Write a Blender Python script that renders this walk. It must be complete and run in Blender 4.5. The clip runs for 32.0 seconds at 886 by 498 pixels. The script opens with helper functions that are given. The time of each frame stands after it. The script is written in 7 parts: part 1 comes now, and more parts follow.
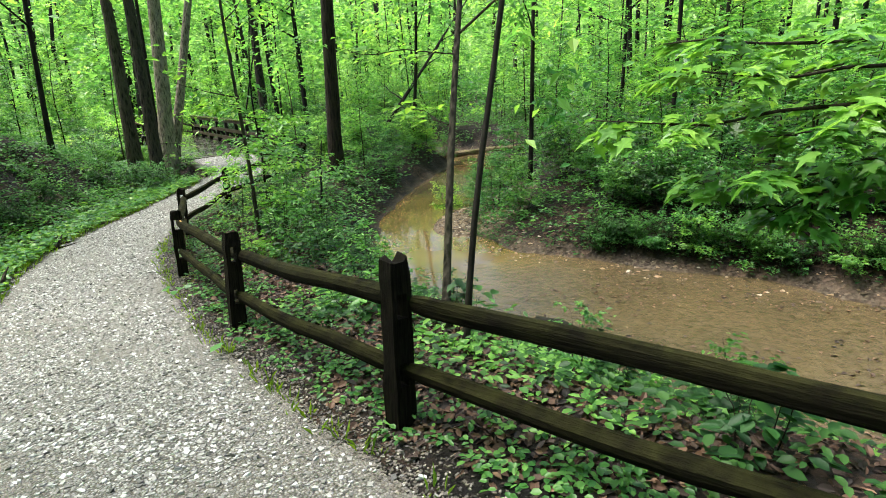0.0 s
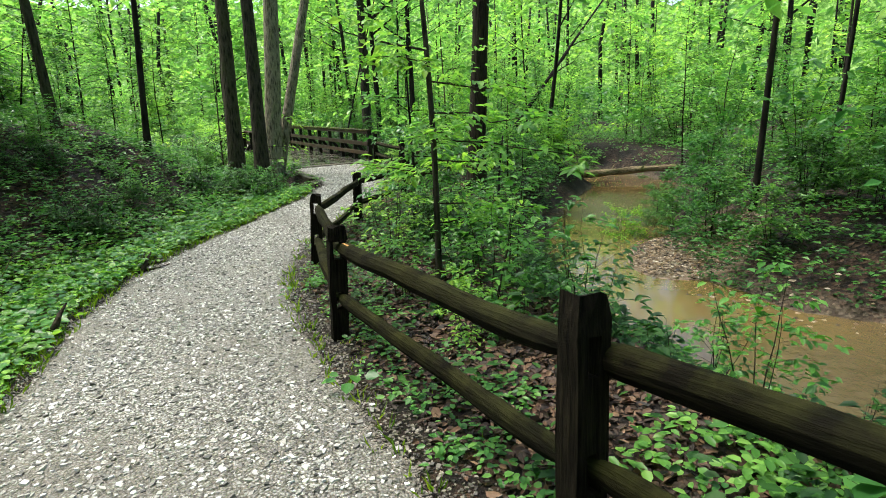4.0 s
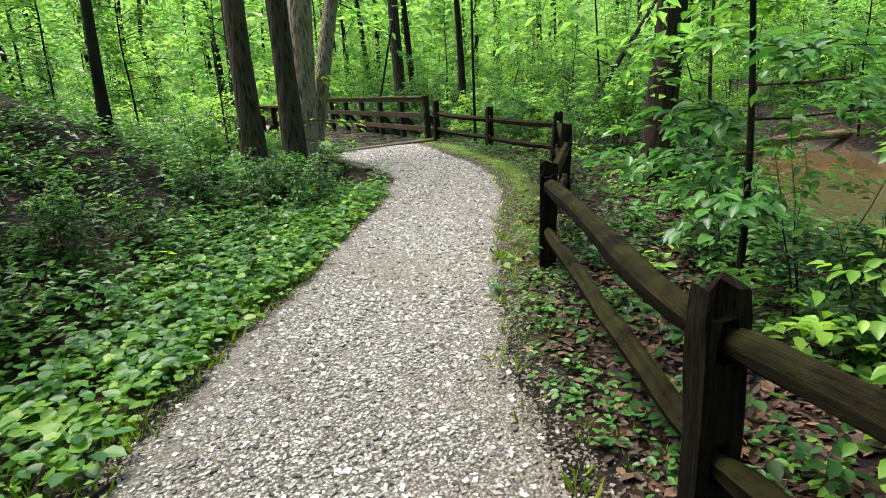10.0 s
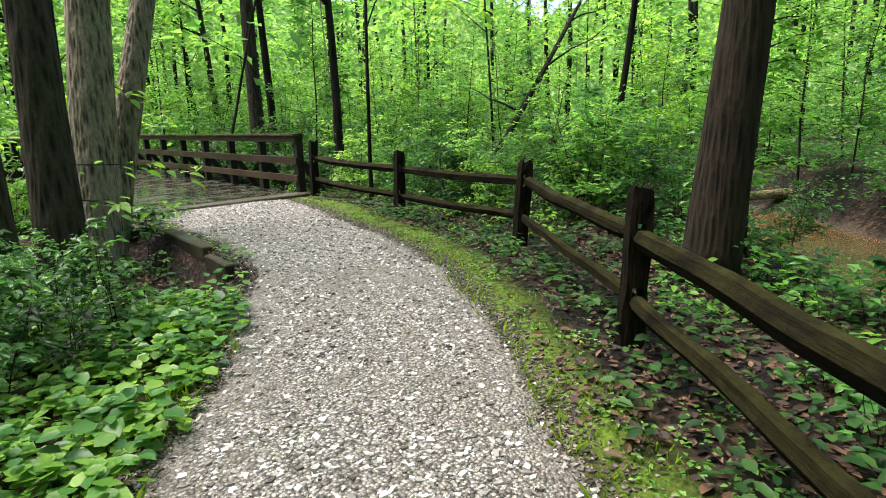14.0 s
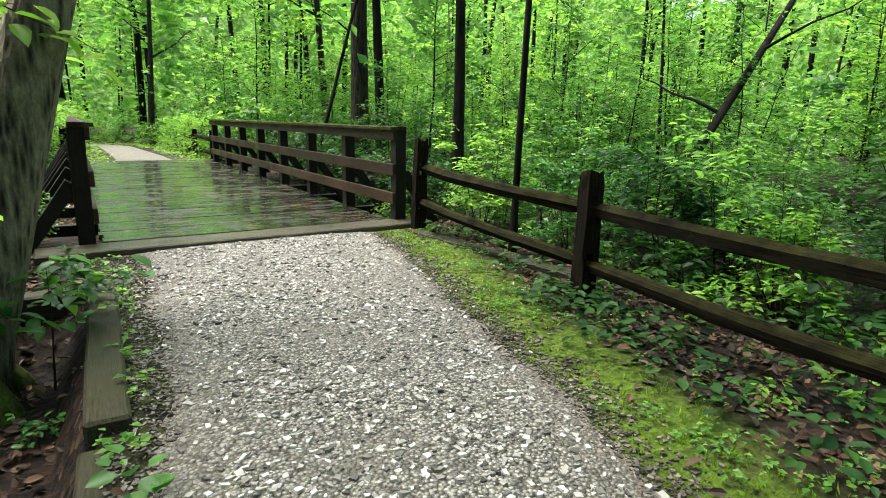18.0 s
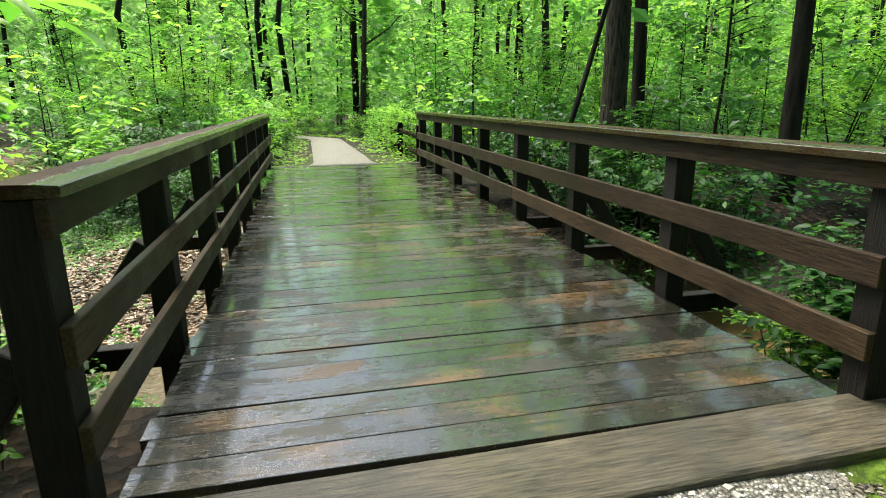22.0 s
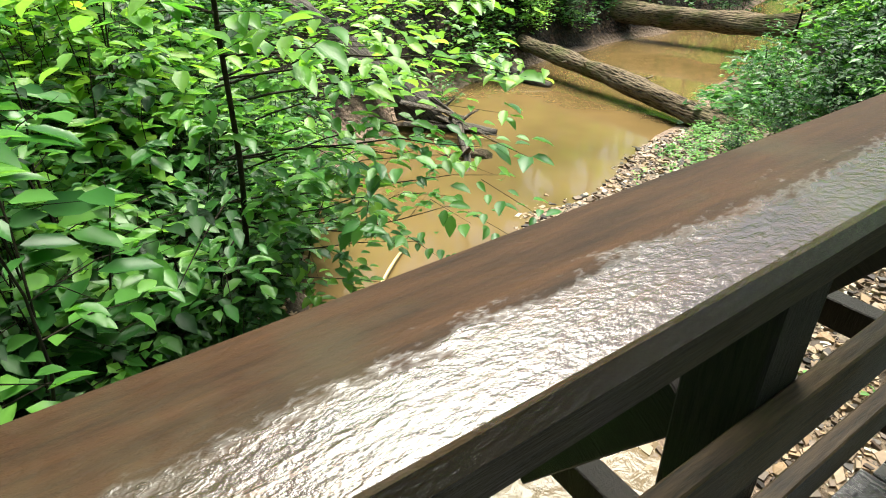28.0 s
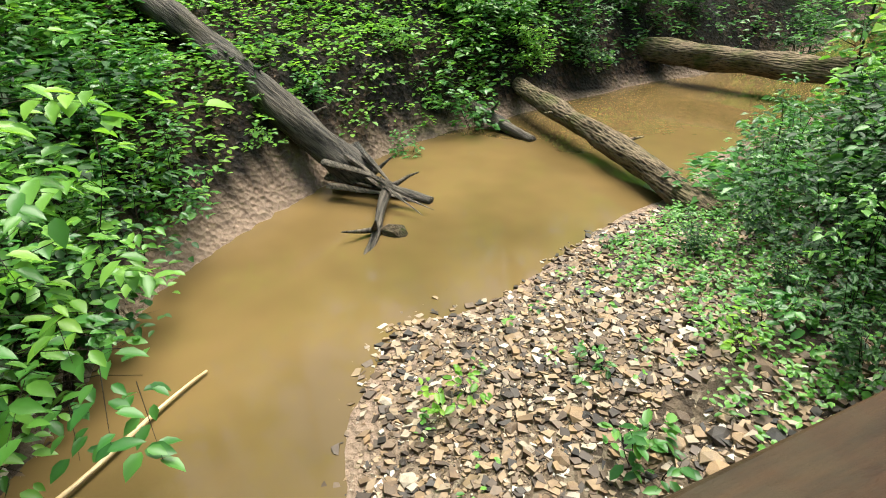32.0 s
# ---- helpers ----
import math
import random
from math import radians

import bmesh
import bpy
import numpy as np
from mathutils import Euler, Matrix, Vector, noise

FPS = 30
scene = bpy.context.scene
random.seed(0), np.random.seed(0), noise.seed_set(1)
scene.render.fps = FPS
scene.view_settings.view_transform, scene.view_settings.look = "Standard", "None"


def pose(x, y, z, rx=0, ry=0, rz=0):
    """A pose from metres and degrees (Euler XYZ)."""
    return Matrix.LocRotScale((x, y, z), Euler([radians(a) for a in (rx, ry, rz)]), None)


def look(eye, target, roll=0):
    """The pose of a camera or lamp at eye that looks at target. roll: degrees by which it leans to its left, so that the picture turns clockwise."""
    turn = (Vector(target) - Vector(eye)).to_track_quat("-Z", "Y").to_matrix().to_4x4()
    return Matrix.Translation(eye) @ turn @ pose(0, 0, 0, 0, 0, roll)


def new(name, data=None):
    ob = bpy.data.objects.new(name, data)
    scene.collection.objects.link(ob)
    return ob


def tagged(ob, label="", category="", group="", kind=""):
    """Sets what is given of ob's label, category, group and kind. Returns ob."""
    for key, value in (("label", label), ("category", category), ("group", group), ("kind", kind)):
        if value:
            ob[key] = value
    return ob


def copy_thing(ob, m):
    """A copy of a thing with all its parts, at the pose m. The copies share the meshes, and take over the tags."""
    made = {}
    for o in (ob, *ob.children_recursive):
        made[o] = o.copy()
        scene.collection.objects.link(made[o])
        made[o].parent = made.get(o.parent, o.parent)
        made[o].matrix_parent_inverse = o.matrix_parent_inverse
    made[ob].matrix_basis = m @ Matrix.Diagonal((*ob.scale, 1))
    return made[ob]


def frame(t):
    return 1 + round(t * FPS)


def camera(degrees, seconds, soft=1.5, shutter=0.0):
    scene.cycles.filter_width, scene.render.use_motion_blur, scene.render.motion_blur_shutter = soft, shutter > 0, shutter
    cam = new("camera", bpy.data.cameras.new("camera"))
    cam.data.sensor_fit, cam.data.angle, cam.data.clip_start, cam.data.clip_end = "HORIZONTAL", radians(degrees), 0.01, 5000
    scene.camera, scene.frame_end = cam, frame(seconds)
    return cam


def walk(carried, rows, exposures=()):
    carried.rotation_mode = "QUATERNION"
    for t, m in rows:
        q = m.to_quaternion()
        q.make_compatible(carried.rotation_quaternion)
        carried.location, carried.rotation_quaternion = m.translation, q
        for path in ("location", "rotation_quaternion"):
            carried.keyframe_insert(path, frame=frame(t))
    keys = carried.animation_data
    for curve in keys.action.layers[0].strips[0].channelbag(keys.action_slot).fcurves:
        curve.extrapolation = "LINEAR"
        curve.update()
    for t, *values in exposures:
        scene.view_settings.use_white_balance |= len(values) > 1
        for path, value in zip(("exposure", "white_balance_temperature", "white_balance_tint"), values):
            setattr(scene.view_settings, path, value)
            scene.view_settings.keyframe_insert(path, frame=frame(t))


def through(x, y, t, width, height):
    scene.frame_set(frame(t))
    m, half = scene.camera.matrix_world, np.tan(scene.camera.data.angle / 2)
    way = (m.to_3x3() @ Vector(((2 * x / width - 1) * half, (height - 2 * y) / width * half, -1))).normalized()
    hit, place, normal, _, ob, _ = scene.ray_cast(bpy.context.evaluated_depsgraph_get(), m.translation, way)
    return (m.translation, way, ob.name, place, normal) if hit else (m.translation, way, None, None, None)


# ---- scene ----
cam = camera(75.0, 32.0, soft=1.0)
EXPOSURES = [(0, 1.8, 6300, 8), (2, 1.65, 6300, 8), (4, 1.6, 6350, 8), (7, 1.5, 6450, 11), (10, 1.7, 6450, 17), (13, 1.65, 6450, 17), (18, 1.57, 6500, 9), (22, 1.6, 6600, 4), (24, 1.7, 6550, 2), (28, 1.75, 6500, 3), (30, 1.5, 6500, 3), (32, 1.5, 6500, 3)]
PATH = [
    (0, (-0.304, -1.169, 2.696), (0.799, 0.393, 2.11), -3.3),
    (0.5, (-0.238, -0.727, 2.635), (0.844, 0.845, 2.039), -3.1),
    (1, (-0.215, -0.268, 2.54), (0.849, 1.317, 1.945), -2.4),
    (1.5, (-0.218, 0.212, 2.463), (0.814, 1.819, 1.87), -1.6),
    (2, (-0.19, 0.795, 2.365), (0.814, 2.433, 1.81), -0.7),
    (2.5, (-0.129, 1.376, 2.249), (0.791, 3.072, 1.723), -1.9),
    (3, (-0.191, 1.872, 2.175), (0.712, 3.585, 1.673), -2.3),
    (3.5, (-0.19, 2.395, 2.092), (0.722, 4.104, 1.593), -2.2),
    (5.5, (-0.06, 4.467, 1.793), (0.895, 6.163, 1.334), -2.1),
    (6, (-0.052, 4.979, 1.787), (0.924, 6.657, 1.304), -1.5),
    (6.5, (-0.065, 5.506, 1.744), (0.944, 7.158, 1.24), -1.9),
    (7, (-0.067, 5.975, 1.712), (0.949, 7.609, 1.166), -2.8),
    (7.5, (-0.071, 6.445, 1.648), (0.885, 8.1, 1.06), -3.5),
    (8, (0.049, 6.929, 1.607), (0.953, 8.609, 1.008), -4.0),
    (8.5, (0.141, 7.402, 1.577), (1.004, 9.106, 0.985), -4.5),
    (9, (0.234, 7.885, 1.583), (1.098, 9.594, 1.006), -4.5),
    (9.5, (0.336, 8.399, 1.583), (1.219, 10.1, 1.01), -4.4),
    (10, (0.405, 8.936, 1.566), (1.319, 10.622, 1.0), -4.2),
    (10.5, (0.559, 9.424, 1.524), (1.551, 11.073, 0.98), -3.8),
    (11, (0.67, 9.94, 1.461), (1.775, 11.528, 0.954), -2.7),
    (11.5, (0.904, 10.407, 1.417), (2.12, 11.918, 0.93), -3.3),
    (12, (1.116, 10.9, 1.373), (2.442, 12.317, 0.892), -2.1),
    (12.5, (1.341, 11.39, 1.367), (2.733, 12.741, 0.88), -1.7),
    (13, (1.544, 11.838, 1.381), (2.905, 13.222, 0.899), -2.2),
    (13.5, (1.786, 12.311, 1.379), (3.132, 13.717, 0.92), -2.2),
    (14, (2.066, 12.767, 1.347), (3.398, 14.194, 0.909), -1.6),
    (14.5, (2.445, 13.238, 1.314), (3.743, 14.69, 0.859), -2.5),
    (16.5, (3.683, 15.107, 1.239), (4.938, 16.607, 0.821), -0.0),
    (17, (3.939, 15.635, 1.213), (5.117, 17.195, 0.79), 0.6),
    (17.5, (4.181, 16.102, 1.21), (5.299, 17.703, 0.777), 0.8),
    (18, (4.417, 16.584, 1.239), (5.468, 18.23, 0.805), 1.2),
    (18.5, (4.602, 17.104, 1.272), (5.608, 18.772, 0.823), 1.4),
    (19, (4.8, 17.619, 1.3), (5.794, 19.294, 0.848), 1.3),
    (19.5, (4.93, 18.093, 1.303), (5.885, 19.791, 0.852), 0.6),
    (20, (5.051, 18.588, 1.344), (5.933, 20.323, 0.884), 0.2),
    (20.5, (5.189, 19.165, 1.364), (5.958, 20.951, 0.899), -0.0),
    (21, (5.252, 19.736, 1.389), (5.958, 21.547, 0.915), -0.4),
    (21.5, (5.308, 20.299, 1.393), (5.95, 22.132, 0.912), -0.4),
    (22, (5.294, 20.859, 1.378), (5.725, 22.747, 0.881), -0.6),
    (22.5, (5.312, 21.343, 1.428), (5.476, 23.268, 0.911), -1.0),
    (23, (5.346, 21.828, 1.481), (5.195, 23.754, 0.961), -1.8),
    (23.5, (5.325, 22.375, 1.473), (4.919, 24.262, 0.951), -1.8),
    (24, (5.308, 22.978, 1.47), (4.701, 24.813, 0.958), -1.5),
    (24.5, (5.218, 23.456, 1.461), (4.403, 25.201, 0.921), -0.9),
    (25, (5.186, 23.956, 1.459), (4.163, 25.582, 0.904), -1.5),
    (25.5, (5.196, 24.317, 1.516), (3.975, 25.767, 0.877), 0.2),
    (27.5, (4.842, 24.58, 1.44), (3.43, 25.6, 0.456), -1.1),
    (28, (4.822, 24.913, 1.475), (3.378, 25.841, 0.449), -1.9),
    (28.5, (4.739, 25.187, 1.451), (3.313, 26.125, 0.409), -1.2),
    (29, (4.656, 25.532, 1.459), (3.194, 26.387, 0.396), -3.4),
    (29.5, (4.59, 25.829, 1.467), (3.029, 26.516, 0.422), -4.4),
    (30, (4.536, 26.111, 1.464), (2.948, 26.824, 0.48), -2.8),
    (30.5, (4.535, 26.406, 1.449), (2.961, 27.101, 0.429), -2.3),
    (31, (4.518, 26.694, 1.441), (2.966, 27.355, 0.367), -2.8),
    (31.5, (4.504, 26.976, 1.443), (2.94, 27.673, 0.41), -3.1),
    (32, (4.56, 27.228, 1.47), (2.943, 27.911, 0.512), -3.2),
]
walk(cam, [(t, look(eye, target, roll)) for t, eye, target, roll in PATH], exposures=EXPOSURES)


# ---- light: bright overcast sky over a leaf canopy ----
SUN_EL, SUN_AZ = radians(67), radians(325)
world = bpy.data.worlds.new("sky")
scene.world = world
world.use_nodes = True
wn = world.node_tree.nodes
sky = wn.new("ShaderNodeTexSky")
sky.sky_type, sky.sun_disc = "NISHITA", False
sky.sun_elevation, sky.sun_rotation = SUN_EL, SUN_AZ
sky.air_density, sky.dust_density, sky.ozone_density = 0.8, 4.0, 0.6
wn["Background"].inputs["Strength"].default_value = 0.145
world.node_tree.links.new(sky.outputs["Color"], wn["Background"].inputs["Color"])
sun = new("sun", bpy.data.lights.new("sun", "SUN"))
sun.data.energy, sun.data.angle, sun.data.color = 3.4, radians(38), (1.0, 0.96, 0.87)
sun.matrix_world = look((math.sin(SUN_AZ) * 40, math.cos(SUN_AZ) * 40, 40 * math.tan(SUN_EL)), (0, 0, 0))


# ---- small helpers ----
def link(nt, a, b):
    nt.links.new(a, b)


def nmesh(name, verts, faces, mat=None, smooth=False):
    """A mesh from an array of points and an array of triangles or quads."""
    me = bpy.data.meshes.new(name)
    verts, faces = np.asarray(verts, np.float32), np.asarray(faces, np.int32)
    n, k = faces.shape
    me.vertices.add(len(verts))
    me.vertices.foreach_set("co", verts.ravel())
    me.loops.add(n * k)
    me.loops.foreach_set("vertex_index", faces.ravel())
    me.polygons.add(n)
    me.polygons.foreach_set("loop_start", np.arange(0, n * k, k, dtype=np.int32))
    me.polygons.foreach_set("use_smooth", np.full(n, smooth))
    me.update(calc_edges=True)
    if mat:
        me.materials.append(mat)
    return me


def under(ob, parent):
    ob.parent = parent
    return ob


def part(name, bm, material, parent, label="", smooth=False):
    """Links a bmesh, or a mesh, as one object under a thing or a part."""
    if isinstance(bm, bpy.types.Mesh):
        me = bm
    else:
        me = bpy.data.meshes.new(name)
        bm.to_mesh(me)
        bm.free()
        for p in me.polygons:
            p.use_smooth = smooth
    if material and not me.materials:
        me.materials.append(material)
    ob = new(name, me)
    if parent:
        ob.parent = parent
    return tagged(ob, label)


def thing(name, at=(0, 0, 0), label="", category="", group="", kind=""):
    ob = new(name)
    ob.location = at
    ob.empty_display_size = 0.1
    return tagged(ob, label, category, group, kind)


def timber(size, rough=0.004, bevel=0.006, seed=0, cuts=5):
    """A sawn beam centred on its middle, its long axis split and a little uneven, with worn edges."""
    rnd = random.Random(seed)
    bm = bmesh.new()
    bmesh.ops.create_cube(bm, size=1.0)
    axis = max(range(3), key=lambda k: size[k])
    long = [e for e in bm.edges if abs((e.verts[0].co - e.verts[1].co)[axis]) > 0.5]
    bmesh.ops.subdivide_edges(bm, edges=long, cuts=cuts)
    for v in bm.verts:
        v.co = Vector([v.co[k] * size[k] for k in range(3)])
    if bevel:
        sharp = [e for e in bm.edges if len(e.link_faces) == 2 and e.calc_face_angle(0) > 1.0]
        bmesh.ops.bevel(bm, geom=sharp, offset=bevel, segments=1, affect="EDGES")
    for v in bm.verts:
        n = noise.noise_vector(v.co * 3.1 + Vector((seed * 1.7, seed * 0.3, 0)))
        v.co += Vector([n[k] * rough * (0.3 if k == axis else 1) for k in range(3)])
    return bm


def tube(points, radii, sides=8, rough=0.0, seed=0, flat=1.0, closed=True):
    """A tapered tube along points, as arrays of points and quads."""
    pts = [Vector(p) for p in points]
    rnd = random.Random(seed)
    verts, faces = [], []
    up = Vector((0.31, 0.17, 0.93))
    for i, p in enumerate(pts):
        d = (pts[min(i + 1, len(pts) - 1)] - pts[max(i - 1, 0)]).normalized()
        a = d.cross(up if abs(d.dot(up)) < 0.97 else Vector((1, 0, 0))).normalized()
        b = d.cross(a)
        for s in range(sides):
            t = 2 * math.pi * s / sides
            r = radii[i] * (1 + rough * noise.noise((p.x * 2 + math.cos(t) * 1.3 + seed, p.y * 2 + math.sin(t) * 1.3, p.z * 1.5 + seed)))
            verts.append(p + a * (math.cos(t) * r) + b * (math.sin(t) * r * flat))
    for i in range(len(pts) - 1):
        for s in range(sides):
            q = (s + 1) % sides
            faces.append((i * sides + s, i * sides + q, (i + 1) * sides + q, (i + 1) * sides + s))
    if closed:
        for end in (0, len(pts) - 1):
            c = len(verts)
            verts.append(pts[end] + (pts[end] - pts[1 if end == 0 else -2]).normalized() * radii[end] * 0.15)
            for s in range(0, sides, 2):
                k = [end * sides + s, end * sides + (s + 1) % sides, end * sides + (s + 2) % sides]
                faces.append((c, *(k if end else k[::-1])))
    return verts, faces


def joined(pieces):
    """Joins (points, quads) pieces into one pair."""
    verts, faces = [], []
    for v, f in pieces:
        n = len(verts)
        verts += list(v)
        faces += [tuple(i + n for i in q) for q in f]
    return verts, faces


def wander(a, b, n, amount, seed):
    """n points from a to b that stray sideways."""
    a, b = Vector(a), Vector(b)
    out = []
    for i in range(n):
        k = i / (n - 1)
        s = noise.noise_vector((k * 2.3 + seed * 3.7, seed * 1.1, 0.4))
        out.append(a.lerp(b, k) + s * amount * math.sin(math.pi * k * 0.5 if k < 1 else math.pi / 2))
    out[0] = a
    return out


# ---- materials ----
def material(name):
    m = bpy.data.materials.new(name)
    m.use_nodes = True
    nt = m.node_tree
    return m, nt, nt.nodes["Principled BSDF"]


def ramp(nt, stops, fac=None):
    n = nt.nodes.new("ShaderNodeValToRGB")
    while len(n.color_ramp.elements) < len(stops):
        n.color_ramp.elements.new(0.5)
    for e, (pos, col) in zip(n.color_ramp.elements, stops):
        e.position, e.color = pos, (*col, 1)
    if fac is not None:
        link(nt, fac, n.inputs["Fac"])
    return n.outputs["Color"]


def noise_tex(nt, scale, detail=4, rough=0.6, stretch=(1, 1, 1), coords="Object", distort=0.0):
    tc = nt.nodes.new("ShaderNodeTexCoord")
    mp = nt.nodes.new("ShaderNodeMapping")
    mp.inputs["Scale"].default_value = stretch
    n = nt.nodes.new("ShaderNodeTexNoise")
    n.inputs["Scale"].default_value, n.inputs["Detail"].default_value = scale, detail
    n.inputs["Roughness"].default_value, n.inputs["Distortion"].default_value = rough, distort
    spot = nt.nodes.new("ShaderNodeVectorMath")
    link(nt, tc.outputs[coords], spot.inputs[0])
    link(nt, nt.nodes.new("ShaderNodeObjectInfo").outputs["Location"], spot.inputs[1])
    link(nt, spot.outputs["Vector"], mp.inputs["Vector"])
    link(nt, mp.outputs["Vector"], n.inputs["Vector"])
    return n.outputs["Fac"]


def voronoi(nt, scale, feature="F1", out="Distance", stretch=(1, 1, 1), coords="Object"):
    tc = nt.nodes.new("ShaderNodeTexCoord")
    mp = nt.nodes.new("ShaderNodeMapping")
    mp.inputs["Scale"].default_value = stretch
    n = nt.nodes.new("ShaderNodeTexVoronoi")
    n.feature = feature
    n.inputs["Scale"].default_value = scale
    link(nt, tc.outputs[coords], mp.inputs["Vector"])
    link(nt, mp.outputs["Vector"], n.inputs["Vector"])
    return n.outputs[out]


def mix(nt, fac, a, b, mode="MIX"):
    n = nt.nodes.new("ShaderNodeMix")
    n.data_type, n.blend_type = "RGBA", mode
    for k, v in ((0, fac), (6, a), (7, b)):
        if isinstance(v, (int, float)):
            n.inputs[k].default_value = v
        elif isinstance(v, tuple):
            n.inputs[k].default_value = (*v, 1)
        else:
            link(nt, v, n.inputs[k])
    return n.outputs[2]


def math_node(nt, op, a, b=0.0):
    n = nt.nodes.new("ShaderNodeMath")
    n.operation = op
    for k, v in ((0, a), (1, b)):
        if isinstance(v, (int, float)):
            n.inputs[k].default_value = v
        else:
            link(nt, v, n.inputs[k])
    return n.outputs[0]


def bump(nt, bsdf, height, strength=0.5, distance=0.01):
    b = nt.nodes.new("ShaderNodeBump")
    b.inputs["Strength"].default_value, b.inputs["Distance"].default_value = strength, distance
    link(nt, height, b.inputs["Height"])
    link(nt, b.outputs["Normal"], bsdf.inputs["Normal"])


def attribute(nt, name):
    n = nt.nodes.new("ShaderNodeAttribute")
    n.attribute_name = name
    return n.outputs["Fac"]


def object_random(nt):
    return nt.nodes.new("ShaderNodeObjectInfo").outputs["Random"]


def island_random(nt):
    return nt.nodes.new("ShaderNodeNewGeometry").outputs["Random Per Island"]


def leaf_mat(name, dark, mid, light, gloss=0.32, through=0.38):
    """Leaves: each one its own green, light shining through, a wet gloss on top."""
    m, nt, bsdf = material(name)
    r = island_random(nt)
    col = ramp(nt, [(0.0, dark), (0.5, mid), (1.0, light)], r)
    tint = ramp(nt, [(0.0, (0.82, 0.86, 0.92)), (0.6, (1.14, 1, 1.08)), (1.0, (1.42, 1.12, 0.9))], object_random(nt))
    col = mix(nt, 1.0, col, tint, "MULTIPLY")
    bsdf.inputs["Roughness"].default_value = gloss
    bsdf.inputs["Specular IOR Level"].default_value = 0.26
    link(nt, col, bsdf.inputs["Base Color"])
    tr = nt.nodes.new("ShaderNodeBsdfTranslucent")
    tcol = mix(nt, 1.0, col, (1.7, 1.75, 0.95), "MULTIPLY")
    link(nt, tcol, tr.inputs["Color"])
    ms = nt.nodes.new("ShaderNodeMixShader")
    ms.inputs[0].default_value = through
    link(nt, bsdf.outputs[0], ms.inputs[1])
    link(nt, tr.outputs[0], ms.inputs[2])
    link(nt, ms.outputs[0], nt.nodes["Material Output"].inputs["Surface"])
    return m


def wood_mat(name, dark, light, grain=(1, 1, 14), rough=(0.45, 0.85), moss=0.0, scale=3.0, bumps=0.7, wet=0.0, spec=0.22, green=(0.03, 0.034, 0.009)):
    """Weathered timber with grain along one axis, damp streaks and moss."""
    m, nt, bsdf = material(name)
    stretch = tuple(1.0 / g * 14 for g in grain)
    fine = noise_tex(nt, scale * 2.2, 6, 0.7, stretch)
    broad = noise_tex(nt, 1.3, 3, 0.6)
    col = ramp(nt, [(0.36, dark), (0.64, light)], fine)
    tone = ramp(nt, [(0.3, (0.55, 0.55, 0.55)), (0.75, (1.25, 1.2, 1.1))], broad)
    col = mix(nt, 1.0, col, tone, "MULTIPLY")
    own = ramp(nt, [(0.0, (0.78, 0.78, 0.8)), (1.0, (1.2, 1.16, 1.1))], object_random(nt))
    col = mix(nt, 1.0, col, own, "MULTIPLY")
    if moss:
        patch = noise_tex(nt, 5.0, 5, 0.7)
        up = nt.nodes.new("ShaderNodeSeparateXYZ")
        link(nt, nt.nodes.new("ShaderNodeNewGeometry").outputs["Normal"], up.inputs[0])
        mask = ramp(nt, [(0.62 - 0.3 * moss, (0, 0, 0)), (0.75, (1, 1, 1))], patch)
        mask = math_node(nt, "MULTIPLY", mask, math_node(nt, "MULTIPLY", math_node(nt, "ADD", up.outputs["Z"], 0.25), moss))
        col = mix(nt, mask, col, green)
    link(nt, col, bsdf.inputs["Base Color"])
    rr = ramp(nt, [(0.35, (rough[0],) * 3), (0.65, (rough[1],) * 3)], broad)
    link(nt, rr, bsdf.inputs["Roughness"])
    bsdf.inputs["Specular IOR Level"].default_value = spec
    bsdf.inputs["Coat Weight"].default_value = wet
    bsdf.inputs["Coat Roughness"].default_value = 0.12
    bump(nt, bsdf, fine, bumps, 0.012 if scale > 1.0 else 0.035)
    return m


def bark_mat(name, dark, light, ridge=9.0, moss=0.25, along=(1, 1, 0.16), green=(0.05, 0.06, 0.025)):
    m, nt, bsdf = material(name)
    v = voronoi(nt, ridge, stretch=along)
    n = noise_tex(nt, 7.0, 6, 0.7, tuple(0.2 + 0.8 * a for a in along))
    h = math_node(nt, "ADD", v, math_node(nt, "MULTIPLY", n, 0.6))
    col = ramp(nt, [(0.38, dark), (0.86, light)], h)
    flakes = ramp(nt, [(0.32, (0.5, 0.48, 0.46)), (0.68, (1.35, 1.32, 1.28))], noise_tex(nt, 46.0, 5, 0.75, tuple(0.3 + 0.7 * a for a in along)))
    col = mix(nt, 1.0, col, flakes, "MULTIPLY")
    patch = ramp(nt, [(0.5, (0, 0, 0)), (0.7, (moss,) * 3)], noise_tex(nt, 1.7, 4))
    col = mix(nt, patch, col, green)
    own = ramp(nt, [(0.0, (0.6, 0.6, 0.6)), (1.0, (1.2, 1.2, 1.1))], object_random(nt))
    col = mix(nt, 1.0, col, own, "MULTIPLY")
    link(nt, col, bsdf.inputs["Base Color"])
    bsdf.inputs["Roughness"].default_value = 0.9
    bsdf.inputs["Specular IOR Level"].default_value = 0.15
    bump(nt, bsdf, h, 0.9, 0.03)
    return m


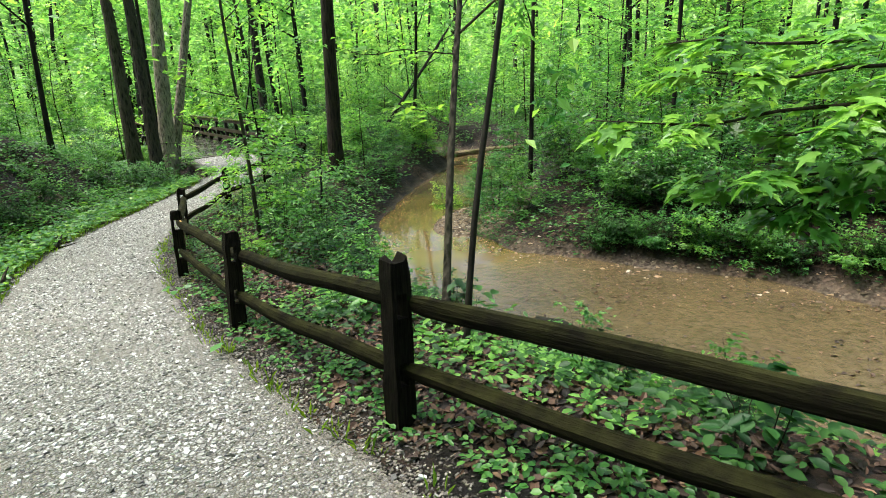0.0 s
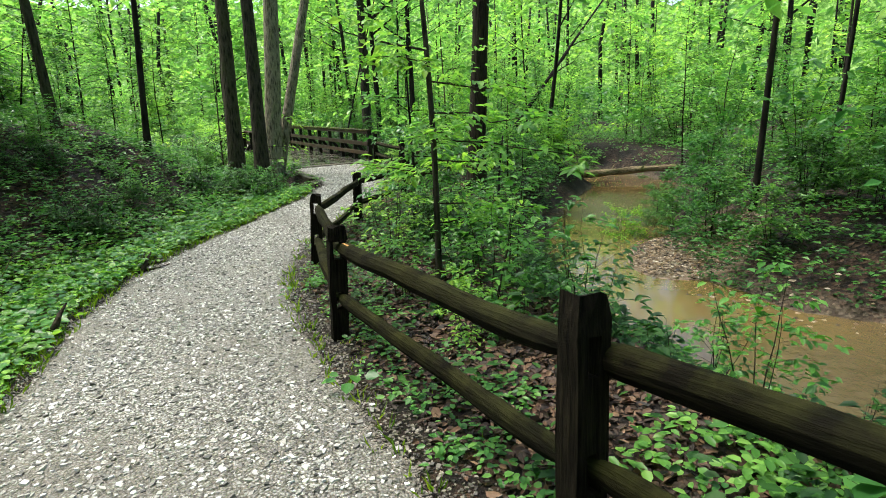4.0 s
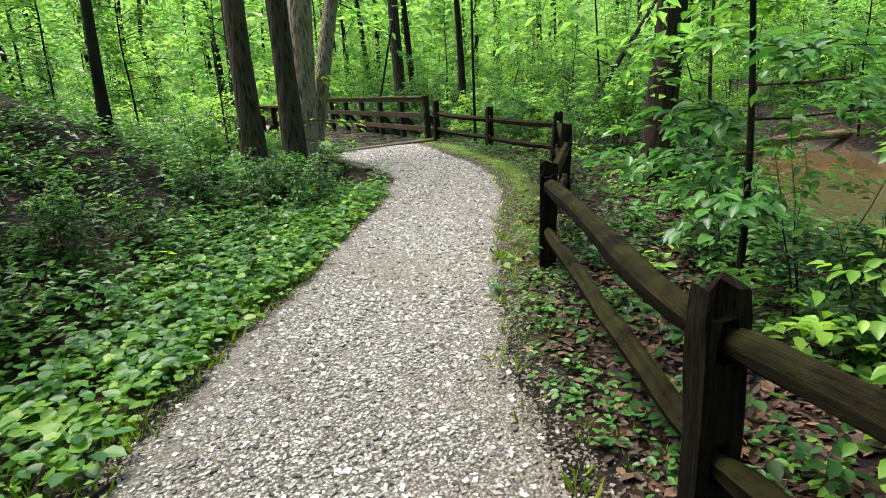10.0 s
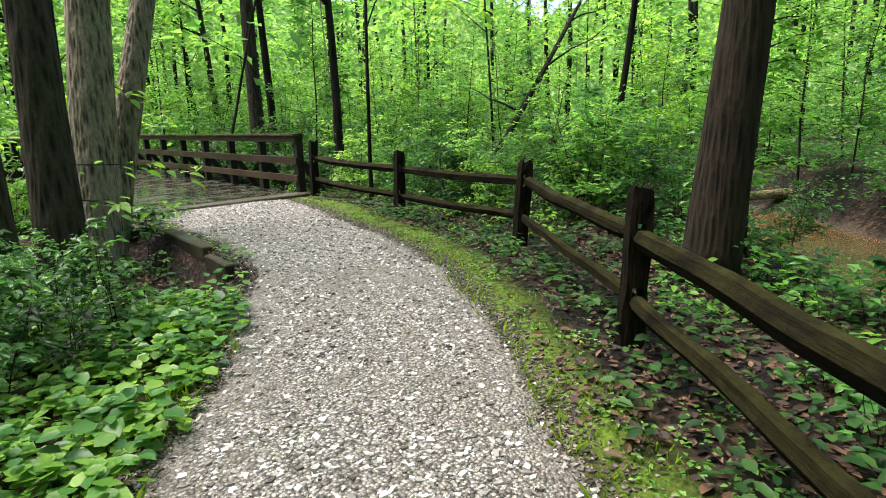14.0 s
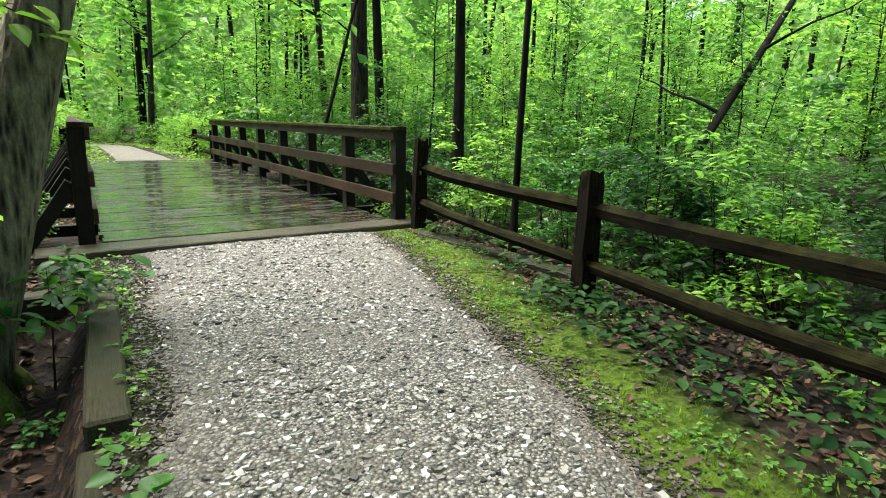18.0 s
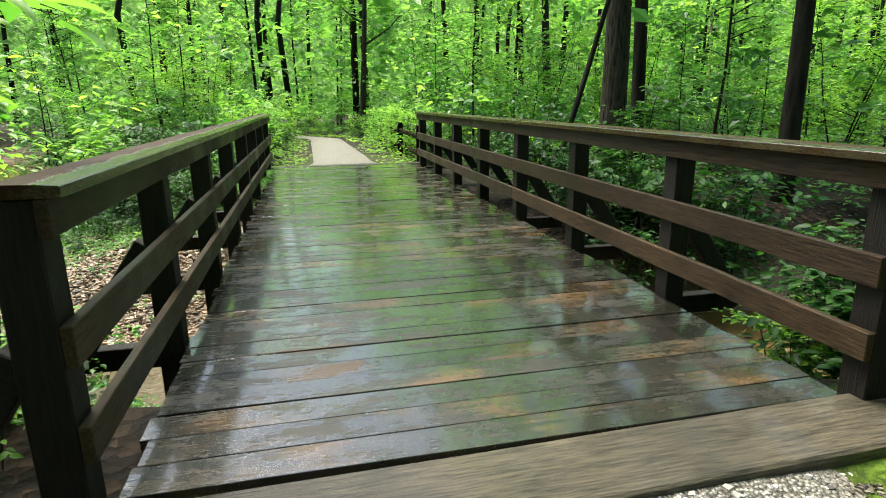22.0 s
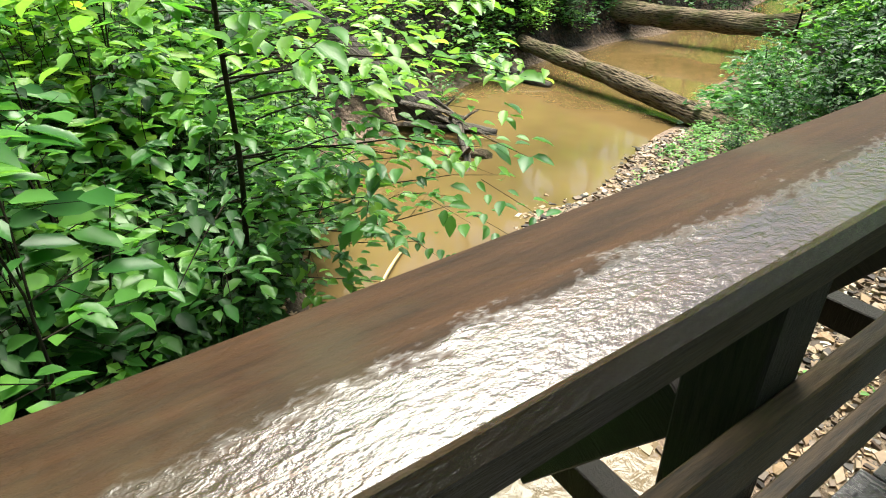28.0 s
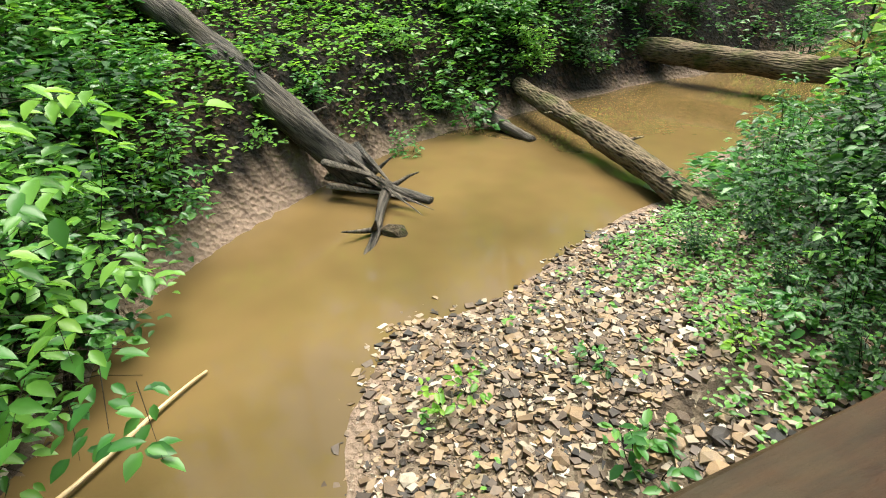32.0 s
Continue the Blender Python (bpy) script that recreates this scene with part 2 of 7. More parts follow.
LEAF = leaf_mat("leaf_green", (0.022, 0.088, 0.02), (0.05, 0.165, 0.033), (0.10, 0.25, 0.05))
LEAF_YOUNG = leaf_mat("leaf_young", (0.065, 0.2, 0.028), (0.12, 0.295, 0.045), (0.2, 0.38, 0.065), through=0.5)
# darker copy of the green leaf, with shade low in the growth in its colour
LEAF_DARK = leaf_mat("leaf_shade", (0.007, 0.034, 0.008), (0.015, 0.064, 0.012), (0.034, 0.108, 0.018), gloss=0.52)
LEAF_HIGH = leaf_mat("leaf_canopy", (0.06, 0.18, 0.045), (0.115, 0.285, 0.07), (0.2, 0.39, 0.10), through=0.55)
LEAF_VERGE = leaf_mat("leaf_verge", (0.045, 0.142, 0.024), (0.088, 0.235, 0.038), (0.15, 0.325, 0.055))
LEAF_GRASS = leaf_mat("grass_blade", (0.06, 0.14, 0.008), (0.11, 0.22, 0.012), (0.19, 0.32, 0.02), gloss=0.5)
POST_WOOD = wood_mat("fence_post_wood", (0.001, 0.0009, 0.0007), (0.019, 0.0158, 0.0112), (1, 1, 14), rough=(0.7, 0.95), moss=0.15, scale=2.4, bumps=1.0, spec=0.04)
RAIL_WOOD = wood_mat("fence_rail_wood", (0.001, 0.0009, 0.0006), (0.0105, 0.0088, 0.0058), (14, 1, 1), rough=(0.7, 0.95), moss=0.9, scale=2.2, bumps=1.0, spec=0.04, green=(0.03, 0.03, 0.009))
BRIDGE_WOOD = wood_mat("bridge_rail_wood", (0.011, 0.0068, 0.0036), (0.05, 0.0315, 0.017), (1, 14, 1), rough=(0.4, 0.7), moss=0.3, bumps=0.4, spec=0.18, green=(0.05, 0.045, 0.016))
BRIDGE_POST = wood_mat("bridge_post_wood", (0.003, 0.0025, 0.002), (0.014, 0.011, 0.009), (1, 1, 14), rough=(0.4, 0.7))
SILL_WOOD = wood_mat("old_timber", (0.01, 0.009, 0.006), (0.055, 0.05, 0.034), (14, 1, 1), moss=0.9)
SILL_GREY = wood_mat("weathered_sill", (0.016, 0.0145, 0.011), (0.085, 0.074, 0.056), (14, 1, 1), rough=(0.3, 0.7), moss=0.25, scale=3.0, wet=0.35)
GREY_LOG = wood_mat("grey_dead_log", (0.005, 0.0043, 0.0036), (0.15, 0.13, 0.11), (14, 1, 1), moss=0.1, bumps=1.0, scale=1.0)
BARK = bark_mat("bark_grey", (0.005, 0.0042, 0.0034), (0.05, 0.043, 0.034), ridge=20.0)
BARK_RIDGED = bark_mat("bark_ridged", (0.004, 0.003, 0.0022), (0.042, 0.032, 0.023), ridge=24.0, moss=0.15, along=(1, 1, 0.11))
BARK_DARK = bark_mat("bark_dark", (0.003, 0.0026, 0.002), (0.016, 0.014, 0.012), moss=0.1)
BARK_PALE = bark_mat("bark_pale", (0.022, 0.02, 0.016), (0.21, 0.19, 0.155), ridge=26.0)
PALE_STICK = wood_mat("bare_stick", (0.3, 0.22, 0.12), (0.55, 0.44, 0.28), (14, 1, 1), bumps=0.3)
FRESH_WOOD = wood_mat("fresh_wood", (0.3, 0.13, 0.04), (0.6, 0.33, 0.13), (1, 14, 1), bumps=0.4)
LOG_WOOD = bark_mat("log_bark", (0.006, 0.0045, 0.003), (0.2, 0.155, 0.105), ridge=34.0, moss=0.9, along=(0.18, 1, 1), green=(0.055, 0.075, 0.012))
MOSSY_ROOT = bark_mat("mossy_root", (0.012, 0.02, 0.004), (0.05, 0.075, 0.012), ridge=16.0, moss=0.6)
VINE = bark_mat("dead_vine", (0.03, 0.02, 0.011), (0.13, 0.092, 0.055), ridge=20.0, moss=0.0)
TWIG = bark_mat("twig_bark", (0.008, 0.006, 0.004), (0.03, 0.024, 0.017), ridge=20.0, moss=0.1)


def deck_mat():
    """Rain-wet planks: dark grain, ochre worn patches, a broken film of water."""
    m, nt, bsdf = material("wet_deck_plank")
    fine = noise_tex(nt, 5.0, 7, 0.75, (0.6, 14, 1))
    col = ramp(nt, [(0.3, (0.004, 0.0038, 0.0034)), (0.7, (0.024, 0.0215, 0.0175))], fine)
    worn = noise_tex(nt, 1.15, 5, 0.65, (0.8, 1.3, 1))
    grain = math_node(nt, "ADD", math_node(nt, "MULTIPLY", worn, 0.75), math_node(nt, "MULTIPLY", fine, 0.25))
    col = mix(nt, ramp(nt, [(0.53, (0, 0, 0)), (0.62, (0.75,) * 3)], grain), col, (0.085, 0.046, 0.018))
    green = ramp(nt, [(0.5, (0, 0, 0)), (0.7, (0.6,) * 3)], noise_tex(nt, 1.7, 4))
    col = mix(nt, green, col, (0.02, 0.023, 0.01))
    own = ramp(nt, [(0.0, (0.6,) * 3), (1.0, (1.35,) * 3)], object_random(nt))
    col = mix(nt, 1.0, col, own, "MULTIPLY")
    link(nt, col, bsdf.inputs["Base Color"])
    film = noise_tex(nt, 3.6, 6, 0.75, (0.7, 1.4, 1))
    drops = noise_tex(nt, 38.0, 3, 0.6, (0.7, 1.6, 1))
    wet = math_node(nt, "ADD", math_node(nt, "MULTIPLY", film, 0.6), math_node(nt, "ADD", math_node(nt, "MULTIPLY", fine, 0.25), math_node(nt, "MULTIPLY", drops, 0.15)))
    link(nt, ramp(nt, [(0.49, (0.1,) * 3), (0.56, (0.5,) * 3)], wet), bsdf.inputs["Roughness"])
    bsdf.inputs["Specular IOR Level"].default_value = 0.4
    link(nt, ramp(nt, [(0.49, (1.0,) * 3), (0.55, (0.0,) * 3)], wet), bsdf.inputs["Coat Weight"])
    bsdf.inputs["Coat Roughness"].default_value = 0.1
    bsdf.inputs["Coat IOR"].default_value = 1.6
    h = math_node(nt, "ADD", fine, math_node(nt, "MULTIPLY", drops, 0.35))
    bump(nt, bsdf, h, 0.45, 0.006)
    return m


def cap_mat():
    """The handrail's flat top under rain: red-brown wood, with a rippled film of water on its worn inner half."""
    m, nt, bsdf = material("rain_wet_cap")
    fine = noise_tex(nt, 3.5, 6, 0.7, (14, 1, 1))
    col = ramp(nt, [(0.3, (0.011, 0.006, 0.0028)), (0.7, (0.045, 0.021, 0.0085))], fine)
    broad = noise_tex(nt, 2.2, 5, 0.65)
    col = mix(nt, ramp(nt, [(0.5, (0, 0, 0)), (0.68, (0.7,) * 3)], broad), col, (0.04, 0.036, 0.02))
    link(nt, col, bsdf.inputs["Base Color"])
    patch = noise_tex(nt, 9.0, 5, 0.65, (1.0, 0.45, 1))
    drops = noise_tex(nt, 95.0, 4, 0.65, (1.0, 0.5, 1))
    level = math_node(nt, "ADD", math_node(nt, "MULTIPLY", attribute(nt, "runoff"), 0.34), math_node(nt, "ADD", math_node(nt, "MULTIPLY", patch, 0.5), math_node(nt, "MULTIPLY", drops, 0.3)))
    film = ramp(nt, [(0.56, (0, 0, 0)), (0.65, (1, 1, 1))], level)
    link(nt, ramp(nt, [(0.0, (0.62,) * 3), (1.0, (0.14,) * 3)], film), bsdf.inputs["Roughness"])
    link(nt, ramp(nt, [(0.0, (0.09,) * 3), (1.0, (0.62,) * 3)], film), bsdf.inputs["Specular IOR Level"])
    h = math_node(nt, "ADD", math_node(nt, "MULTIPLY", drops, 1.3), math_node(nt, "ADD", math_node(nt, "MULTIPLY", patch, 0.35), math_node(nt, "MULTIPLY", fine, 0.3)))
    bump(nt, bsdf, h, 0.5, 0.0045)
    return m


CAP_WOOD = cap_mat()
DECK = deck_mat()


def ground_mat():
    """Forest floor: dark soil and brown leaf litter, moss on the verge, gravel and silt along the stream."""
    m, nt, bsdf = material("forest_floor")
    cell = voronoi(nt, 16.0, out="Color")
    cell_d = voronoi(nt, 16.0)
    sep = nt.nodes.new("ShaderNodeSeparateColor")
    link(nt, cell, sep.inputs[0])
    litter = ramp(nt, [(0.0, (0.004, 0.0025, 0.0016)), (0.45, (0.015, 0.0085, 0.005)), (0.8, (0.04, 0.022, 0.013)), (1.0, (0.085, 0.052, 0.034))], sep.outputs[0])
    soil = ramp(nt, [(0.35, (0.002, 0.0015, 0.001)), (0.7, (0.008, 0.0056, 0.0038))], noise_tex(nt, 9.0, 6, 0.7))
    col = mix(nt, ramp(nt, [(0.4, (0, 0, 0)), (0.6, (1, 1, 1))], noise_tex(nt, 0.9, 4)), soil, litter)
    mossy = ramp(nt, [(0.3, (0.028, 0.06, 0.005)), (0.7, (0.125, 0.2, 0.015))], noise_tex(nt, 24.0, 5, 0.7))
    edge = math_node(nt, "MULTIPLY", attribute(nt, "moss"), ramp(nt, [(0.36, (0, 0, 0)), (0.5, (1, 1, 1))], noise_tex(nt, 3.0, 6, 0.75)))
    col = mix(nt, edge, col, mossy)
    stones_c = voronoi(nt, 22.0, out="Color")
    sep2 = nt.nodes.new("ShaderNodeSeparateColor")
    link(nt, stones_c, sep2.inputs[0])
    stones = ramp(nt, [(0.0, (0.03, 0.022, 0.015)), (0.5, (0.1, 0.072, 0.048)), (1.0, (0.22, 0.18, 0.13))], sep2.outputs[0])
    silt = ramp(nt, [(0.3, (0.10, 0.07, 0.045)), (0.7, (0.21, 0.155, 0.108))], noise_tex(nt, 12.0, 5, 0.7))
    bar = mix(nt, ramp(nt, [(0.4, (0, 0, 0)), (0.55, (1, 1, 1))], noise_tex(nt, 1.4, 4)), silt, stones)
    bar = mix(nt, attribute(nt, "sand"), bar, ramp(nt, [(0.3, (0.17, 0.115, 0.08)), (0.7, (0.26, 0.19, 0.145))], noise_tex(nt, 40.0, 5, 0.75)))
    col = mix(nt, attribute(nt, "bar"), col, bar)
    link(nt, col, bsdf.inputs["Base Color"])
    bsdf.inputs["Roughness"].default_value = 0.8
    bsdf.inputs["Specular IOR Level"].default_value = 0.2
    h = math_node(nt, "ADD", cell_d, noise_tex(nt, 18.0, 6, 0.7))
    bump(nt, bsdf, h, 0.9, 0.05)
    return m


def gravel_mat():
    """Crushed pale limestone, chip by chip, trodden finer and browner towards the edges."""
    m, nt, bsdf = material("crushed_limestone")
    d = voronoi(nt, 62.0)
    c = voronoi(nt, 62.0, out="Color")
    sep = nt.nodes.new("ShaderNodeSeparateColor")
    link(nt, c, sep.inputs[0])
    col = ramp(nt, [(0.0, (0.05, 0.047, 0.043)), (0.35, (0.215, 0.204, 0.186)), (0.75, (0.39, 0.376, 0.35)), (1.0, (0.58, 0.565, 0.535))], sep.outputs[0])
    gap = ramp(nt, [(0.0, (1, 1, 1)), (0.75, (0.75,) * 3), (1.0, (0.3, 0.27, 0.22))], math_node(nt, "MULTIPLY", d, 1.6))
    col = mix(nt, 1.0, col, gap, "MULTIPLY")
    fines = ramp(nt, [(0.3, (0.06, 0.05, 0.039)), (0.7, (0.2, 0.178, 0.148))], noise_tex(nt, 30.0, 5, 0.7))
    patch = ramp(nt, [(0.46, (0, 0, 0)), (0.66, (0.65,) * 3)], noise_tex(nt, 1.1, 5, 0.6))
    patch = math_node(nt, "MAXIMUM", patch, math_node(nt, "MULTIPLY", attribute(nt, "edge"), 0.9))
    col = mix(nt, patch, col, fines)
    link(nt, col, bsdf.inputs["Base Color"])
    bsdf.inputs["Roughness"].default_value = 0.62
    bump(nt, bsdf, math_node(nt, "SUBTRACT", 1.0, d), 1.0, 0.02)
    return m


def chip_mat(name, stops, rough=0.55):
    m, nt, bsdf = material(name)
    col = ramp(nt, stops, island_random(nt))
    col = mix(nt, 0.35, col, ramp(nt, [(0.3, (0.4,) * 3), (0.7, (1.3,) * 3)], noise_tex(nt, 30.0, 4)), "MULTIPLY")
    link(nt, col, bsdf.inputs["Base Color"])
    bsdf.inputs["Roughness"].default_value = rough
    return m


def stone_mat():
    m, nt, bsdf = material("creek_stone")
    r = object_random(nt)
    ri = island_random(nt)
    pick = math_node(nt, "FRACT", math_node(nt, "ADD", math_node(nt, "MULTIPLY", r, 7.3), ri))
    col = ramp(nt, [(0.0, (0.012, 0.010, 0.009)), (0.22, (0.055, 0.036, 0.024)), (0.46, (0.12, 0.08, 0.05)), (0.64, (0.22, 0.145, 0.08)), (0.82, (0.22, 0.165, 0.11)), (0.94, (0.3, 0.25, 0.195)), (1.0, (0.54, 0.49, 0.42))], pick)
    col = mix(nt, 0.5, col, ramp(nt, [(0.3, (0.45,) * 3), (0.7, (1.35, 1.3, 1.2))], noise_tex(nt, 14.0, 5)), "MULTIPLY")
    link(nt, col, bsdf.inputs["Base Color"])
    bsdf.inputs["Roughness"].default_value = 0.55
    bsdf.inputs["Specular IOR Level"].default_value = 0.3
    bump(nt, bsdf, noise_tex(nt, 25.0, 5), 0.3, 0.01)
    return m


def water_mat():
    """Silty brown creek water: opaque with suspended clay, with a smooth, rippled surface."""
    m, nt, bsdf = material("silty_water")
    col = ramp(nt, [(0.3, (0.07, 0.048, 0.018)), (0.7, (0.13, 0.085, 0.034))], noise_tex(nt, 0.55, 3, 0.55))
    fast_or_shade = attribute(nt, "riffle")
    # darker at the riffles; beside the bridge this also paints in the bank's shade
    col = mix(nt, math_node(nt, "MULTIPLY", fast_or_shade, 0.6), col, ramp(nt, [(0.35, (0.016, 0.014, 0.009)), (0.65, (0.07, 0.058, 0.038))], noise_tex(nt, 8.0, 6, 0.75)))
    link(nt, col, bsdf.inputs["Base Color"])
    bsdf.inputs["Roughness"].default_value = 0.06
    bsdf.inputs["IOR"].default_value = 1.33
    calm = math_node(nt, "MULTIPLY", noise_tex(nt, 3.0, 3, 0.5, (1, 1, 1)), 0.05)
    rough = math_node(nt, "MULTIPLY", noise_tex(nt, 9.0, 4, 0.6, distort=0.6), math_node(nt, "MULTIPLY", fast_or_shade, 0.55))
    bump(nt, bsdf, math_node(nt, "ADD", calm, rough), 0.6, 0.06)
    return m


GROUND, GRAVEL, WATER, STONE = ground_mat(), gravel_mat(), water_mat(), stone_mat()
CHIP = chip_mat("limestone_chip", [(0.0, (0.03, 0.028, 0.025)), (0.3, (0.17, 0.16, 0.145)), (0.7, (0.4, 0.385, 0.36)), (1.0, (0.63, 0.615, 0.585))])
GRIT = chip_mat("edge_grit", [(0.0, (0.014, 0.011, 0.008)), (0.4, (0.06, 0.048, 0.036)), (0.8, (0.12, 0.1, 0.078)), (1.0, (0.2, 0.175, 0.14))])
DEAD_LEAF = chip_mat("dead_leaf", [(0.0, (0.008, 0.004, 0.0027)), (0.4, (0.034, 0.0155, 0.0075)), (0.75, (0.08, 0.037, 0.017)), (1.0, (0.15, 0.085, 0.045))], 0.75)


def far_wood_mat():
    """Woods in the distance: leaf masses from deep shade to sunlit green, painted in and glowing."""
    m, nt, bsdf = material("distant_leaves_glow")
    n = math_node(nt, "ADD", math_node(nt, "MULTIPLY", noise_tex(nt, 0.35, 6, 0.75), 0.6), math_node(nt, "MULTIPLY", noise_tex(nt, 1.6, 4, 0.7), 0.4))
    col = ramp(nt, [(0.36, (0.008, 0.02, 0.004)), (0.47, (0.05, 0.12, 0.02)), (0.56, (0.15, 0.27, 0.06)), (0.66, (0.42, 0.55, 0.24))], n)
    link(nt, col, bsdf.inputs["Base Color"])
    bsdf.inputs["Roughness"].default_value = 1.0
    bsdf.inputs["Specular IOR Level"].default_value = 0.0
    # emits its own colour, so the far wall stays bright
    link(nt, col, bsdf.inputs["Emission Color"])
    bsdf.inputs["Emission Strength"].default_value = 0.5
    return m


FAR_WOOD = far_wood_mat()


# ---- the lie of the land ----
PATH_Y = [-8, -1, 1.4, 4.3, 7, 9.9, 12.5, 36, 60]
PATH_Z = [1.4, 1.02, 0.76, 0.42, 0.21, 0.08, 0.0, 0.0, -0.5]
LEFT_EDGE = np.array([(-1.5, -9), (-1.45, 0), (-1.3, 4), (-1.15, 7.1), (-0.8, 9.2), (-0.4, 10.5), (0.1, 11.6), (0.6, 12.4), (1.6, 13.7), (2.5, 15.0), (3.2, 15.9), (3.8, 16.9), (4.3, 17.9), (4.6, 18.9), (4.68, 20), (4.75, 22.3)])
RIGHT_EDGE = np.array([(1.6, -9), (0.98, 0), (0.82, 2), (0.78, 4.3), (0.88, 6.4), (1.14, 8.5), (1.4, 9.6), (2.1, 11.3), (2.9, 12.6), (3.6, 13.5), (4.3, 14.5), (4.9, 15.3), (5.7, 16.6), (6.2, 18.1), (6.5, 19.3), (6.9, 20.8), (7.2, 22.3)])
# stream: x, y, half width, rise on its near (path) side, rise on its far side
STREAM_ABOVE = np.array([
    (9.5, -12, 2.1, 2.2, 2.5), (7.7, -4, 2.1, 2.7, 2.5), (7.15, 0, 2.1, 3.0, 2.2), (6.65, 2.5, 2.0, 2.9, 2.0), (6.2, 5, 1.6, 2.4, 1.8), (5.95, 7, 1.2, 1.9, 2.6),
    (6.3, 9, 0.9, 1.5, 4.2), (7.7, 11, 0.95, 1.5, 3.2), (10.2, 13.2, 1.25, 1.3, 1.6), (12.8, 15.3, 1.3, 1.2, 1.5), (15.4, 17.4, 1.2, 1.5, 1.5),
    (15.9, 20, 1.2, 1.5, 1.5), (14.3, 22.8, 1.2, 1.5, 1.5)])
STREAM_BELOW = np.array([
    (12.2, 25.0, 1.3, 1.5, 1.5), (9.4, 25.2, 1.15, 1.2, 1.6), (5.5, 25.4, 1.0, 1.1, 4.0),
    (3.2, 25.95, 0.9, 1.0, 4.5), (1.55, 26.7, 0.74, 0.9, 5.0), (0.3, 27.45, 1.05, 0.9, 5.0), (-0.7, 29.1, 1.4, 0.9, 5.0), (-1.35, 31.0, 1.6, 0.9, 4.0),
    (-2.0, 33.2, 1.45, 0.9, 2.5), (-2.3, 36, 1.3, 1.0, 1.8), (-2.6, 40, 1.2, 1.2, 1.5), (-5, 46, 1.2, 1.5, 1.5), (-12, 54, 1.2, 1.5, 1.5)])
STREAM = np.concatenate([STREAM_ABOVE, STREAM_BELOW])
HILL = np.array([(-4.4, -12), (-3.6, 0), (-2.9, 5), (-2.0, 9), (-0.9, 12), (0.7, 14.4), (2.3, 16.8), (2.9, 18.8), (2.4, 20.5), (1.7, 22.8), (1.1, 24.8), (0.3, 25.9), (-0.8, 26.4), (-2.1, 27.6), (-3.0, 29.5), (-3.9, 33), (-4.8, 38), (-6.5, 42), (-9, 48), (-15, 56)])


def along(line, x, y):
    """Nearest point of a polyline: distance, signed side (left negative), and how far along it lies, in segments."""
    x, y = np.asarray(x, float), np.asarray(y, float)
    best = np.full(x.shape, 1e9)
    side, where = np.zeros(x.shape), np.zeros(x.shape)
    for i in range(len(line) - 1):
        (ax, ay), (bx, by) = line[i][:2], line[i + 1][:2]
        dx, dy = bx - ax, by - ay
        k = np.clip(((x - ax) * dx + (y - ay) * dy) / (dx * dx + dy * dy), 0, 1)
        ox, oy = x - ax - k * dx, y - ay - k * dy
        d = np.hypot(ox, oy)
        near = d < best
        best = np.where(near, d, best)
        side = np.where(near, np.sign(dx * oy - dy * ox) * -1, side)
        where = np.where(near, i + k, where)
    return best, side, where


def smooth(a, b, x):
    k = np.clip((x - a) / (b - a), 0, 1)
    return k * k * (3 - 2 * k)


def water_z(y):
    return np.interp(y, [-4, 4, 10, 24, 70], [-0.7, -0.78, -0.86, -1.08, -1.12])


def wave(x, y, f, s):
    return np.sin(x * f + 1.7 * s) * np.cos(y * f * 1.13 + 0.6 * s) + 0.5 * np.sin(x * f * 2.3 + y * f * 1.9 + s * 3.1)


def far_line(y):
    """Middle of the path beyond the bridge, straight at first, then bending away."""
    return 6.05 - 0.06 * np.clip(np.asarray(y, float) - 46.5, 0, 12) ** 2


def in_path(x, y):
    """Signed distance to the path's edge: negative inside."""
    l = np.interp(y, LEFT_EDGE[:, 1], LEFT_EDGE[:, 0])
    r = np.interp(y, RIGHT_EDGE[:, 1], RIGHT_EDGE[:, 0])
    near = np.maximum(l - x, x - r) * 0.72
    far = np.abs(x - far_line(y)) - 0.68
    return np.where(y > 33, far, np.where(y > 22.3, np.maximum(4.5 - x, x - 7.6), near))


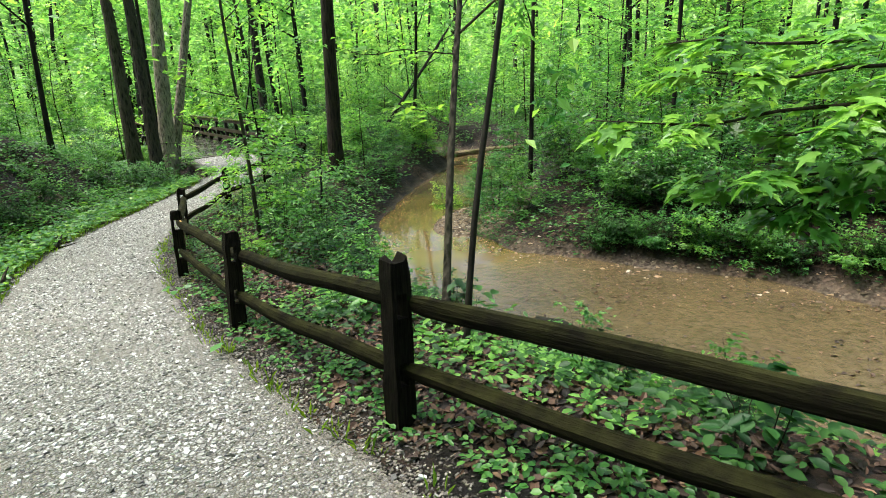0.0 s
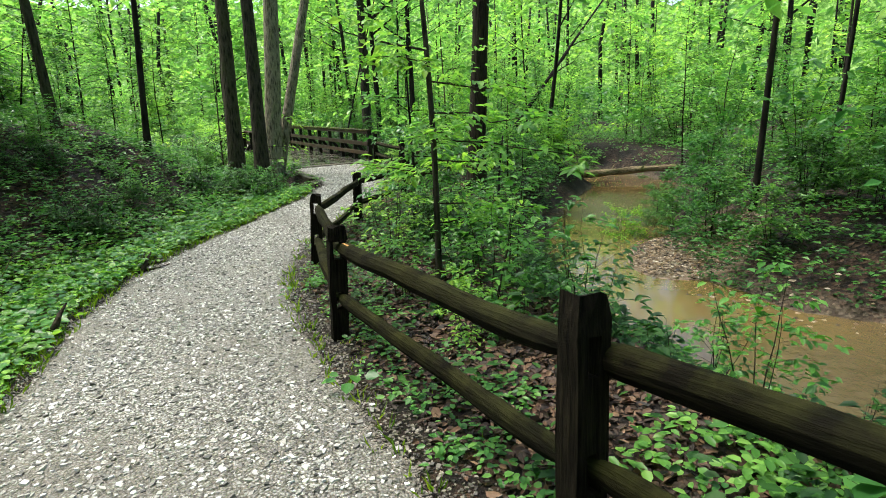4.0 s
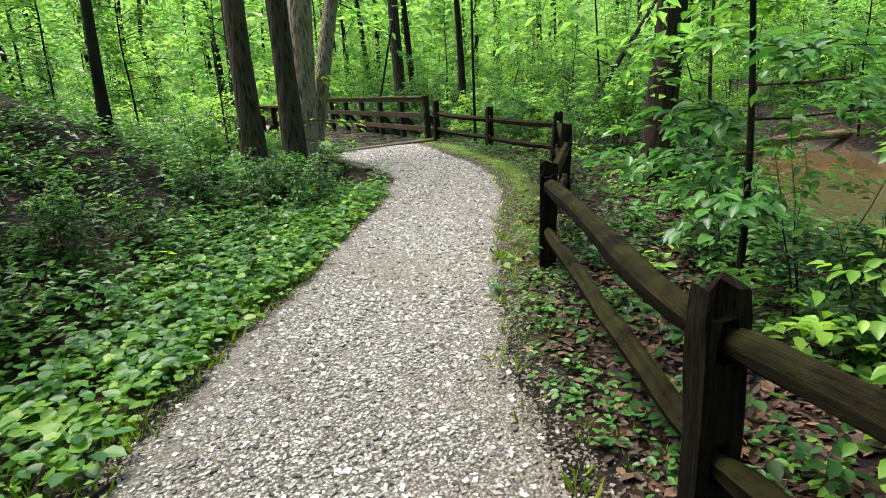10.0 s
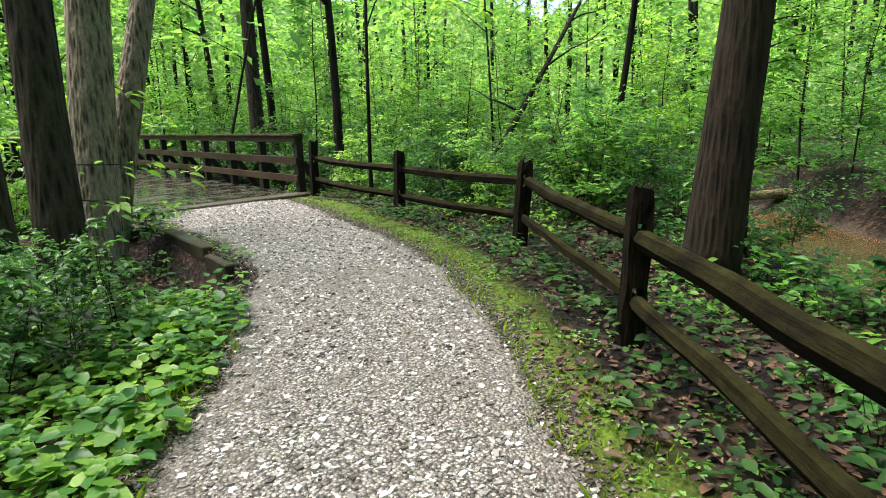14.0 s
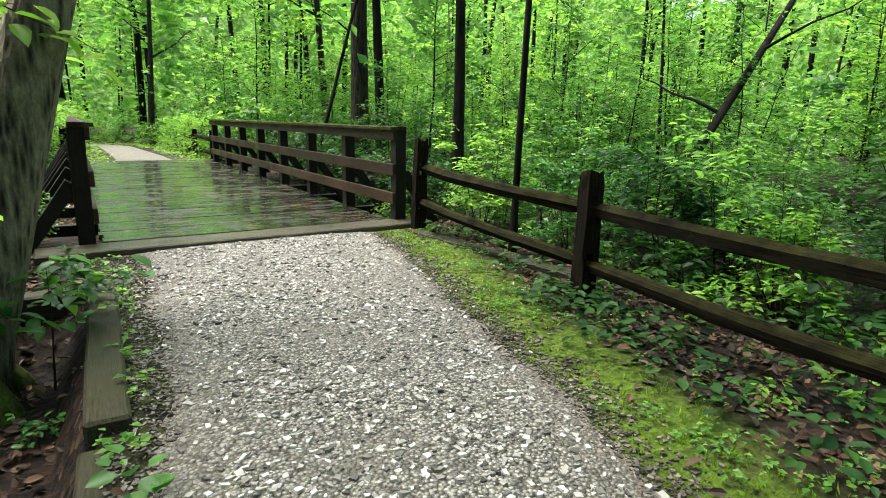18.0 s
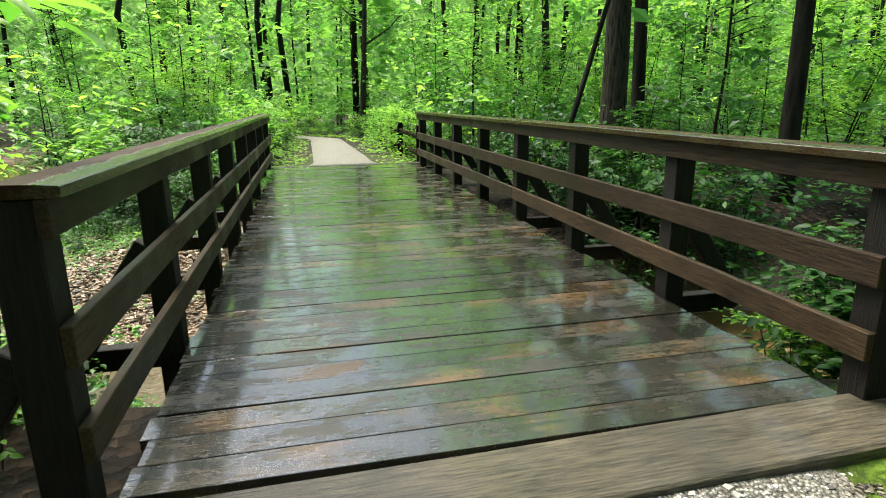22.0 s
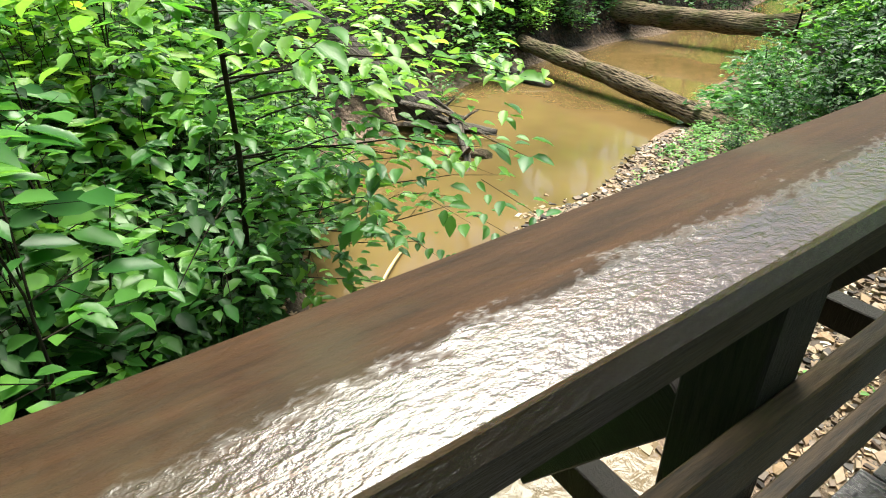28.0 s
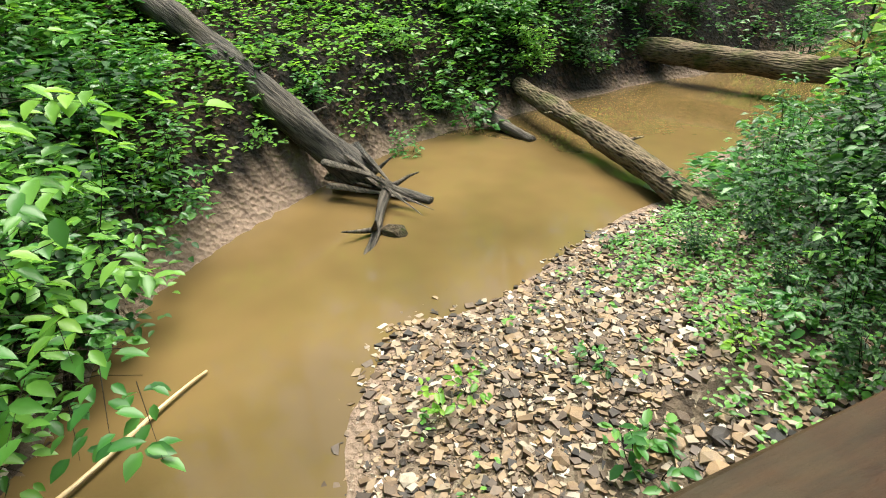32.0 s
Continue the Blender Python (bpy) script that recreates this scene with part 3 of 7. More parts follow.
def land(x, y):
    """Height of the ground."""
    x, y = np.asarray(x, float), np.asarray(y, float)
    base = np.interp(y, PATH_Y, PATH_Z)
    p = in_path(x, y)
    off = np.clip(p, 0, None)
    z = base - 0.10 * smooth(0.2, 1.5, off) * (x > 3 - 0.0 * y) + 0.05 * wave(x, y, 0.9, 1) * smooth(0.4, 2.5, off) + 0.015 * wave(x, y, 4.1, 2) * smooth(0.1, 0.5, off)
    hd, hs, _ = along(HILL, x, y)
    up = np.where(hs < 0, hd, 0)
    rise = np.interp(up, [0, 0.8, 1.8, 3.5, 6, 10, 18, 60], [0, 0.28, 0.95, 1.9, 2.7, 3.4, 4.4, 6])
    rise *= np.interp(y, [-12, 2, 6, 10, 16, 19, 23, 27, 60], [0.45, 0.5, 0.7, 1.0, 1.0, 0.85, 0.75, 1.0, 0.8])
    z = z + rise * (1 + 0.07 * wave(x, y, 1.3, 3))
    sd, ss, sw = along(STREAM, x, y)
    idx = np.arange(len(STREAM))
    half = np.interp(sw, idx, STREAM[:, 2]) * (1 + 0.08 * wave(x, y, 1.7, 5))
    bank = np.where(ss < 0, np.interp(sw, idx, STREAM[:, 3]), np.interp(sw, idx, STREAM[:, 4]))
    bed = water_z(y) - 0.22
    k = (sd - half) / bank
    lip = water_z(y) - 0.02 + 0.12 * smooth(0, 0.25, k)
    shore = np.where(k < 0, np.interp(k * bank, [-0.5, -0.0], [0, 1]) * (lip - bed) + bed, lip + (z - lip) * smooth(0.05, 1.0, k))
    z = z - 0.36 * smooth(4.4, 4.2, x) * smooth(2.6, 3.3, x) * smooth(17.4, 18.2, y) * smooth(21.2, 20.7, y)
    z = np.where(k < 1, np.minimum(z, shore), z)
    e = bend_bar(x, y)
    return np.where(e < 1.6, np.maximum(z, water_z(y) + 0.14 * (1 - e)), z)


def bend_bar(x, y):
    """The gravel bar in the creek's bend: 0 at its middle, 1 at its rim."""
    dx, dy = x - 8.75, y - 9.75
    return (dx * 0.9 + dy * 0.44) ** 2 / 3.6 + (dy * 0.9 - dx * 0.44) ** 2 / 1.1


def land_at(x, y):
    return float(land(np.array([x]), np.array([y]))[0])


def lines(lo, hi, a, b, step, grow):
    """Grid lines that are close between a and b and widen outwards to lo and hi."""
    mid = list(np.arange(a, b + 1e-6, step))
    out, s = [b], step
    while out[-1] < hi:
        s *= grow
        out.append(out[-1] + s)
    low, s = [a], step
    while low[-1] > lo:
        s *= grow
        low.append(low[-1] - s)
    return np.array(low[:0:-1] + mid + out[1:])


def sheet(name, xs, ys, zfun, mat, keep=None):
    gx, gy = np.meshgrid(xs, ys)
    gz = zfun(gx, gy)
    n, k = gx.shape
    i = np.arange(n * k).reshape(n, k)
    quads = np.stack([i[:-1, :-1], i[:-1, 1:], i[1:, 1:], i[1:, :-1]], -1).reshape(-1, 4)
    verts = np.stack([gx, gy, gz], -1).reshape(-1, 3)
    if keep is not None:
        quads = quads[keep(gx, gy).ravel()[quads].any(axis=1)]
        used, inv = np.unique(quads, return_inverse=True)
        verts, quads = verts[used], inv.reshape(quads.shape)
    return nmesh(name, verts, quads, mat, True), verts


def paint(me, name, values):
    a = me.attributes.new(name, "FLOAT", "POINT")
    a.data.foreach_set("value", np.asarray(values, np.float32))


GX, GY = lines(-320, 320, -9, 19, 0.2, 1.16), lines(-300, 340, -7, 40, 0.2, 1.16)
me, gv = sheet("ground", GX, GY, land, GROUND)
px = in_path(gv[:, 0], gv[:, 1])
sd, ss, sw = along(STREAM, gv[:, 0], gv[:, 1])
half = np.interp(sw, np.arange(len(STREAM)), STREAM[:, 2])
verge = smooth(1.0, 0.35, px * np.interp(gv[:, 1], [0, 15, 18.5, 23], [2.6, 2.4, 1.6, 1.25])) * smooth(10.5, 14.5, gv[:, 1]) * (gv[:, 1] < 23) + 0.7 * smooth(1.6, 0.3, px) * ((gv[:, 1] > 33) & (gv[:, 1] < 37))
paint(me, "moss", np.clip(verge * np.where(gv[:, 0] > np.interp(gv[:, 1], RIGHT_EDGE[:, 1], RIGHT_EDGE[:, 0]), 1.0, np.where((gv[:, 0] < 4.4) & (gv[:, 1] > 17), 0.0, 0.35)), 0, 1))
open_side = np.where(ss > 0, np.interp(sw, np.arange(len(STREAM)), STREAM[:, 4]) * np.where(gv[:, 1] < 22, 0.22, 0.6), np.where(gv[:, 1] < 22, 0.25, np.where((gv[:, 1] > 26.5) & (gv[:, 1] < 31.5) & (gv[:, 0] < -0.5), 0.3, 0.12)))
bend = smooth(1.5, 1.0, bend_bar(gv[:, 0], gv[:, 1]))
paint(me, "bar", np.maximum(bend, smooth(1.0, 0.6, (sd - half) / open_side) * np.where(gv[:, 1] < 22, 0.4, 1.0)))
paint(me, "sand", smooth(0.75, 0.4, sd - half) * (gv[:, 1] > 26.5))
ground = tagged(new("ground", me), "brown forest floor with leaf litter and mossy verges", "ground", kind="structure")

# gravel path
rows_y = np.arange(-8.0, 22.45, 0.06)
cols = np.linspace(0, 1, 15)
pl = np.interp(rows_y, LEFT_EDGE[:, 1], LEFT_EDGE[:, 0]) + 0.04 * np.sin(rows_y * 5.1) * np.sin(rows_y * 1.9) + 0.012 * np.sin(rows_y * 17.7 + np.sin(rows_y * 3)) + 0.01 * np.sin(rows_y * 31)
pr = np.interp(rows_y, RIGHT_EDGE[:, 1], RIGHT_EDGE[:, 0]) + 0.045 * np.sin(rows_y * 4.3 + 1) * np.sin(rows_y * 2.3) + 0.012 * np.sin(rows_y * 16.3 + np.sin(rows_y * 2)) + 0.01 * np.sin(rows_y * 29)
gx = pl[:, None] * (1 - cols) + pr[:, None] * cols
gy = rows_y[:, None] + 0 * gx
gz = land(gx, gy) + 0.03 * (1 - (2 * np.abs(cols - 0.5)) ** 4) - 0.004
i = np.arange(gx.size).reshape(gx.shape)
quads = np.stack([i[:-1, :-1], i[:-1, 1:], i[1:, 1:], i[1:, :-1]], -1).reshape(-1, 4)
me = nmesh("gravel_path", np.stack([gx, gy, gz], -1).reshape(-1, 3), quads, GRAVEL, True)
paint(me, "edge", (np.abs(2 * cols - 1) ** 3.5)[None, :].repeat(len(rows_y), 0).ravel())
path = tagged(new("gravel_path", me), "pale crushed limestone footpath curving through the woods", "path", kind="structure")
rows_y = np.arange(33.2, 62, 0.3)
cx = far_line(rows_y)
gx = cx[:, None] + np.linspace(-0.66, 0.66, 9)[None, :] * np.interp(rows_y, [33, 34.5, 62], [1.5, 1.0, 0.95])[:, None]
gy = rows_y[:, None] + 0 * gx
i = np.arange(gx.size).reshape(gx.shape)
quads = np.stack([i[:-1, :-1], i[:-1, 1:], i[1:, 1:], i[1:, :-1]], -1).reshape(-1, 4)
me = nmesh("far_gravel_path", np.stack([gx, gy, land(gx, gy) + 0.025], -1).reshape(-1, 3), quads, GRAVEL, True)
paint(me, "edge", np.tile(0.8 + 0.3 * np.abs(np.linspace(-1, 1, 9)) ** 3, len(rows_y)))
tagged(new("far_gravel_path", me), "pale gravel footpath going on beyond the bridge", "path", kind="structure")


def near_stream(x, y):
    d, _, w = along(STREAM, x, y)
    return d < np.interp(w, np.arange(len(STREAM)), STREAM[:, 2]) * 1.12 + 0.25


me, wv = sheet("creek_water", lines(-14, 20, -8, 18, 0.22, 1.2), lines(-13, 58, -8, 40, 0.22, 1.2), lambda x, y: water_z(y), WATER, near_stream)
# riffles; the weak one at (3.3, 25.9) also darkens water for bank shade
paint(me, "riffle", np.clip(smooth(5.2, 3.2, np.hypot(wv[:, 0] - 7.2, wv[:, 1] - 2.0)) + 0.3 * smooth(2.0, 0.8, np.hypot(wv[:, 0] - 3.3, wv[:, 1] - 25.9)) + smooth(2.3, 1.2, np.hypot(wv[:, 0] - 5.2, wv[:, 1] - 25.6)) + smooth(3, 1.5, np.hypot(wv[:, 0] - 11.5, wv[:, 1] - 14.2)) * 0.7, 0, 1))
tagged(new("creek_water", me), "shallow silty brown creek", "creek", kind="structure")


# ---- split-rail fence along the path ----
POSTS = [(1.75, -1.45, 0.97), (1.12, 1.36, 0.95), (1.02, 4.2, 0.9), (1.13, 7.1, 0.87), (1.78, 9.88, 0.86), (3.33, 12.53, 0.87),
         (5.14, 14.42, 0.97), (6.98, 16.78, 0.9), (7.36, 19.35, 0.92), (7.70, 22.27, 1.02)]
LEANS = [(0, 0), (0.2, 0.18), (0.2, 0.26), (0.12, 0.2), (0.12, 0.12), (0.07, 0.06), (0.12, 0.05), (0.26, 0.12), (0.2, 0.2), (0.12, 0.12)]


def fence_post(height, seed):
    """A rough-sawn post with two mortises that go through it and a chipped, weathered top."""
    rnd = random.Random(seed)
    bm = bmesh.new()
    w, d = 0.068, 0.052
    levels = [-0.35, 0.24, 0.37, 0.62, 0.75, height - 0.1, height]
    rings = []
    for z in levels:
        ring = []
        for sx, sy in ((-1, -1), (-0.45, -1), (0.45, -1), (1, -1), (1, 1), (0.45, 1), (-0.45, 1), (-1, 1)):
            k = 0.9 if z == height else 1.0
            ring.append(bm.verts.new((sx * w * k + rnd.uniform(-1, 1) * 0.007, sy * d * k + rnd.uniform(-1, 1) * 0.007, z + (rnd.uniform(-0.04, 0.018) if z == height else 0))))
        rings.append(ring)
    holes = (1, 3)
    for i in range(len(levels) - 1):
        a, b = rings[i], rings[i + 1]
        for s in range(8):
            if i in holes and s in (1, 5):
                continue
            bm.faces.new((a[s], a[(s + 1) % 8], b[(s + 1) % 8], b[s]))
        if i in holes:
            bm.faces.new((a[1], a[2], a[5], a[6]))
            bm.faces.new((b[1], b[6], b[5], b[2]))
            bm.faces.new((a[1], a[6], b[6], b[1]))
            bm.faces.new((a[2], b[2], b[5], a[5]))
    bm.faces.new(rings[0][::-1])
    top = rings[-1]
    bm.faces.new((top[0], top[1], top[6], top[7]))
    bm.faces.new((top[1], top[2], top[5], top[6]))
    bm.faces.new((top[2], top[3], top[4], top[5]))
    bmesh.ops.recalc_face_normals(bm, faces=bm.faces)
    long = [e for e in bm.edges if abs(e.verts[0].co.z - e.verts[1].co.z) > 0.2]
    bmesh.ops.subdivide_edges(bm, edges=long, cuts=3, use_grid_fill=True)
    for v in bm.verts:
        if 0 < v.co.z < height - 0.05:
            g = noise.noise((v.co.x * 60 + seed, v.co.y * 60, v.co.z * 4)) * 0.006
            v.co.x += math.copysign(g, v.co.x)
            v.co.y += math.copysign(g, v.co.y)
    return bm


def fence_rail(length, seed, thick=0.058, riven=0.5):
    """A peeled or hand-split log: a round back, flat riven faces, knots and hollows, thinner tongues at both ends; it lies along x."""
    rnd = random.Random(seed)
    m, n = 12, 26
    section = []
    for q in range(m):
        t = 2 * math.pi * q / m
        cut = min(1.0, 0.62 / max(0.05, abs(math.cos(t - 0.9))), 0.7 / max(0.05, abs(math.cos(t + 0.7)))) if q % 2 else min(1.0, 0.7 / max(0.05, abs(math.cos(t - 0.9))))
        k = 1 + (cut - 1) * riven + rnd.uniform(-0.06, 0.06)
        section.append((math.cos(t) * k, math.sin(t) * k))
    knots = [(rnd.uniform(0.15, 0.85), rnd.randrange(m), rnd.uniform(0.1, 0.22)) for _ in range(3)]
    verts = []
    for i in range(n):
        k = i / (n - 1)
        x = -length / 2 + length * k
        oy, oz = 0.022 * noise.noise((k * 3, seed, 1)), 0.026 * noise.noise((k * 2.5, seed, 5)) - 0.018 * math.sin(math.pi * k)
        r = thick * (0.55 + 0.45 * smooth(0, 0.09, min(k, 1 - k))) * (1 + 0.1 * noise.noise((k * 5, seed, 9)))
        for q, (a, b) in enumerate(section):
            w = 1 + 0.1 * noise.noise((k * 7, seed + q * 1.1, 2))
            for kk, kq, kh in knots:
                w += kh * math.exp(-((k - kk) * length / 0.05) ** 2) * max(0, 1 - min(abs(q - kq), m - abs(q - kq)) / 2)
            verts.append((x + rnd.uniform(-0.01, 0.01), oy + a * r * 0.86 * w, oz + b * r * w))
    faces = [(i * m + q, (i + 1) * m + q, (i + 1) * m + (q + 1) % m, i * m + (q + 1) % m) for i in range(n - 1) for q in range(m)]
    bm = bmesh.new()
    vs = [bm.verts.new(v) for v in verts]
    for f in faces:
        bm.faces.new([vs[i] for i in f])
    bm.faces.new(vs[:m])
    bm.faces.new(vs[-m:])
    bmesh.ops.recalc_face_normals(bm, faces=bm.faces)
    me = bpy.data.meshes.new("rail")
    bm.to_mesh(me)
    bm.free()
    return me


def split_rail_fence(name, posts, leans, label, seed0, upper=0.69, lower=0.31):
    fence = thing(name, (0, 0, 0), label, "fence")
    tops = []
    for n, ((x, y, h), (lx, ly)) in enumerate(zip(posts, leans)):
        z = land_at(x, y)
        a = posts[max(n - 1, 0)]
        b = posts[min(n + 1, len(posts) - 1)]
        turn = math.atan2(b[1] - a[1], b[0] - a[0]) + math.pi / 2
        ob = part("post", fence_post(h, seed0 + n), POST_WOOD, fence)
        ob.matrix_world = Matrix.Translation((x, y, z)) @ Matrix(((1, 0, lx / h, 0), (0, 1, ly / h, 0), (0, 0, 1, 0), (0, 0, 0, 1))) @ Matrix.Rotation(turn, 4, "Z")
        tops.append((Vector((x, y, z)), Vector((lx / h, ly / h, 1))))
    for n in range(len(posts) - 1):
        for m, hgt in enumerate((upper, lower)):
            a, b = tops[n][0] + tops[n][1] * (hgt + 0.02 * (n % 2 - 0.5)), tops[n + 1][0] + tops[n + 1][1] * (hgt - 0.02 * (n % 2 - 0.5))
            d = b - a
            ob = part("rail", fence_rail(d.length + 0.1, seed0 * 7 + n * 2 + m, 0.066 if m == 0 else 0.056, 0.2 if n < 3 else 0.5), RAIL_WOOD, fence)
            rot = d.to_track_quat("X", "Z").to_matrix().to_4x4()
            ob.matrix_world = Matrix.Translation((a + b) / 2 + Vector((0, 0, 0.0))) @ rot @ Matrix.Rotation((n * 0.7 + m * 1.9) % 1.0 - 0.5, 4, "X")
    return fence


fence = split_rail_fence("split_rail_fence", POSTS, LEANS, "dark weathered split-rail fence along the gravel path", 11)
v, f = tube([(1.225, 7.2, 0.955), (1.222, 7.1, 0.968), (1.22, 6.98, 0.972), (1.22, 6.95, 0.965)], [0.004, 0.014, 0.02, 0.004], 6, 0.3, 4, flat=0.5)
part("splinter", nmesh("splinter", v, f, FRESH_WOOD), None, fence, "fresh orange splintered wood")
split_rail_fence("split_rail_fence", [(7.75, 33.9, 0.95), (7.72, 36.6, 0.9), (7.9, 39.2, 0.95)], [(0, 0), (0.05, 0), (0, 0)], "weathered split-rail fence beside the far end of the bridge", 31)
split_rail_fence("split_rail_fence", [(4.25, 34.0, 0.95), (4.1, 36.6, 0.9)], [(0, 0), (0.03, 0)], "weathered split-rail fence at the far bank", 41)

# ---- timber footbridge ----
Y0, SPAN, SPANS, DECK_Z = 22.78, 1.505, 7, 0.06
Y1 = Y0 + SPAN * SPANS
MID = 6.08
bridge = thing("footbridge", (MID, (Y0 + Y1) / 2, 0), "dark wet timber footbridge with plank deck and railings", "bridge")
BI = Matrix.Translation(-Vector(bridge.location))


def fixed(name, bm, mat, at, parent=None, label="", rot=None):
    """Puts a part of the bridge at a place of the world."""
    ob = part(name, bm, mat, parent or bridge, label)
    base = Matrix.Translation(at)
    if rot is not None:
        base = base @ rot
    ob.matrix_world = base
    return ob


def cap_board(length, inner, seed):
    """A wide board with a shallow crown: its inner half is worn and falls gently towards the deck."""
    rnd = random.Random(seed)
    prof = [(-0.1025, -0.021), (-0.1025, 0.016), (-0.099, 0.02), (-0.05, 0.0215), (0.0, 0.0215), (0.05, 0.0190), (0.098, 0.0158), (0.1025, 0.012), (0.1025, -0.021)]
    bm = bmesh.new()
    wear = bm.verts.layers.float.new("runoff")
    rings = []
    for i in range(25):
        y = -length / 2 + length * i / 24
        rings.append([bm.verts.new((inner * (a + rnd.uniform(-1, 1) * 0.0012), y, b + rnd.uniform(-1, 1) * 0.0007)) for a, b in prof])
        for v, (a, _) in zip(rings[-1], prof):
            v[wear] = float(smooth(-0.03, 0.04, a))
    for a, b in zip(rings, rings[1:]):
        for k in range(len(prof)):
            m = (k + 1) % len(prof)
            bm.faces.new((a[k], a[m], b[m], b[k]))
    bm.faces.new(rings[0])
    bm.faces.new(rings[-1])
    bmesh.ops.recalc_face_normals(bm, faces=bm.faces)
    return bm


bpy.context.view_layer.update()
for s, X in ((-1, 4.45), (1, 7.71)):
    def bx(off):
        return X - s * off
    for n in range(SPANS + 1):
        y = Y0 + n * SPAN
        fixed("bridge_post", timber((0.14, 0.14, 1.52), 0.003, 0.006, n + s), BRIDGE_POST, (X, y, 0.36))
        fixed("outrigger", timber((0.72, 0.09, 0.14), 0.003, 0.005, n + 20 + s), BRIDGE_POST, (X + s * 0.23, y + 0.12, -0.09))
        a, b = Vector((X + s * 0.55, y, -0.08)), Vector((X + s * 0.07, y, 0.62))
        d = b - a
        brace = fixed("brace", timber((d.length, 0.09, 0.12), 0.003, 0.005, n + 40 + s), BRIDGE_POST, (a + b) / 2, rot=d.to_track_quat("X", "Z").to_matrix().to_4x4())
    ends = [Y0 - 0.09, Y0 + 5 * SPAN, Y1 + 0.09]
    for n in range(2):
        y, l = (ends[n] + ends[n + 1]) / 2, ends[n + 1] - ends[n] - 0.004
        fixed("handrail_cap", cap_board(l, -s, n + s), CAP_WOOD, (bx(-0.0) - s * 0.045, y, 1.141), label="rain-wet handrail cap")
        fixed("top_rail", timber((0.04, l, 0.115), 0.002, 0.004, n + 3 + s, 8), BRIDGE_WOOD, (bx(0.09), y, 1.062))
    ends = [Y0 - 0.07, Y0 + 1.5 * SPAN * 2, Y0 + 5 * SPAN, Y1 + 0.07]
    for n in range(3):
        y, l = (ends[n] + ends[n + 1]) / 2, ends[n + 1] - ends[n] - 0.004
        fixed("middle_rail", timber((0.04, l, 0.14), 0.002, 0.004, n + 6 + s, 8), BRIDGE_WOOD, (bx(0.09), y, 0.655))
        fixed("lower_rail", timber((0.04, l, 0.135), 0.002, 0.004, n + 9 + s, 8), BRIDGE_WOOD, (bx(0.09), y, 0.315))
for x in (4.75, 5.65, 6.5, 7.4):
    fixed("stringer", timber((0.16, Y1 - Y0 + 0.5, 0.36), 0.004, 0.01, int(x * 7)), BRIDGE_POST, (x, (Y0 + Y1) / 2, -0.20))
fixed("sill", timber((3.95, 0.375, 0.2), 0.004, 0.012, 77, 10), SILL_GREY, (6.02, 22.575, -0.04), label="weathered grey sill timber at the end of the deck", rot=Matrix.Rotation(0.02, 4, "Z"))
fixed("sill", timber((3.4, 0.25, 0.2), 0.006, 0.012, 78, 10), SILL_GREY, (6.08, Y1 + 0.2, -0.03))
for y in (22.6, Y1):
    fixed("abutment", timber((3.9, 0.3, 1.3), 0.008, 0.015, int(y)), BRIDGE_POST, (6.08, y, -0.78))
PLANK = 0.185
count = int((Y1 - Y0 + 0.1) / PLANK)
meshes = []
for n in range(9):
    bm = timber((3.02, PLANK - 0.007, 0.05), 0.0022, 0.0018, 100 + n, 10)
    pm = bpy.data.meshes.new("plank")
    bm.to_mesh(pm)
    bm.free()
    pm.materials.append(DECK)
    meshes.append(pm)
rnd = random.Random(5)
for n in range(count):
    ob = new("plank", meshes[n % 9])
    ob.parent = bridge
    ob.matrix_world = Matrix.Translation((MID + rnd.uniform(-0.02, 0.02), 22.87 + PLANK * n, DECK_Z - 0.025 + rnd.uniform(-0.003, 0.003))) @ Matrix.Rotation(math.pi * (n % 2), 4, "Z") @ Matrix.Rotation(rnd.uniform(-0.002, 0.002), 4, "Z")

# retaining timbers on the left of the path
for x, y, l, a, z in ((4.46, 20.0, 1.95, 88, -0.02), (4.44, 19.9, 2.1, 88, -0.2), (4.38, 18.62, 0.66, 86, -0.09), (4.38, 18.5, 0.8, 86, -0.27), (4.22, 21.12, 0.66, 3, -0.02), (4.2, 21.14, 0.7, 4, -0.2)):
    ob = part("retaining_timber", timber((l, 0.17, 0.17), 0.006, 0.014, int(l * 100 + a)), SILL_WOOD, None)
    tagged(ob, "mossy old timber edging the gravel path", "timber", "retaining timbers")
    ob.matrix_world = pose(x, y, z, 0, 0, a)
ob = tagged(part("retaining_timber", timber((2.5, 0.15, 0.14), 0.006, 0.014, 501), SILL_WOOD, None), "old grey board lying under the fence", "timber", "retaining timbers")
ob.matrix_world = pose(7.75, 21.1, -0.05, 0, 0, 96)


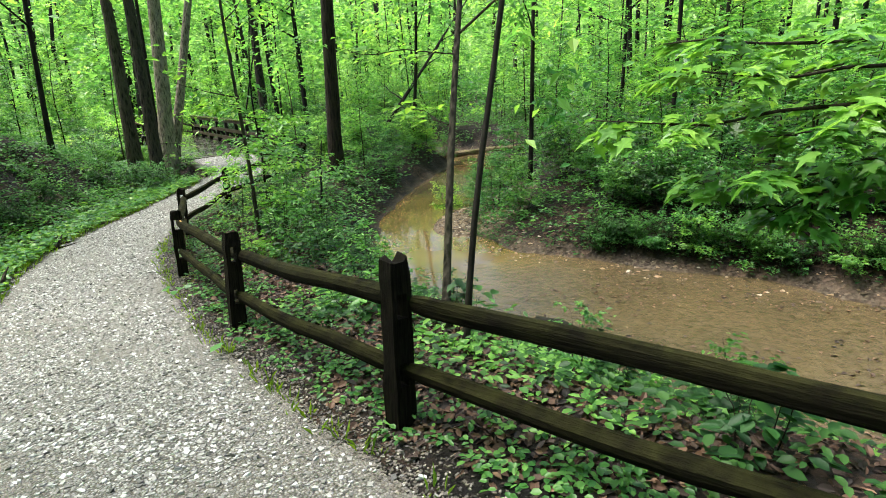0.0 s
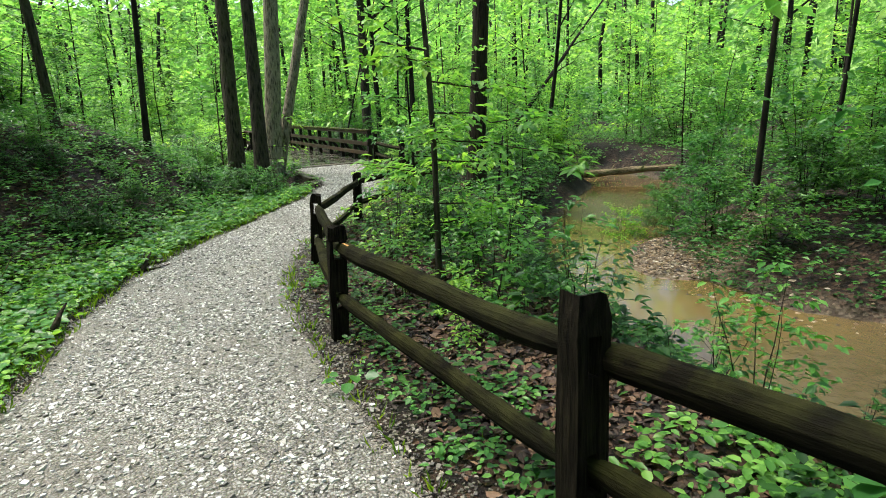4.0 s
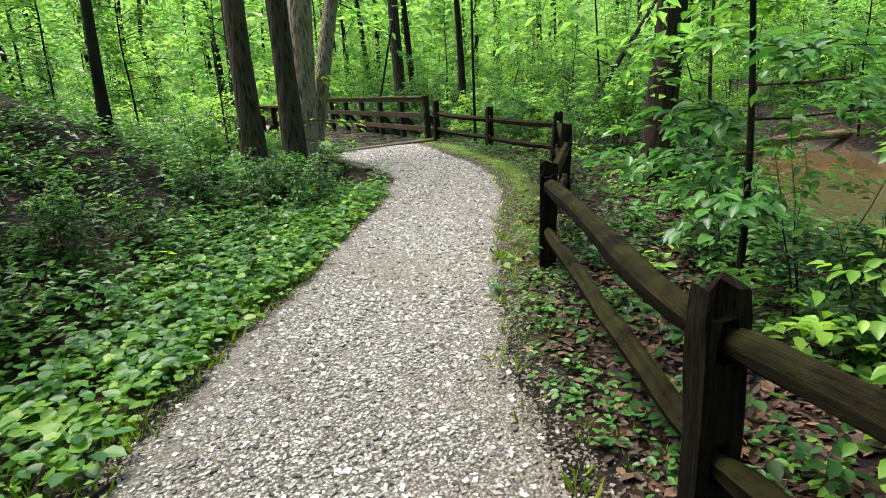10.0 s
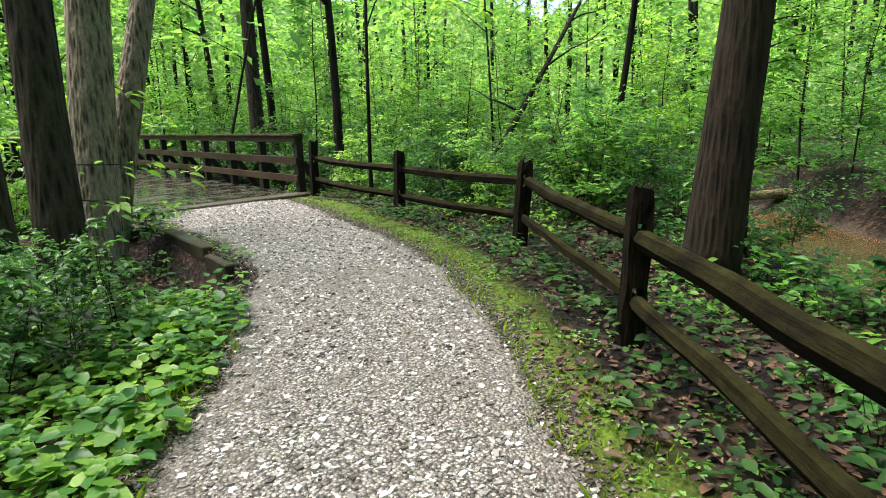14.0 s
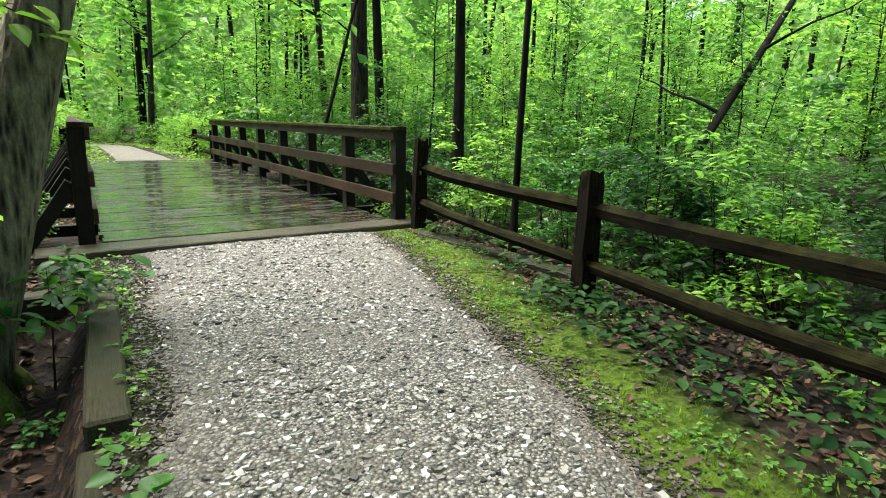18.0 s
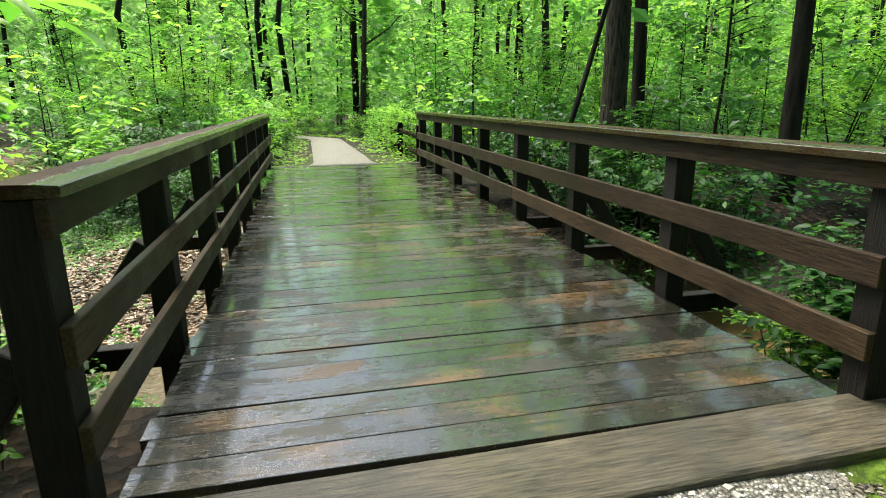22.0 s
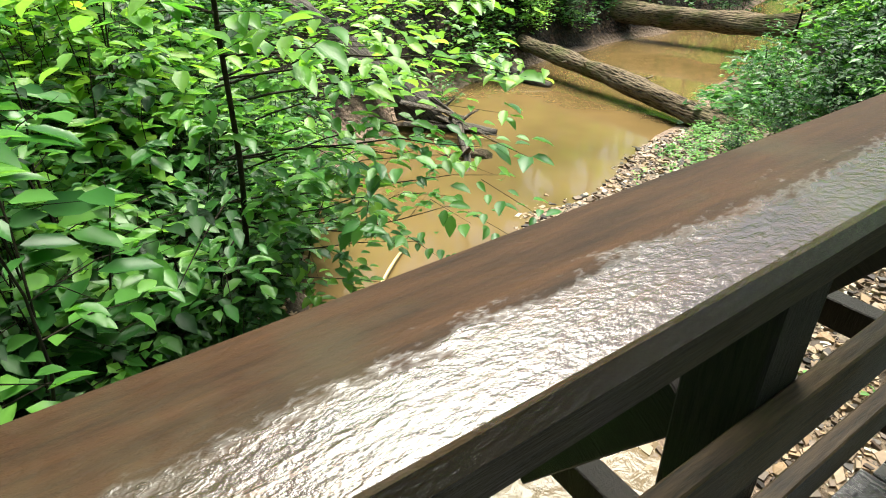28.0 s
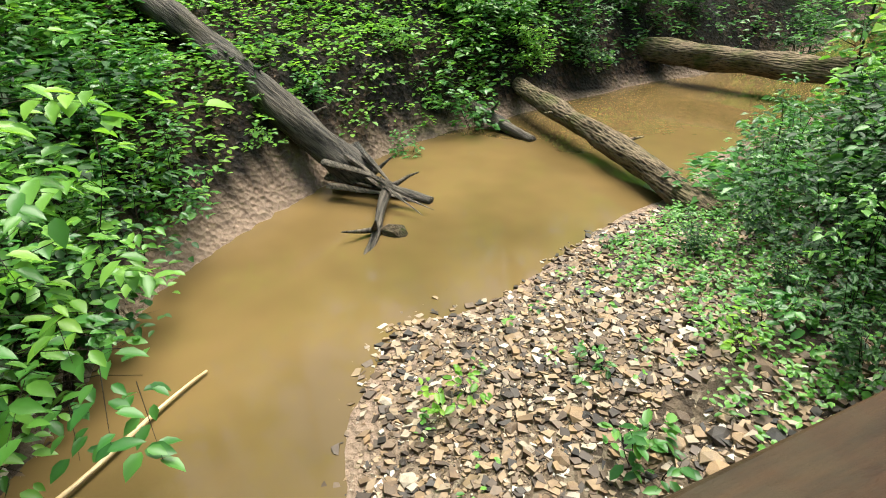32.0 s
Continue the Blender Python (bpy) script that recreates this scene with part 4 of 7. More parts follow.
# ---- leaves, shrubs and trees ----
def leaf_arrays(pos, way, up, length, width, fold=0.25, fine=False):
    """Many leaves at once: each is folded along its midrib; fine ones have an oval outline and a drooping tip."""
    pos, way, up = (np.asarray(a, float) for a in (pos, way, up))
    way = way / np.linalg.norm(way, axis=1, keepdims=True)
    side = np.cross(way, up)
    side /= np.linalg.norm(side, axis=1, keepdims=True) + 1e-9
    nor = np.cross(side, way)
    L, W = np.asarray(length)[:, None], np.asarray(width)[:, None]
    if fine == "lobed":
        spec = [(0, 0, 0), (0.5, 0, -0.02), (0.12, 0.42, 0.03), (0.3, 0.3, 0.05), (0.55, 0.62, 0.0), (0.62, 0.2, 0.03), (1.0, 0, -0.12), (0.62, -0.2, 0.03), (0.55, -0.62, 0.0), (0.3, -0.3, 0.05), (0.12, -0.42, 0.03)]
        tris = [(1, 0, 2), (1, 2, 3), (1, 3, 4), (1, 4, 5), (1, 5, 6), (1, 6, 7), (1, 7, 8), (1, 8, 9), (1, 9, 10), (1, 10, 0)]
    elif fine == "mid":
        spec = [(0, 0, 0), (0.28, 0.44, 0.06), (0.7, 0.42, 0.03), (1.0, 0, -0.12), (0.7, -0.42, 0.03), (0.28, -0.44, 0.06)]
        tris = [(0, 1, 3), (1, 2, 3), (0, 3, 5), (3, 4, 5)]
    elif fine:
        spec = [(0, 0, 0), (0.33, 0, -0.02), (0.7, 0, -0.06), (1.0, 0, -0.16), (0.2, 0.36, 0.1), (0.5, 0.5, 0.08), (0.8, 0.27, -0.02), (0.2, -0.36, 0.1), (0.5, -0.5, 0.08), (0.8, -0.27, -0.02)]
        tris = [(0, 4, 1), (4, 5, 1), (1, 5, 2), (5, 6, 2), (2, 6, 3), (0, 1, 7), (7, 1, 8), (1, 2, 8), (8, 2, 9), (2, 3, 9)]
    else:
        spec = [(0, 0, 0), (1.0, 0, -0.1), (0.45, 0.5, fold * 0.35), (0.45, -0.5, fold * 0.35)]
        tris = [(0, 2, 1), (0, 1, 3)]
    n, k = len(pos), len(spec)
    v = np.zeros((n, k, 3))
    for j, (a, b, c) in enumerate(spec):
        v[:, j] = pos + way * (a * L) + side * (b * W) + nor * (c * L)
    f = (np.arange(n)[:, None, None] * k + np.array(tris)[None]).reshape(-1, 3)
    return v.reshape(-1, 3), f


def spray(rng, start, end, leaves, size, spread, droop=0.15, flat=0.75):
    """Leaves set left and right along a twig, lying in nearly level layers."""
    start, end = np.array(start, float), np.array(end, float)
    d = end - start
    k = rng.uniform(0.1, 1.0, leaves)
    pos = start + d * k[:, None] + rng.normal(0, spread * 0.12, (leaves, 3))
    flatd = d / (np.linalg.norm(d) + 1e-9)
    sidev = np.cross(flatd, (0, 0, 1.0))
    sidev /= np.linalg.norm(sidev) + 1e-9
    s = np.where(rng.random(leaves) < 0.5, -1, 1)[:, None]
    way = flatd * rng.uniform(0.2, 0.9, (leaves, 1)) + sidev * s * rng.uniform(0.4, 1.0, (leaves, 1)) + np.array([0, 0, -droop]) + rng.normal(0, 0.18, (leaves, 3))
    up = np.array([0, 0, 1.0]) + rng.normal(0, 1 - flat, (leaves, 3))
    ln = size * rng.uniform(0.65, 1.25, leaves)
    return pos, way, up, ln, ln * rng.uniform(0.48, 0.62, leaves)


def plant_meshes(seed, height, width, stems, twigs, leaves, size, leafmat, barkmat, fine=False, bare=0.15, stem_r=0.012, arch=0.35, joined_stems=False):
    """Stems and leaves of one shrub or sapling, as two meshes."""
    rng = np.random.default_rng(seed)
    wood, twiglets, chunks = [], [], []
    per = max(1, leaves // max(1, stems * twigs))
    for s in range(stems):
        a = rng.uniform(0, 2 * math.pi)
        h = height * rng.uniform(0.75, 1.05)
        out = width * arch * rng.uniform(0.3, 1.0) * (0.3 if stems == 1 else 1)
        foot = Vector((math.cos(a) * 0.04 * stems ** 0.5, math.sin(a) * 0.04 * stems ** 0.5, -0.06))
        tip = Vector((math.cos(a) * out, math.sin(a) * out, h))
        pts = wander(foot, tip, 7, 0.09 * height ** 0.5, seed + s * 0.37)
        r0 = stem_r * rng.uniform(0.8, 1.2)
        wood.append(tube(pts, [r0 * (1 - 0.75 * i / 6) for i in range(7)], 5, 0.1, seed))
        for t in range(twigs):
            k = bare + (1 - bare) * (t + rng.uniform(0, 1)) / twigs
            i = min(int(k * 6), 5)
            p = pts[i].lerp(pts[i + 1], k * 6 - i)
            b = rng.uniform(0, 2 * math.pi)
            reach = width * 0.5 * rng.uniform(0.5, 1.1) * (1.05 - 0.55 * k)
            q = p + Vector((math.cos(b) * reach, math.sin(b) * reach, reach * rng.uniform(-0.1, 0.45)))
            twiglets.append(tube([p, p.lerp(q, 0.5) + Vector((0, 0, reach * 0.08)), q], [r0 * 0.4, r0 * 0.3, r0 * 0.12], 3, 0, seed, closed=False))
            chunks.append(spray(rng, p, q, per, size, reach))
            if reach > 0.45:
                for g in (-1, 1):
                    m = p.lerp(q, rng.uniform(0.35, 0.6))
                    e = m + Vector((math.cos(b + g * 0.8), math.sin(b + g * 0.8), 0.1)) * reach * 0.5
                    chunks.append(spray(rng, m, e, max(2, per // 2), size, reach * 0.5))
    v, f = leaf_arrays(*(np.concatenate(c) for c in zip(*chunks)), fine=fine)
    lm = nmesh("leaves", v, f, leafmat, bool(fine))
    tv, tf = joined(twiglets)
    tm = nmesh("twig_spray", tv, tf, barkmat, True)
    if joined_stems:
        wood = [joined(wood)]
    return [nmesh("stem", sv, sf, barkmat, True) for sv, sf in wood], tm, lm


def plant(name, meshes, label, category, group=""):
    t = thing(name, (0, 0, -50), label, category, group)
    for n, sm in enumerate(meshes[0]):
        st = part("stem", sm, None, t)
        if name in ("woodland_herb", "forest_shrub"):
            tagged(st, "", "", "", "stuff")
    tw = part("twig_spray", meshes[1], None, t)
    tagged(tw, "", "", "", "stuff")
    part("foliage", meshes[2], None, t)
    return t


def put(proto, used, x, y, turn, size, lean=0.0, z=None):
    """Sets a plant on the ground: the first time the prototype itself, then copies."""
    m = Matrix.Translation((x, y, land_at(x, y) if z is None else z)) @ Matrix.Rotation(turn, 4, "Z") @ Matrix.Rotation(lean, 4, "X")
    if proto.name in used:
        ob = copy_thing(proto, m)
        ob.scale = (size,) * 3
        ob.matrix_basis = m @ Matrix.Diagonal((size, size, size, 1))
    else:
        used.add(proto.name)
        ob = proto
        ob.matrix_basis = m @ Matrix.Diagonal((size, size, size, 1))
    return ob


def tree(name, x, y, d, h, lean, bark, seed, label, crown=True, crown_leaves=260, fork=None, leaf=None):
    """A tree with a flared, tapered trunk, limbs and a crown of leaf clumps high above the path."""
    rng = np.random.default_rng(seed)
    t = thing(name, (x, y, land_at(x, y)), label, "tree")
    top = Vector((lean[0], lean[1], h))
    n = 14
    pts, rad = [], []
    for i in range(n):
        k = (i / (n - 1)) ** 1.25
        s = noise.noise_vector((k * 2.2 + seed, seed * 0.7, 0.2)) * ((0.035 if d < 0.08 else 0.012) * h) * math.sin(math.pi * min(k * 1.2, 1) * 0.5)
        pts.append(Vector((0, 0, -0.25)).lerp(top, k) + Vector((s.x, s.y, 0)))
        zz = pts[-1].z
        rad.append(d / 2 * (1 + 0.32 * math.exp(-max(zz, 0) / (0.9 * d + 0.08))) * (1 - 0.72 * k))
    v, f = tube(pts, rad, 14 if d > 0.25 else 8, 0.16, seed)
    part("trunk", nmesh("trunk", v, f, bark, True), bark, t)
    if fork:
        fx, fy, fd, (lx, ly) = fork
        stem = [Vector((fx, fy, -0.25)).lerp(Vector((fx + lx, fy + ly, h * 0.95)), (i / 13) ** 1.25) for i in range(14)]
        v, f = tube(stem, [fd / 2 * (1 + 0.5 * math.exp(-max(p.z, 0) / 0.45)) * (1 - 0.7 * i / 13) for i, p in enumerate(stem)], 12, 0.16, seed + 50)
        part("trunk", nmesh("trunk", v, f, bark, True), bark, t)
        for j in range(5):
            a = j * 1.3 + 0.5
            v, f = tube(wander((0.1 * math.cos(a), 0.1 * math.sin(a), 0.28), ((0.45 + d / 2) * math.cos(a), (0.45 + d / 2) * math.sin(a), -0.25), 5, 0.06, seed + j), [0.2, 0.17, 0.13, 0.09, 0.05], 8, 0.2, seed + j)
            part("root", nmesh("root", v, f, MOSSY_ROOT, True), None, t, "moss-covered root")
    if not crown:
        return t
    wood, chunks = [], []
    nl = 7 if d > 0.25 else 5
    for j in range(nl):
        k = 0.45 + 0.52 * j / nl
        i = min(int(k ** 0.8 * (n - 1)), n - 2)
        p = pts[i]
        a = rng.uniform(0, 2 * math.pi)
        reach = h * 0.24 * rng.uniform(0.7, 1.2)
        q = p + Vector((math.cos(a) * reach, math.sin(a) * reach, reach * rng.uniform(0.3, 0.9)))
        wood.append(tube(wander(p, q, 5, 0.3, seed + j), [rad[i] * (0.5 - 0.1 * m) for m in range(5)], 6, 0.1, seed + j))
        for c in range(5):
            e = p.lerp(q, rng.uniform(0.35, 1.0)) + Vector(rng.normal(0, reach * 0.35, 3))
            chunks.append(spray(rng, p.lerp(q, 0.4), e, (crown_leaves if h > 8.5 else crown_leaves * 3) // (nl * 5), 0.42 if h > 8.5 else 0.13, 1.6 if h > 8.5 else 0.8, flat=0.6))
    if name == "forest_tree":
        wood = [joined(wood)]
    for v, f in wood:
        part("bough", nmesh("bough", v, f, bark, True), bark, t)
    v, f = leaf_arrays(*(np.concatenate(c) for c in zip(*chunks)))
    part("crown", nmesh("crown", v, f, leaf or LEAF_HIGH), None, t, "light green leaf canopy")
    return t


USED = set()
SHRUBS = [plant("understory_shrub", plant_meshes(200 + i, h, w, st, tw, lv, sz, lm, TWIG, stem_r=0.011), "leafy green understory shrub in layered sprays", "shrub", "understory shrubs")
          for i, (h, w, st, tw, lv, sz, lm) in enumerate([
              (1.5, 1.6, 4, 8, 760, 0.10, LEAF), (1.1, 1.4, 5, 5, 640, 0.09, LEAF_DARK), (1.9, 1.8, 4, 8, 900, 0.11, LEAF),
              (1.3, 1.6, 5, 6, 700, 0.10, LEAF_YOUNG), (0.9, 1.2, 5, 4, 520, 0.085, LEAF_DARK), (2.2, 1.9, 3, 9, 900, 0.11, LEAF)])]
SAPLINGS = [plant("leafy_sapling", plant_meshes(300 + i, h, w, 1, tw, lv, sz, lm, TWIG, stem_r=r, bare=bare), "slender sapling with level sprays of light leaves", "sapling", "saplings")
            for i, (h, w, tw, lv, sz, lm, r, bare) in enumerate([
                (4.2, 2.4, 22, 700, 0.11, LEAF, 0.026, 0.2), (3.4, 2.2, 18, 560, 0.11, LEAF_YOUNG, 0.02, 0.22), (5.5, 2.8, 26, 820, 0.12, LEAF_HIGH, 0.032, 0.25), (2.6, 1.8, 14, 420, 0.10, LEAF, 0.016, 0.18)])]
HERBS = [plant("woodland_herb", plant_meshes(400 + i, h, w, st, tw, lv, sz, lm, TWIG, stem_r=0.005, bare=0.3, fine="mid", joined_stems=True), "low broad-leaved woodland herb", "herb", "woodland herbs")
         for i, (h, w, st, tw, lv, sz, lm) in enumerate([
             (0.30, 0.5, 5, 3, 60, 0.10, LEAF), (0.22, 0.45, 6, 2, 54, 0.085, LEAF_YOUNG), (0.40, 0.55, 5, 3, 70, 0.11, LEAF_DARK), (0.16, 0.4, 6, 2, 50, 0.07, LEAF)])]
FOREST = [plant("forest_shrub", plant_meshes(500 + i, h, w, st, tw, lv, sz, lm, TWIG, stem_r=0.03, bare=0.08, joined_stems=True), "tall leafy shrub in the woods beyond", "shrub", "forest shrubs")
          for i, (h, w, st, tw, lv, sz, lm) in enumerate([
              (4.5, 4.2, 3, 12, 640, 0.23, LEAF_HIGH), (3.6, 4.0, 4, 9, 560, 0.21, LEAF), (5.5, 4.6, 3, 14, 700, 0.24, LEAF_YOUNG), (2.6, 3.6, 4, 7, 500, 0.19, LEAF)])]

BROAD = [plant("broadleaf_shrub", plant_meshes(600 + i, h, w, st, tw, lv, sz, lm, TWIG, stem_r=0.008, bare=0.12, fine=True), "broad-leaved glossy shrub on the creek bank", "shrub", "creek bank shrubs")
         for i, (h, w, st, tw, lv, sz, lm) in enumerate([(1.3, 1.3, 5, 6, 300, 0.10, LEAF), (1.0, 1.2, 5, 5, 300, 0.095, LEAF_DARK), (1.6, 1.4, 4, 7, 320, 0.105, LEAF_VERGE)])]
HILLSIDE = [plant("hillside_shrub", plant_meshes(650 + i, h, w, st, tw, lv, sz, lm, TWIG, stem_r=0.012, bare=0.15, fine="mid"), "bright broad-leaved shrub on the hillside above the creek", "shrub", "hillside shrubs")
            for i, (h, w, st, tw, lv, sz, lm) in enumerate([(2.0, 2.2, 5, 8, 620, 0.13, LEAF_YOUNG), (1.6, 2.0, 5, 7, 560, 0.12, LEAF_DARK), (2.6, 2.4, 4, 9, 640, 0.14, LEAF_HIGH)])]

HILL_LOW = [plant("low_shrub", plant_meshes(680 + i, h, w, st, tw, lv, sz, lm, TWIG, stem_r=0.006, bare=0.2, fine="mid"), "low broad-leaved shrub on the slope above the creek", "shrub", "low slope shrubs")
            for i, (h, w, st, tw, lv, sz, lm) in enumerate([(0.8, 1.3, 5, 5, 170, 0.13, LEAF), (0.6, 1.1, 5, 4, 150, 0.12, LEAF_VERGE), (1.1, 1.4, 5, 6, 190, 0.14, LEAF_YOUNG), (0.7, 1.2, 5, 5, 160, 0.12, LEAF_DARK)])]


def far_from_stream(x, y):
    d, s, w = along(STREAM, np.array([x]), np.array([y]))
    return float(d[0] - np.interp(w, np.arange(len(STREAM)), STREAM[:, 2])[0])


def off_path(x, y):
    if 22.2 < y < 33.5:
        return max(4.4 - x, x - 7.8)
    return float(in_path(np.array([x]), np.array([y]))[0])


def on_hill(x, y):
    d, s, _ = along(HILL, np.array([x]), np.array([y]))
    return float(d[0] * -s[0])


def low_branch(t, starts, leaves, size, leafmat, fine, seed, thick=0.014, root=None):
    """A low bough of a tree t: twigs given as pairs of world points, each clothed with leaves."""
    rng = np.random.default_rng(seed)
    o = Vector(t.location)
    for a, b in starts:
        a, b = Vector(a) - o, Vector(b) - o
        v, f = tube(wander(a, b, 6, 0.12 * (b - a).length, seed + len(t.children)), [thick * k for k in (1.0, 0.85, 0.7, 0.55, 0.4, 0.25)], 6, 0.1, seed)
        bough = part("bough", nmesh("bough", v, f, TWIG, True), None, t)
        wood, chunks = [], [spray(rng, a, b, leaves, size, 0.5, flat=0.8)]
        n = 4
        for j in range(n):
            p = a.lerp(b, (j + 0.7) / n)
            d = (b - a).normalized()
            s = d.cross(Vector((0, 0, 1))).normalized() * (1 if j % 2 else -1)
            q = p + (d * 0.5 + s).normalized() * (b - a).length * 0.32 + Vector((0, 0, rng.uniform(-0.08, 0.05)))
            wood.append(tube([p, q], [thick * 0.4, thick * 0.15], 4, 0, seed, closed=False))
            chunks.append(spray(rng, p, q, max(3, leaves // 2), size, 0.3, flat=0.8))
        v, f = joined(wood)
        tagged(part("twig_spray", nmesh("twig_spray", v, f, TWIG, True), None, bough), "", "", "", "stuff")
        v, f = leaf_arrays(*(np.concatenate(c) for c in zip(*chunks)), fine=fine)
        part("foliage", nmesh("foliage", v, f, leafmat, bool(fine)), None, bough)
    for a, b in root or ():
        v, f = tube(wander(Vector(a) - o, Vector(b) - o, 6, 0.05, seed), [thick * 1.6, thick * 1.5, thick * 1.4, thick * 1.3, thick * 1.15, thick], 7, 0.1, seed)
        part("bough", nmesh("bough", v, f, TWIG, True), None, t)


# ---- trees that stand out ----
trunk_a = tree("big_tree", 3.0, 18.75, 0.4, 15, (0.5, 1.2), BARK, 1, "large grey-barked tree beside the bend of the path", crown_leaves=110)
tree("big_tree", 3.75, 22.1, 0.17, 14, (0.6, 1.2), BARK_DARK, 2, "dark tree behind the large trunks", crown_leaves=110)
trunk_b = tree("big_tree", 3.6, 20.45, 0.52, 16, (1.7, 0.4), BARK_PALE, 3, "large ridged two-stemmed tree leaning over the path before the bridge", crown_leaves=110, fork=(0.06, 0.12, 0.36, (4.3, 1.2)))
tree("big_tree", 2.62, 20.1, 0.44, 15, (0.5, 1.0), BARK, 4, "large mossy grey tree on the bank", crown_leaves=110)
tree("big_tree", 7.22, 14.8, 0.44, 15, (0.25, -0.65), BARK_RIDGED, 5, "ridged dark brown tree behind the fence")
tree("dark_tree", 12.0, 27.9, 0.28, 13, (0.3, 0.6), BARK_DARK, 6, "straight dark tree beyond the creek")
tree("slender_tree", 0.34, 17.75, 0.16, 9, (0.55, 0.4), BARK_DARK, 7, "slender dark tree on the bank", crown_leaves=45)
tree("slender_tree", -1.3, 17.6, 0.22, 10, (-0.4, 0.4), BARK, 8, "slender mossy tree on the bank", crown_leaves=45)
tree("big_tree", 10.95, 31.0, 0.52, 16, (0.1, 0.5), BARK, 9, "large tree beside the bridge")
tree("vine_tree", 9.0, 29.6, 0.1, 9, (2.6, -0.4), BARK_DARK, 16, "crooked dark trunk beside the bridge", crown_leaves=120)
tree("big_tree", 12.0, 31.9, 0.3, 15, (-0.2, 0.5), BARK_DARK, 10, "dark tree beyond the bridge")
tree("leaning_tree", 12.4, 23.4, 0.24, 7.6, (7.4, 0.3), BARK_DARK, 12, "thin dark tree leaning over the creek", crown_leaves=60)
bent = tree("slender_tree", 2.33, 2.63, 0.08, 7, (2.7, 2.5), BARK, 13, "thin bent sapling trunk between fence and creek", crown_leaves=90)
tree("slender_tree", 2.0, 1.93, 0.055, 7, (1.85, 0.72), BARK_DARK, 14, "thin dark sapling trunk beside the creek", crown_leaves=90)
tree("slender_tree", 8.06, 21.0, 0.08, 8, (0.3, 0.1), BARK_DARK, 15, "thin straight tree behind the fence", crown_leaves=90)
tree("broken_sapling", 4.3, 9.7, 0.07, 1.6, (0.35, 0.2), BARK_DARK, 18, "short broken dark trunk beside the creek", crown=False)
maple = tree("maple_tree", 3.75, -1.2, 0.14, 9, (0.3, -0.4), BARK, 20, "young maple beside the creek with low level boughs", crown=False)
low_branch(maple, [((3.6, -0.3, 2.62), (2.75, 0.75, 2.62)), ((3.5, -0.2, 2.45), (2.5, 1.05, 2.3)), ((3.4, -0.25, 2.2), (2.75, 0.55, 1.98)), ((3.5, -0.5, 2.55), (3.0, 0.3, 2.25)), ((3.3, -0.1, 2.1), (2.95, 0.25, 1.84)), ((3.7, 0.0, 2.75), (3.0, 1.0, 2.8))], 46, 0.15, LEAF_VERGE, "lobed", 21,
           root=[((3.75, -1.15, 2.2), (3.6, -0.3, 2.62)), ((3.75, -1.15, 2.05), (3.4, -0.25, 2.2))])
beech = tree("young_beech", 2.55, 8.05, 0.07, 6.5, (0.1, 0.4), BARK, 22, "young beech behind the fence with level sprays of leaves", crown_leaves=140)
low_branch(beech, [((2.55, 8.1, z0), (2.55 + dx, 8.1 + dy, z1)) for z0, dx, dy, z1 in ((1.75, -0.35, -0.9, 1.75), (1.9, 0.35, -1.4, 1.85), (1.65, 0.7, -1.5, 1.5), (2.2, 0.95, -0.3, 2.1), (1.3, -0.5, 0.7, 1.4), (1.45, 0.95, 0.5, 1.3), (1.0, 0.8, -0.5, 0.95), (2.4, -0.6, -0.2, 2.4), (0.8, 0.9, 0.2, 0.7))], 34, 0.10, LEAF_YOUNG, True, 23, thick=0.01)
beech = tree("young_beech", 3.7, 11.1, 0.05, 5.5, (0.4, 0.2), BARK_DARK, 24, "young beech with broad sprays beside the creek", crown_leaves=140)
low_branch(beech, [((3.75, 11.1, 1.4), (3.6, 9.7, 1.4)), ((3.75, 11.1, 1.6), (3.1, 10.3, 1.6)), ((3.75, 11.1, 1.2), (4.6, 10.4, 1.25)), ((3.75, 11.1, 1.9), (4.5, 11.8, 1.9)), ((3.75, 11.1, 0.8), (3.0, 10.7, 0.8)), ((3.75, 11.1, 2.1), (3.4, 11.9, 2.1)), ((3.75, 11.1, 1.0), (3.3, 11.9, 0.95))], 34, 0.10, LEAF, True, 25, thick=0.009)
buckeye = tree("young_buckeye", 5.2, 12.35, 0.045, 4.2, (-0.2, 0.1), BARK, 26, "young buckeye beside the fence with big pale leaves", crown_leaves=100)
low_branch(buckeye, [((5.2, 12.35, 1.75), (4.25, 12.6, 1.75)), ((5.2, 12.35, 1.8), (4.45, 12.0, 1.66)), ((5.2, 12.35, 1.15), (4.4, 12.5, 1.1)), ((5.2, 12.35, 1.1), (4.5, 12.0, 1.0)), ((5.2, 12.35, 0.8), (4.6, 12.75, 0.7)), ((5.2, 12.35, 0.7), (4.55, 12.0, 0.55))], 18, 0.16, LEAF, True, 27, thick=0.008)
low_branch(bent, [((3.05, 3.3, 2.2), (3.2, 4.5, 2.4)), ((3.3, 3.5, 2.85), (2.5, 4.5, 3.0))], 16, 0.1, LEAF_YOUNG, True, 28, thick=0.008)

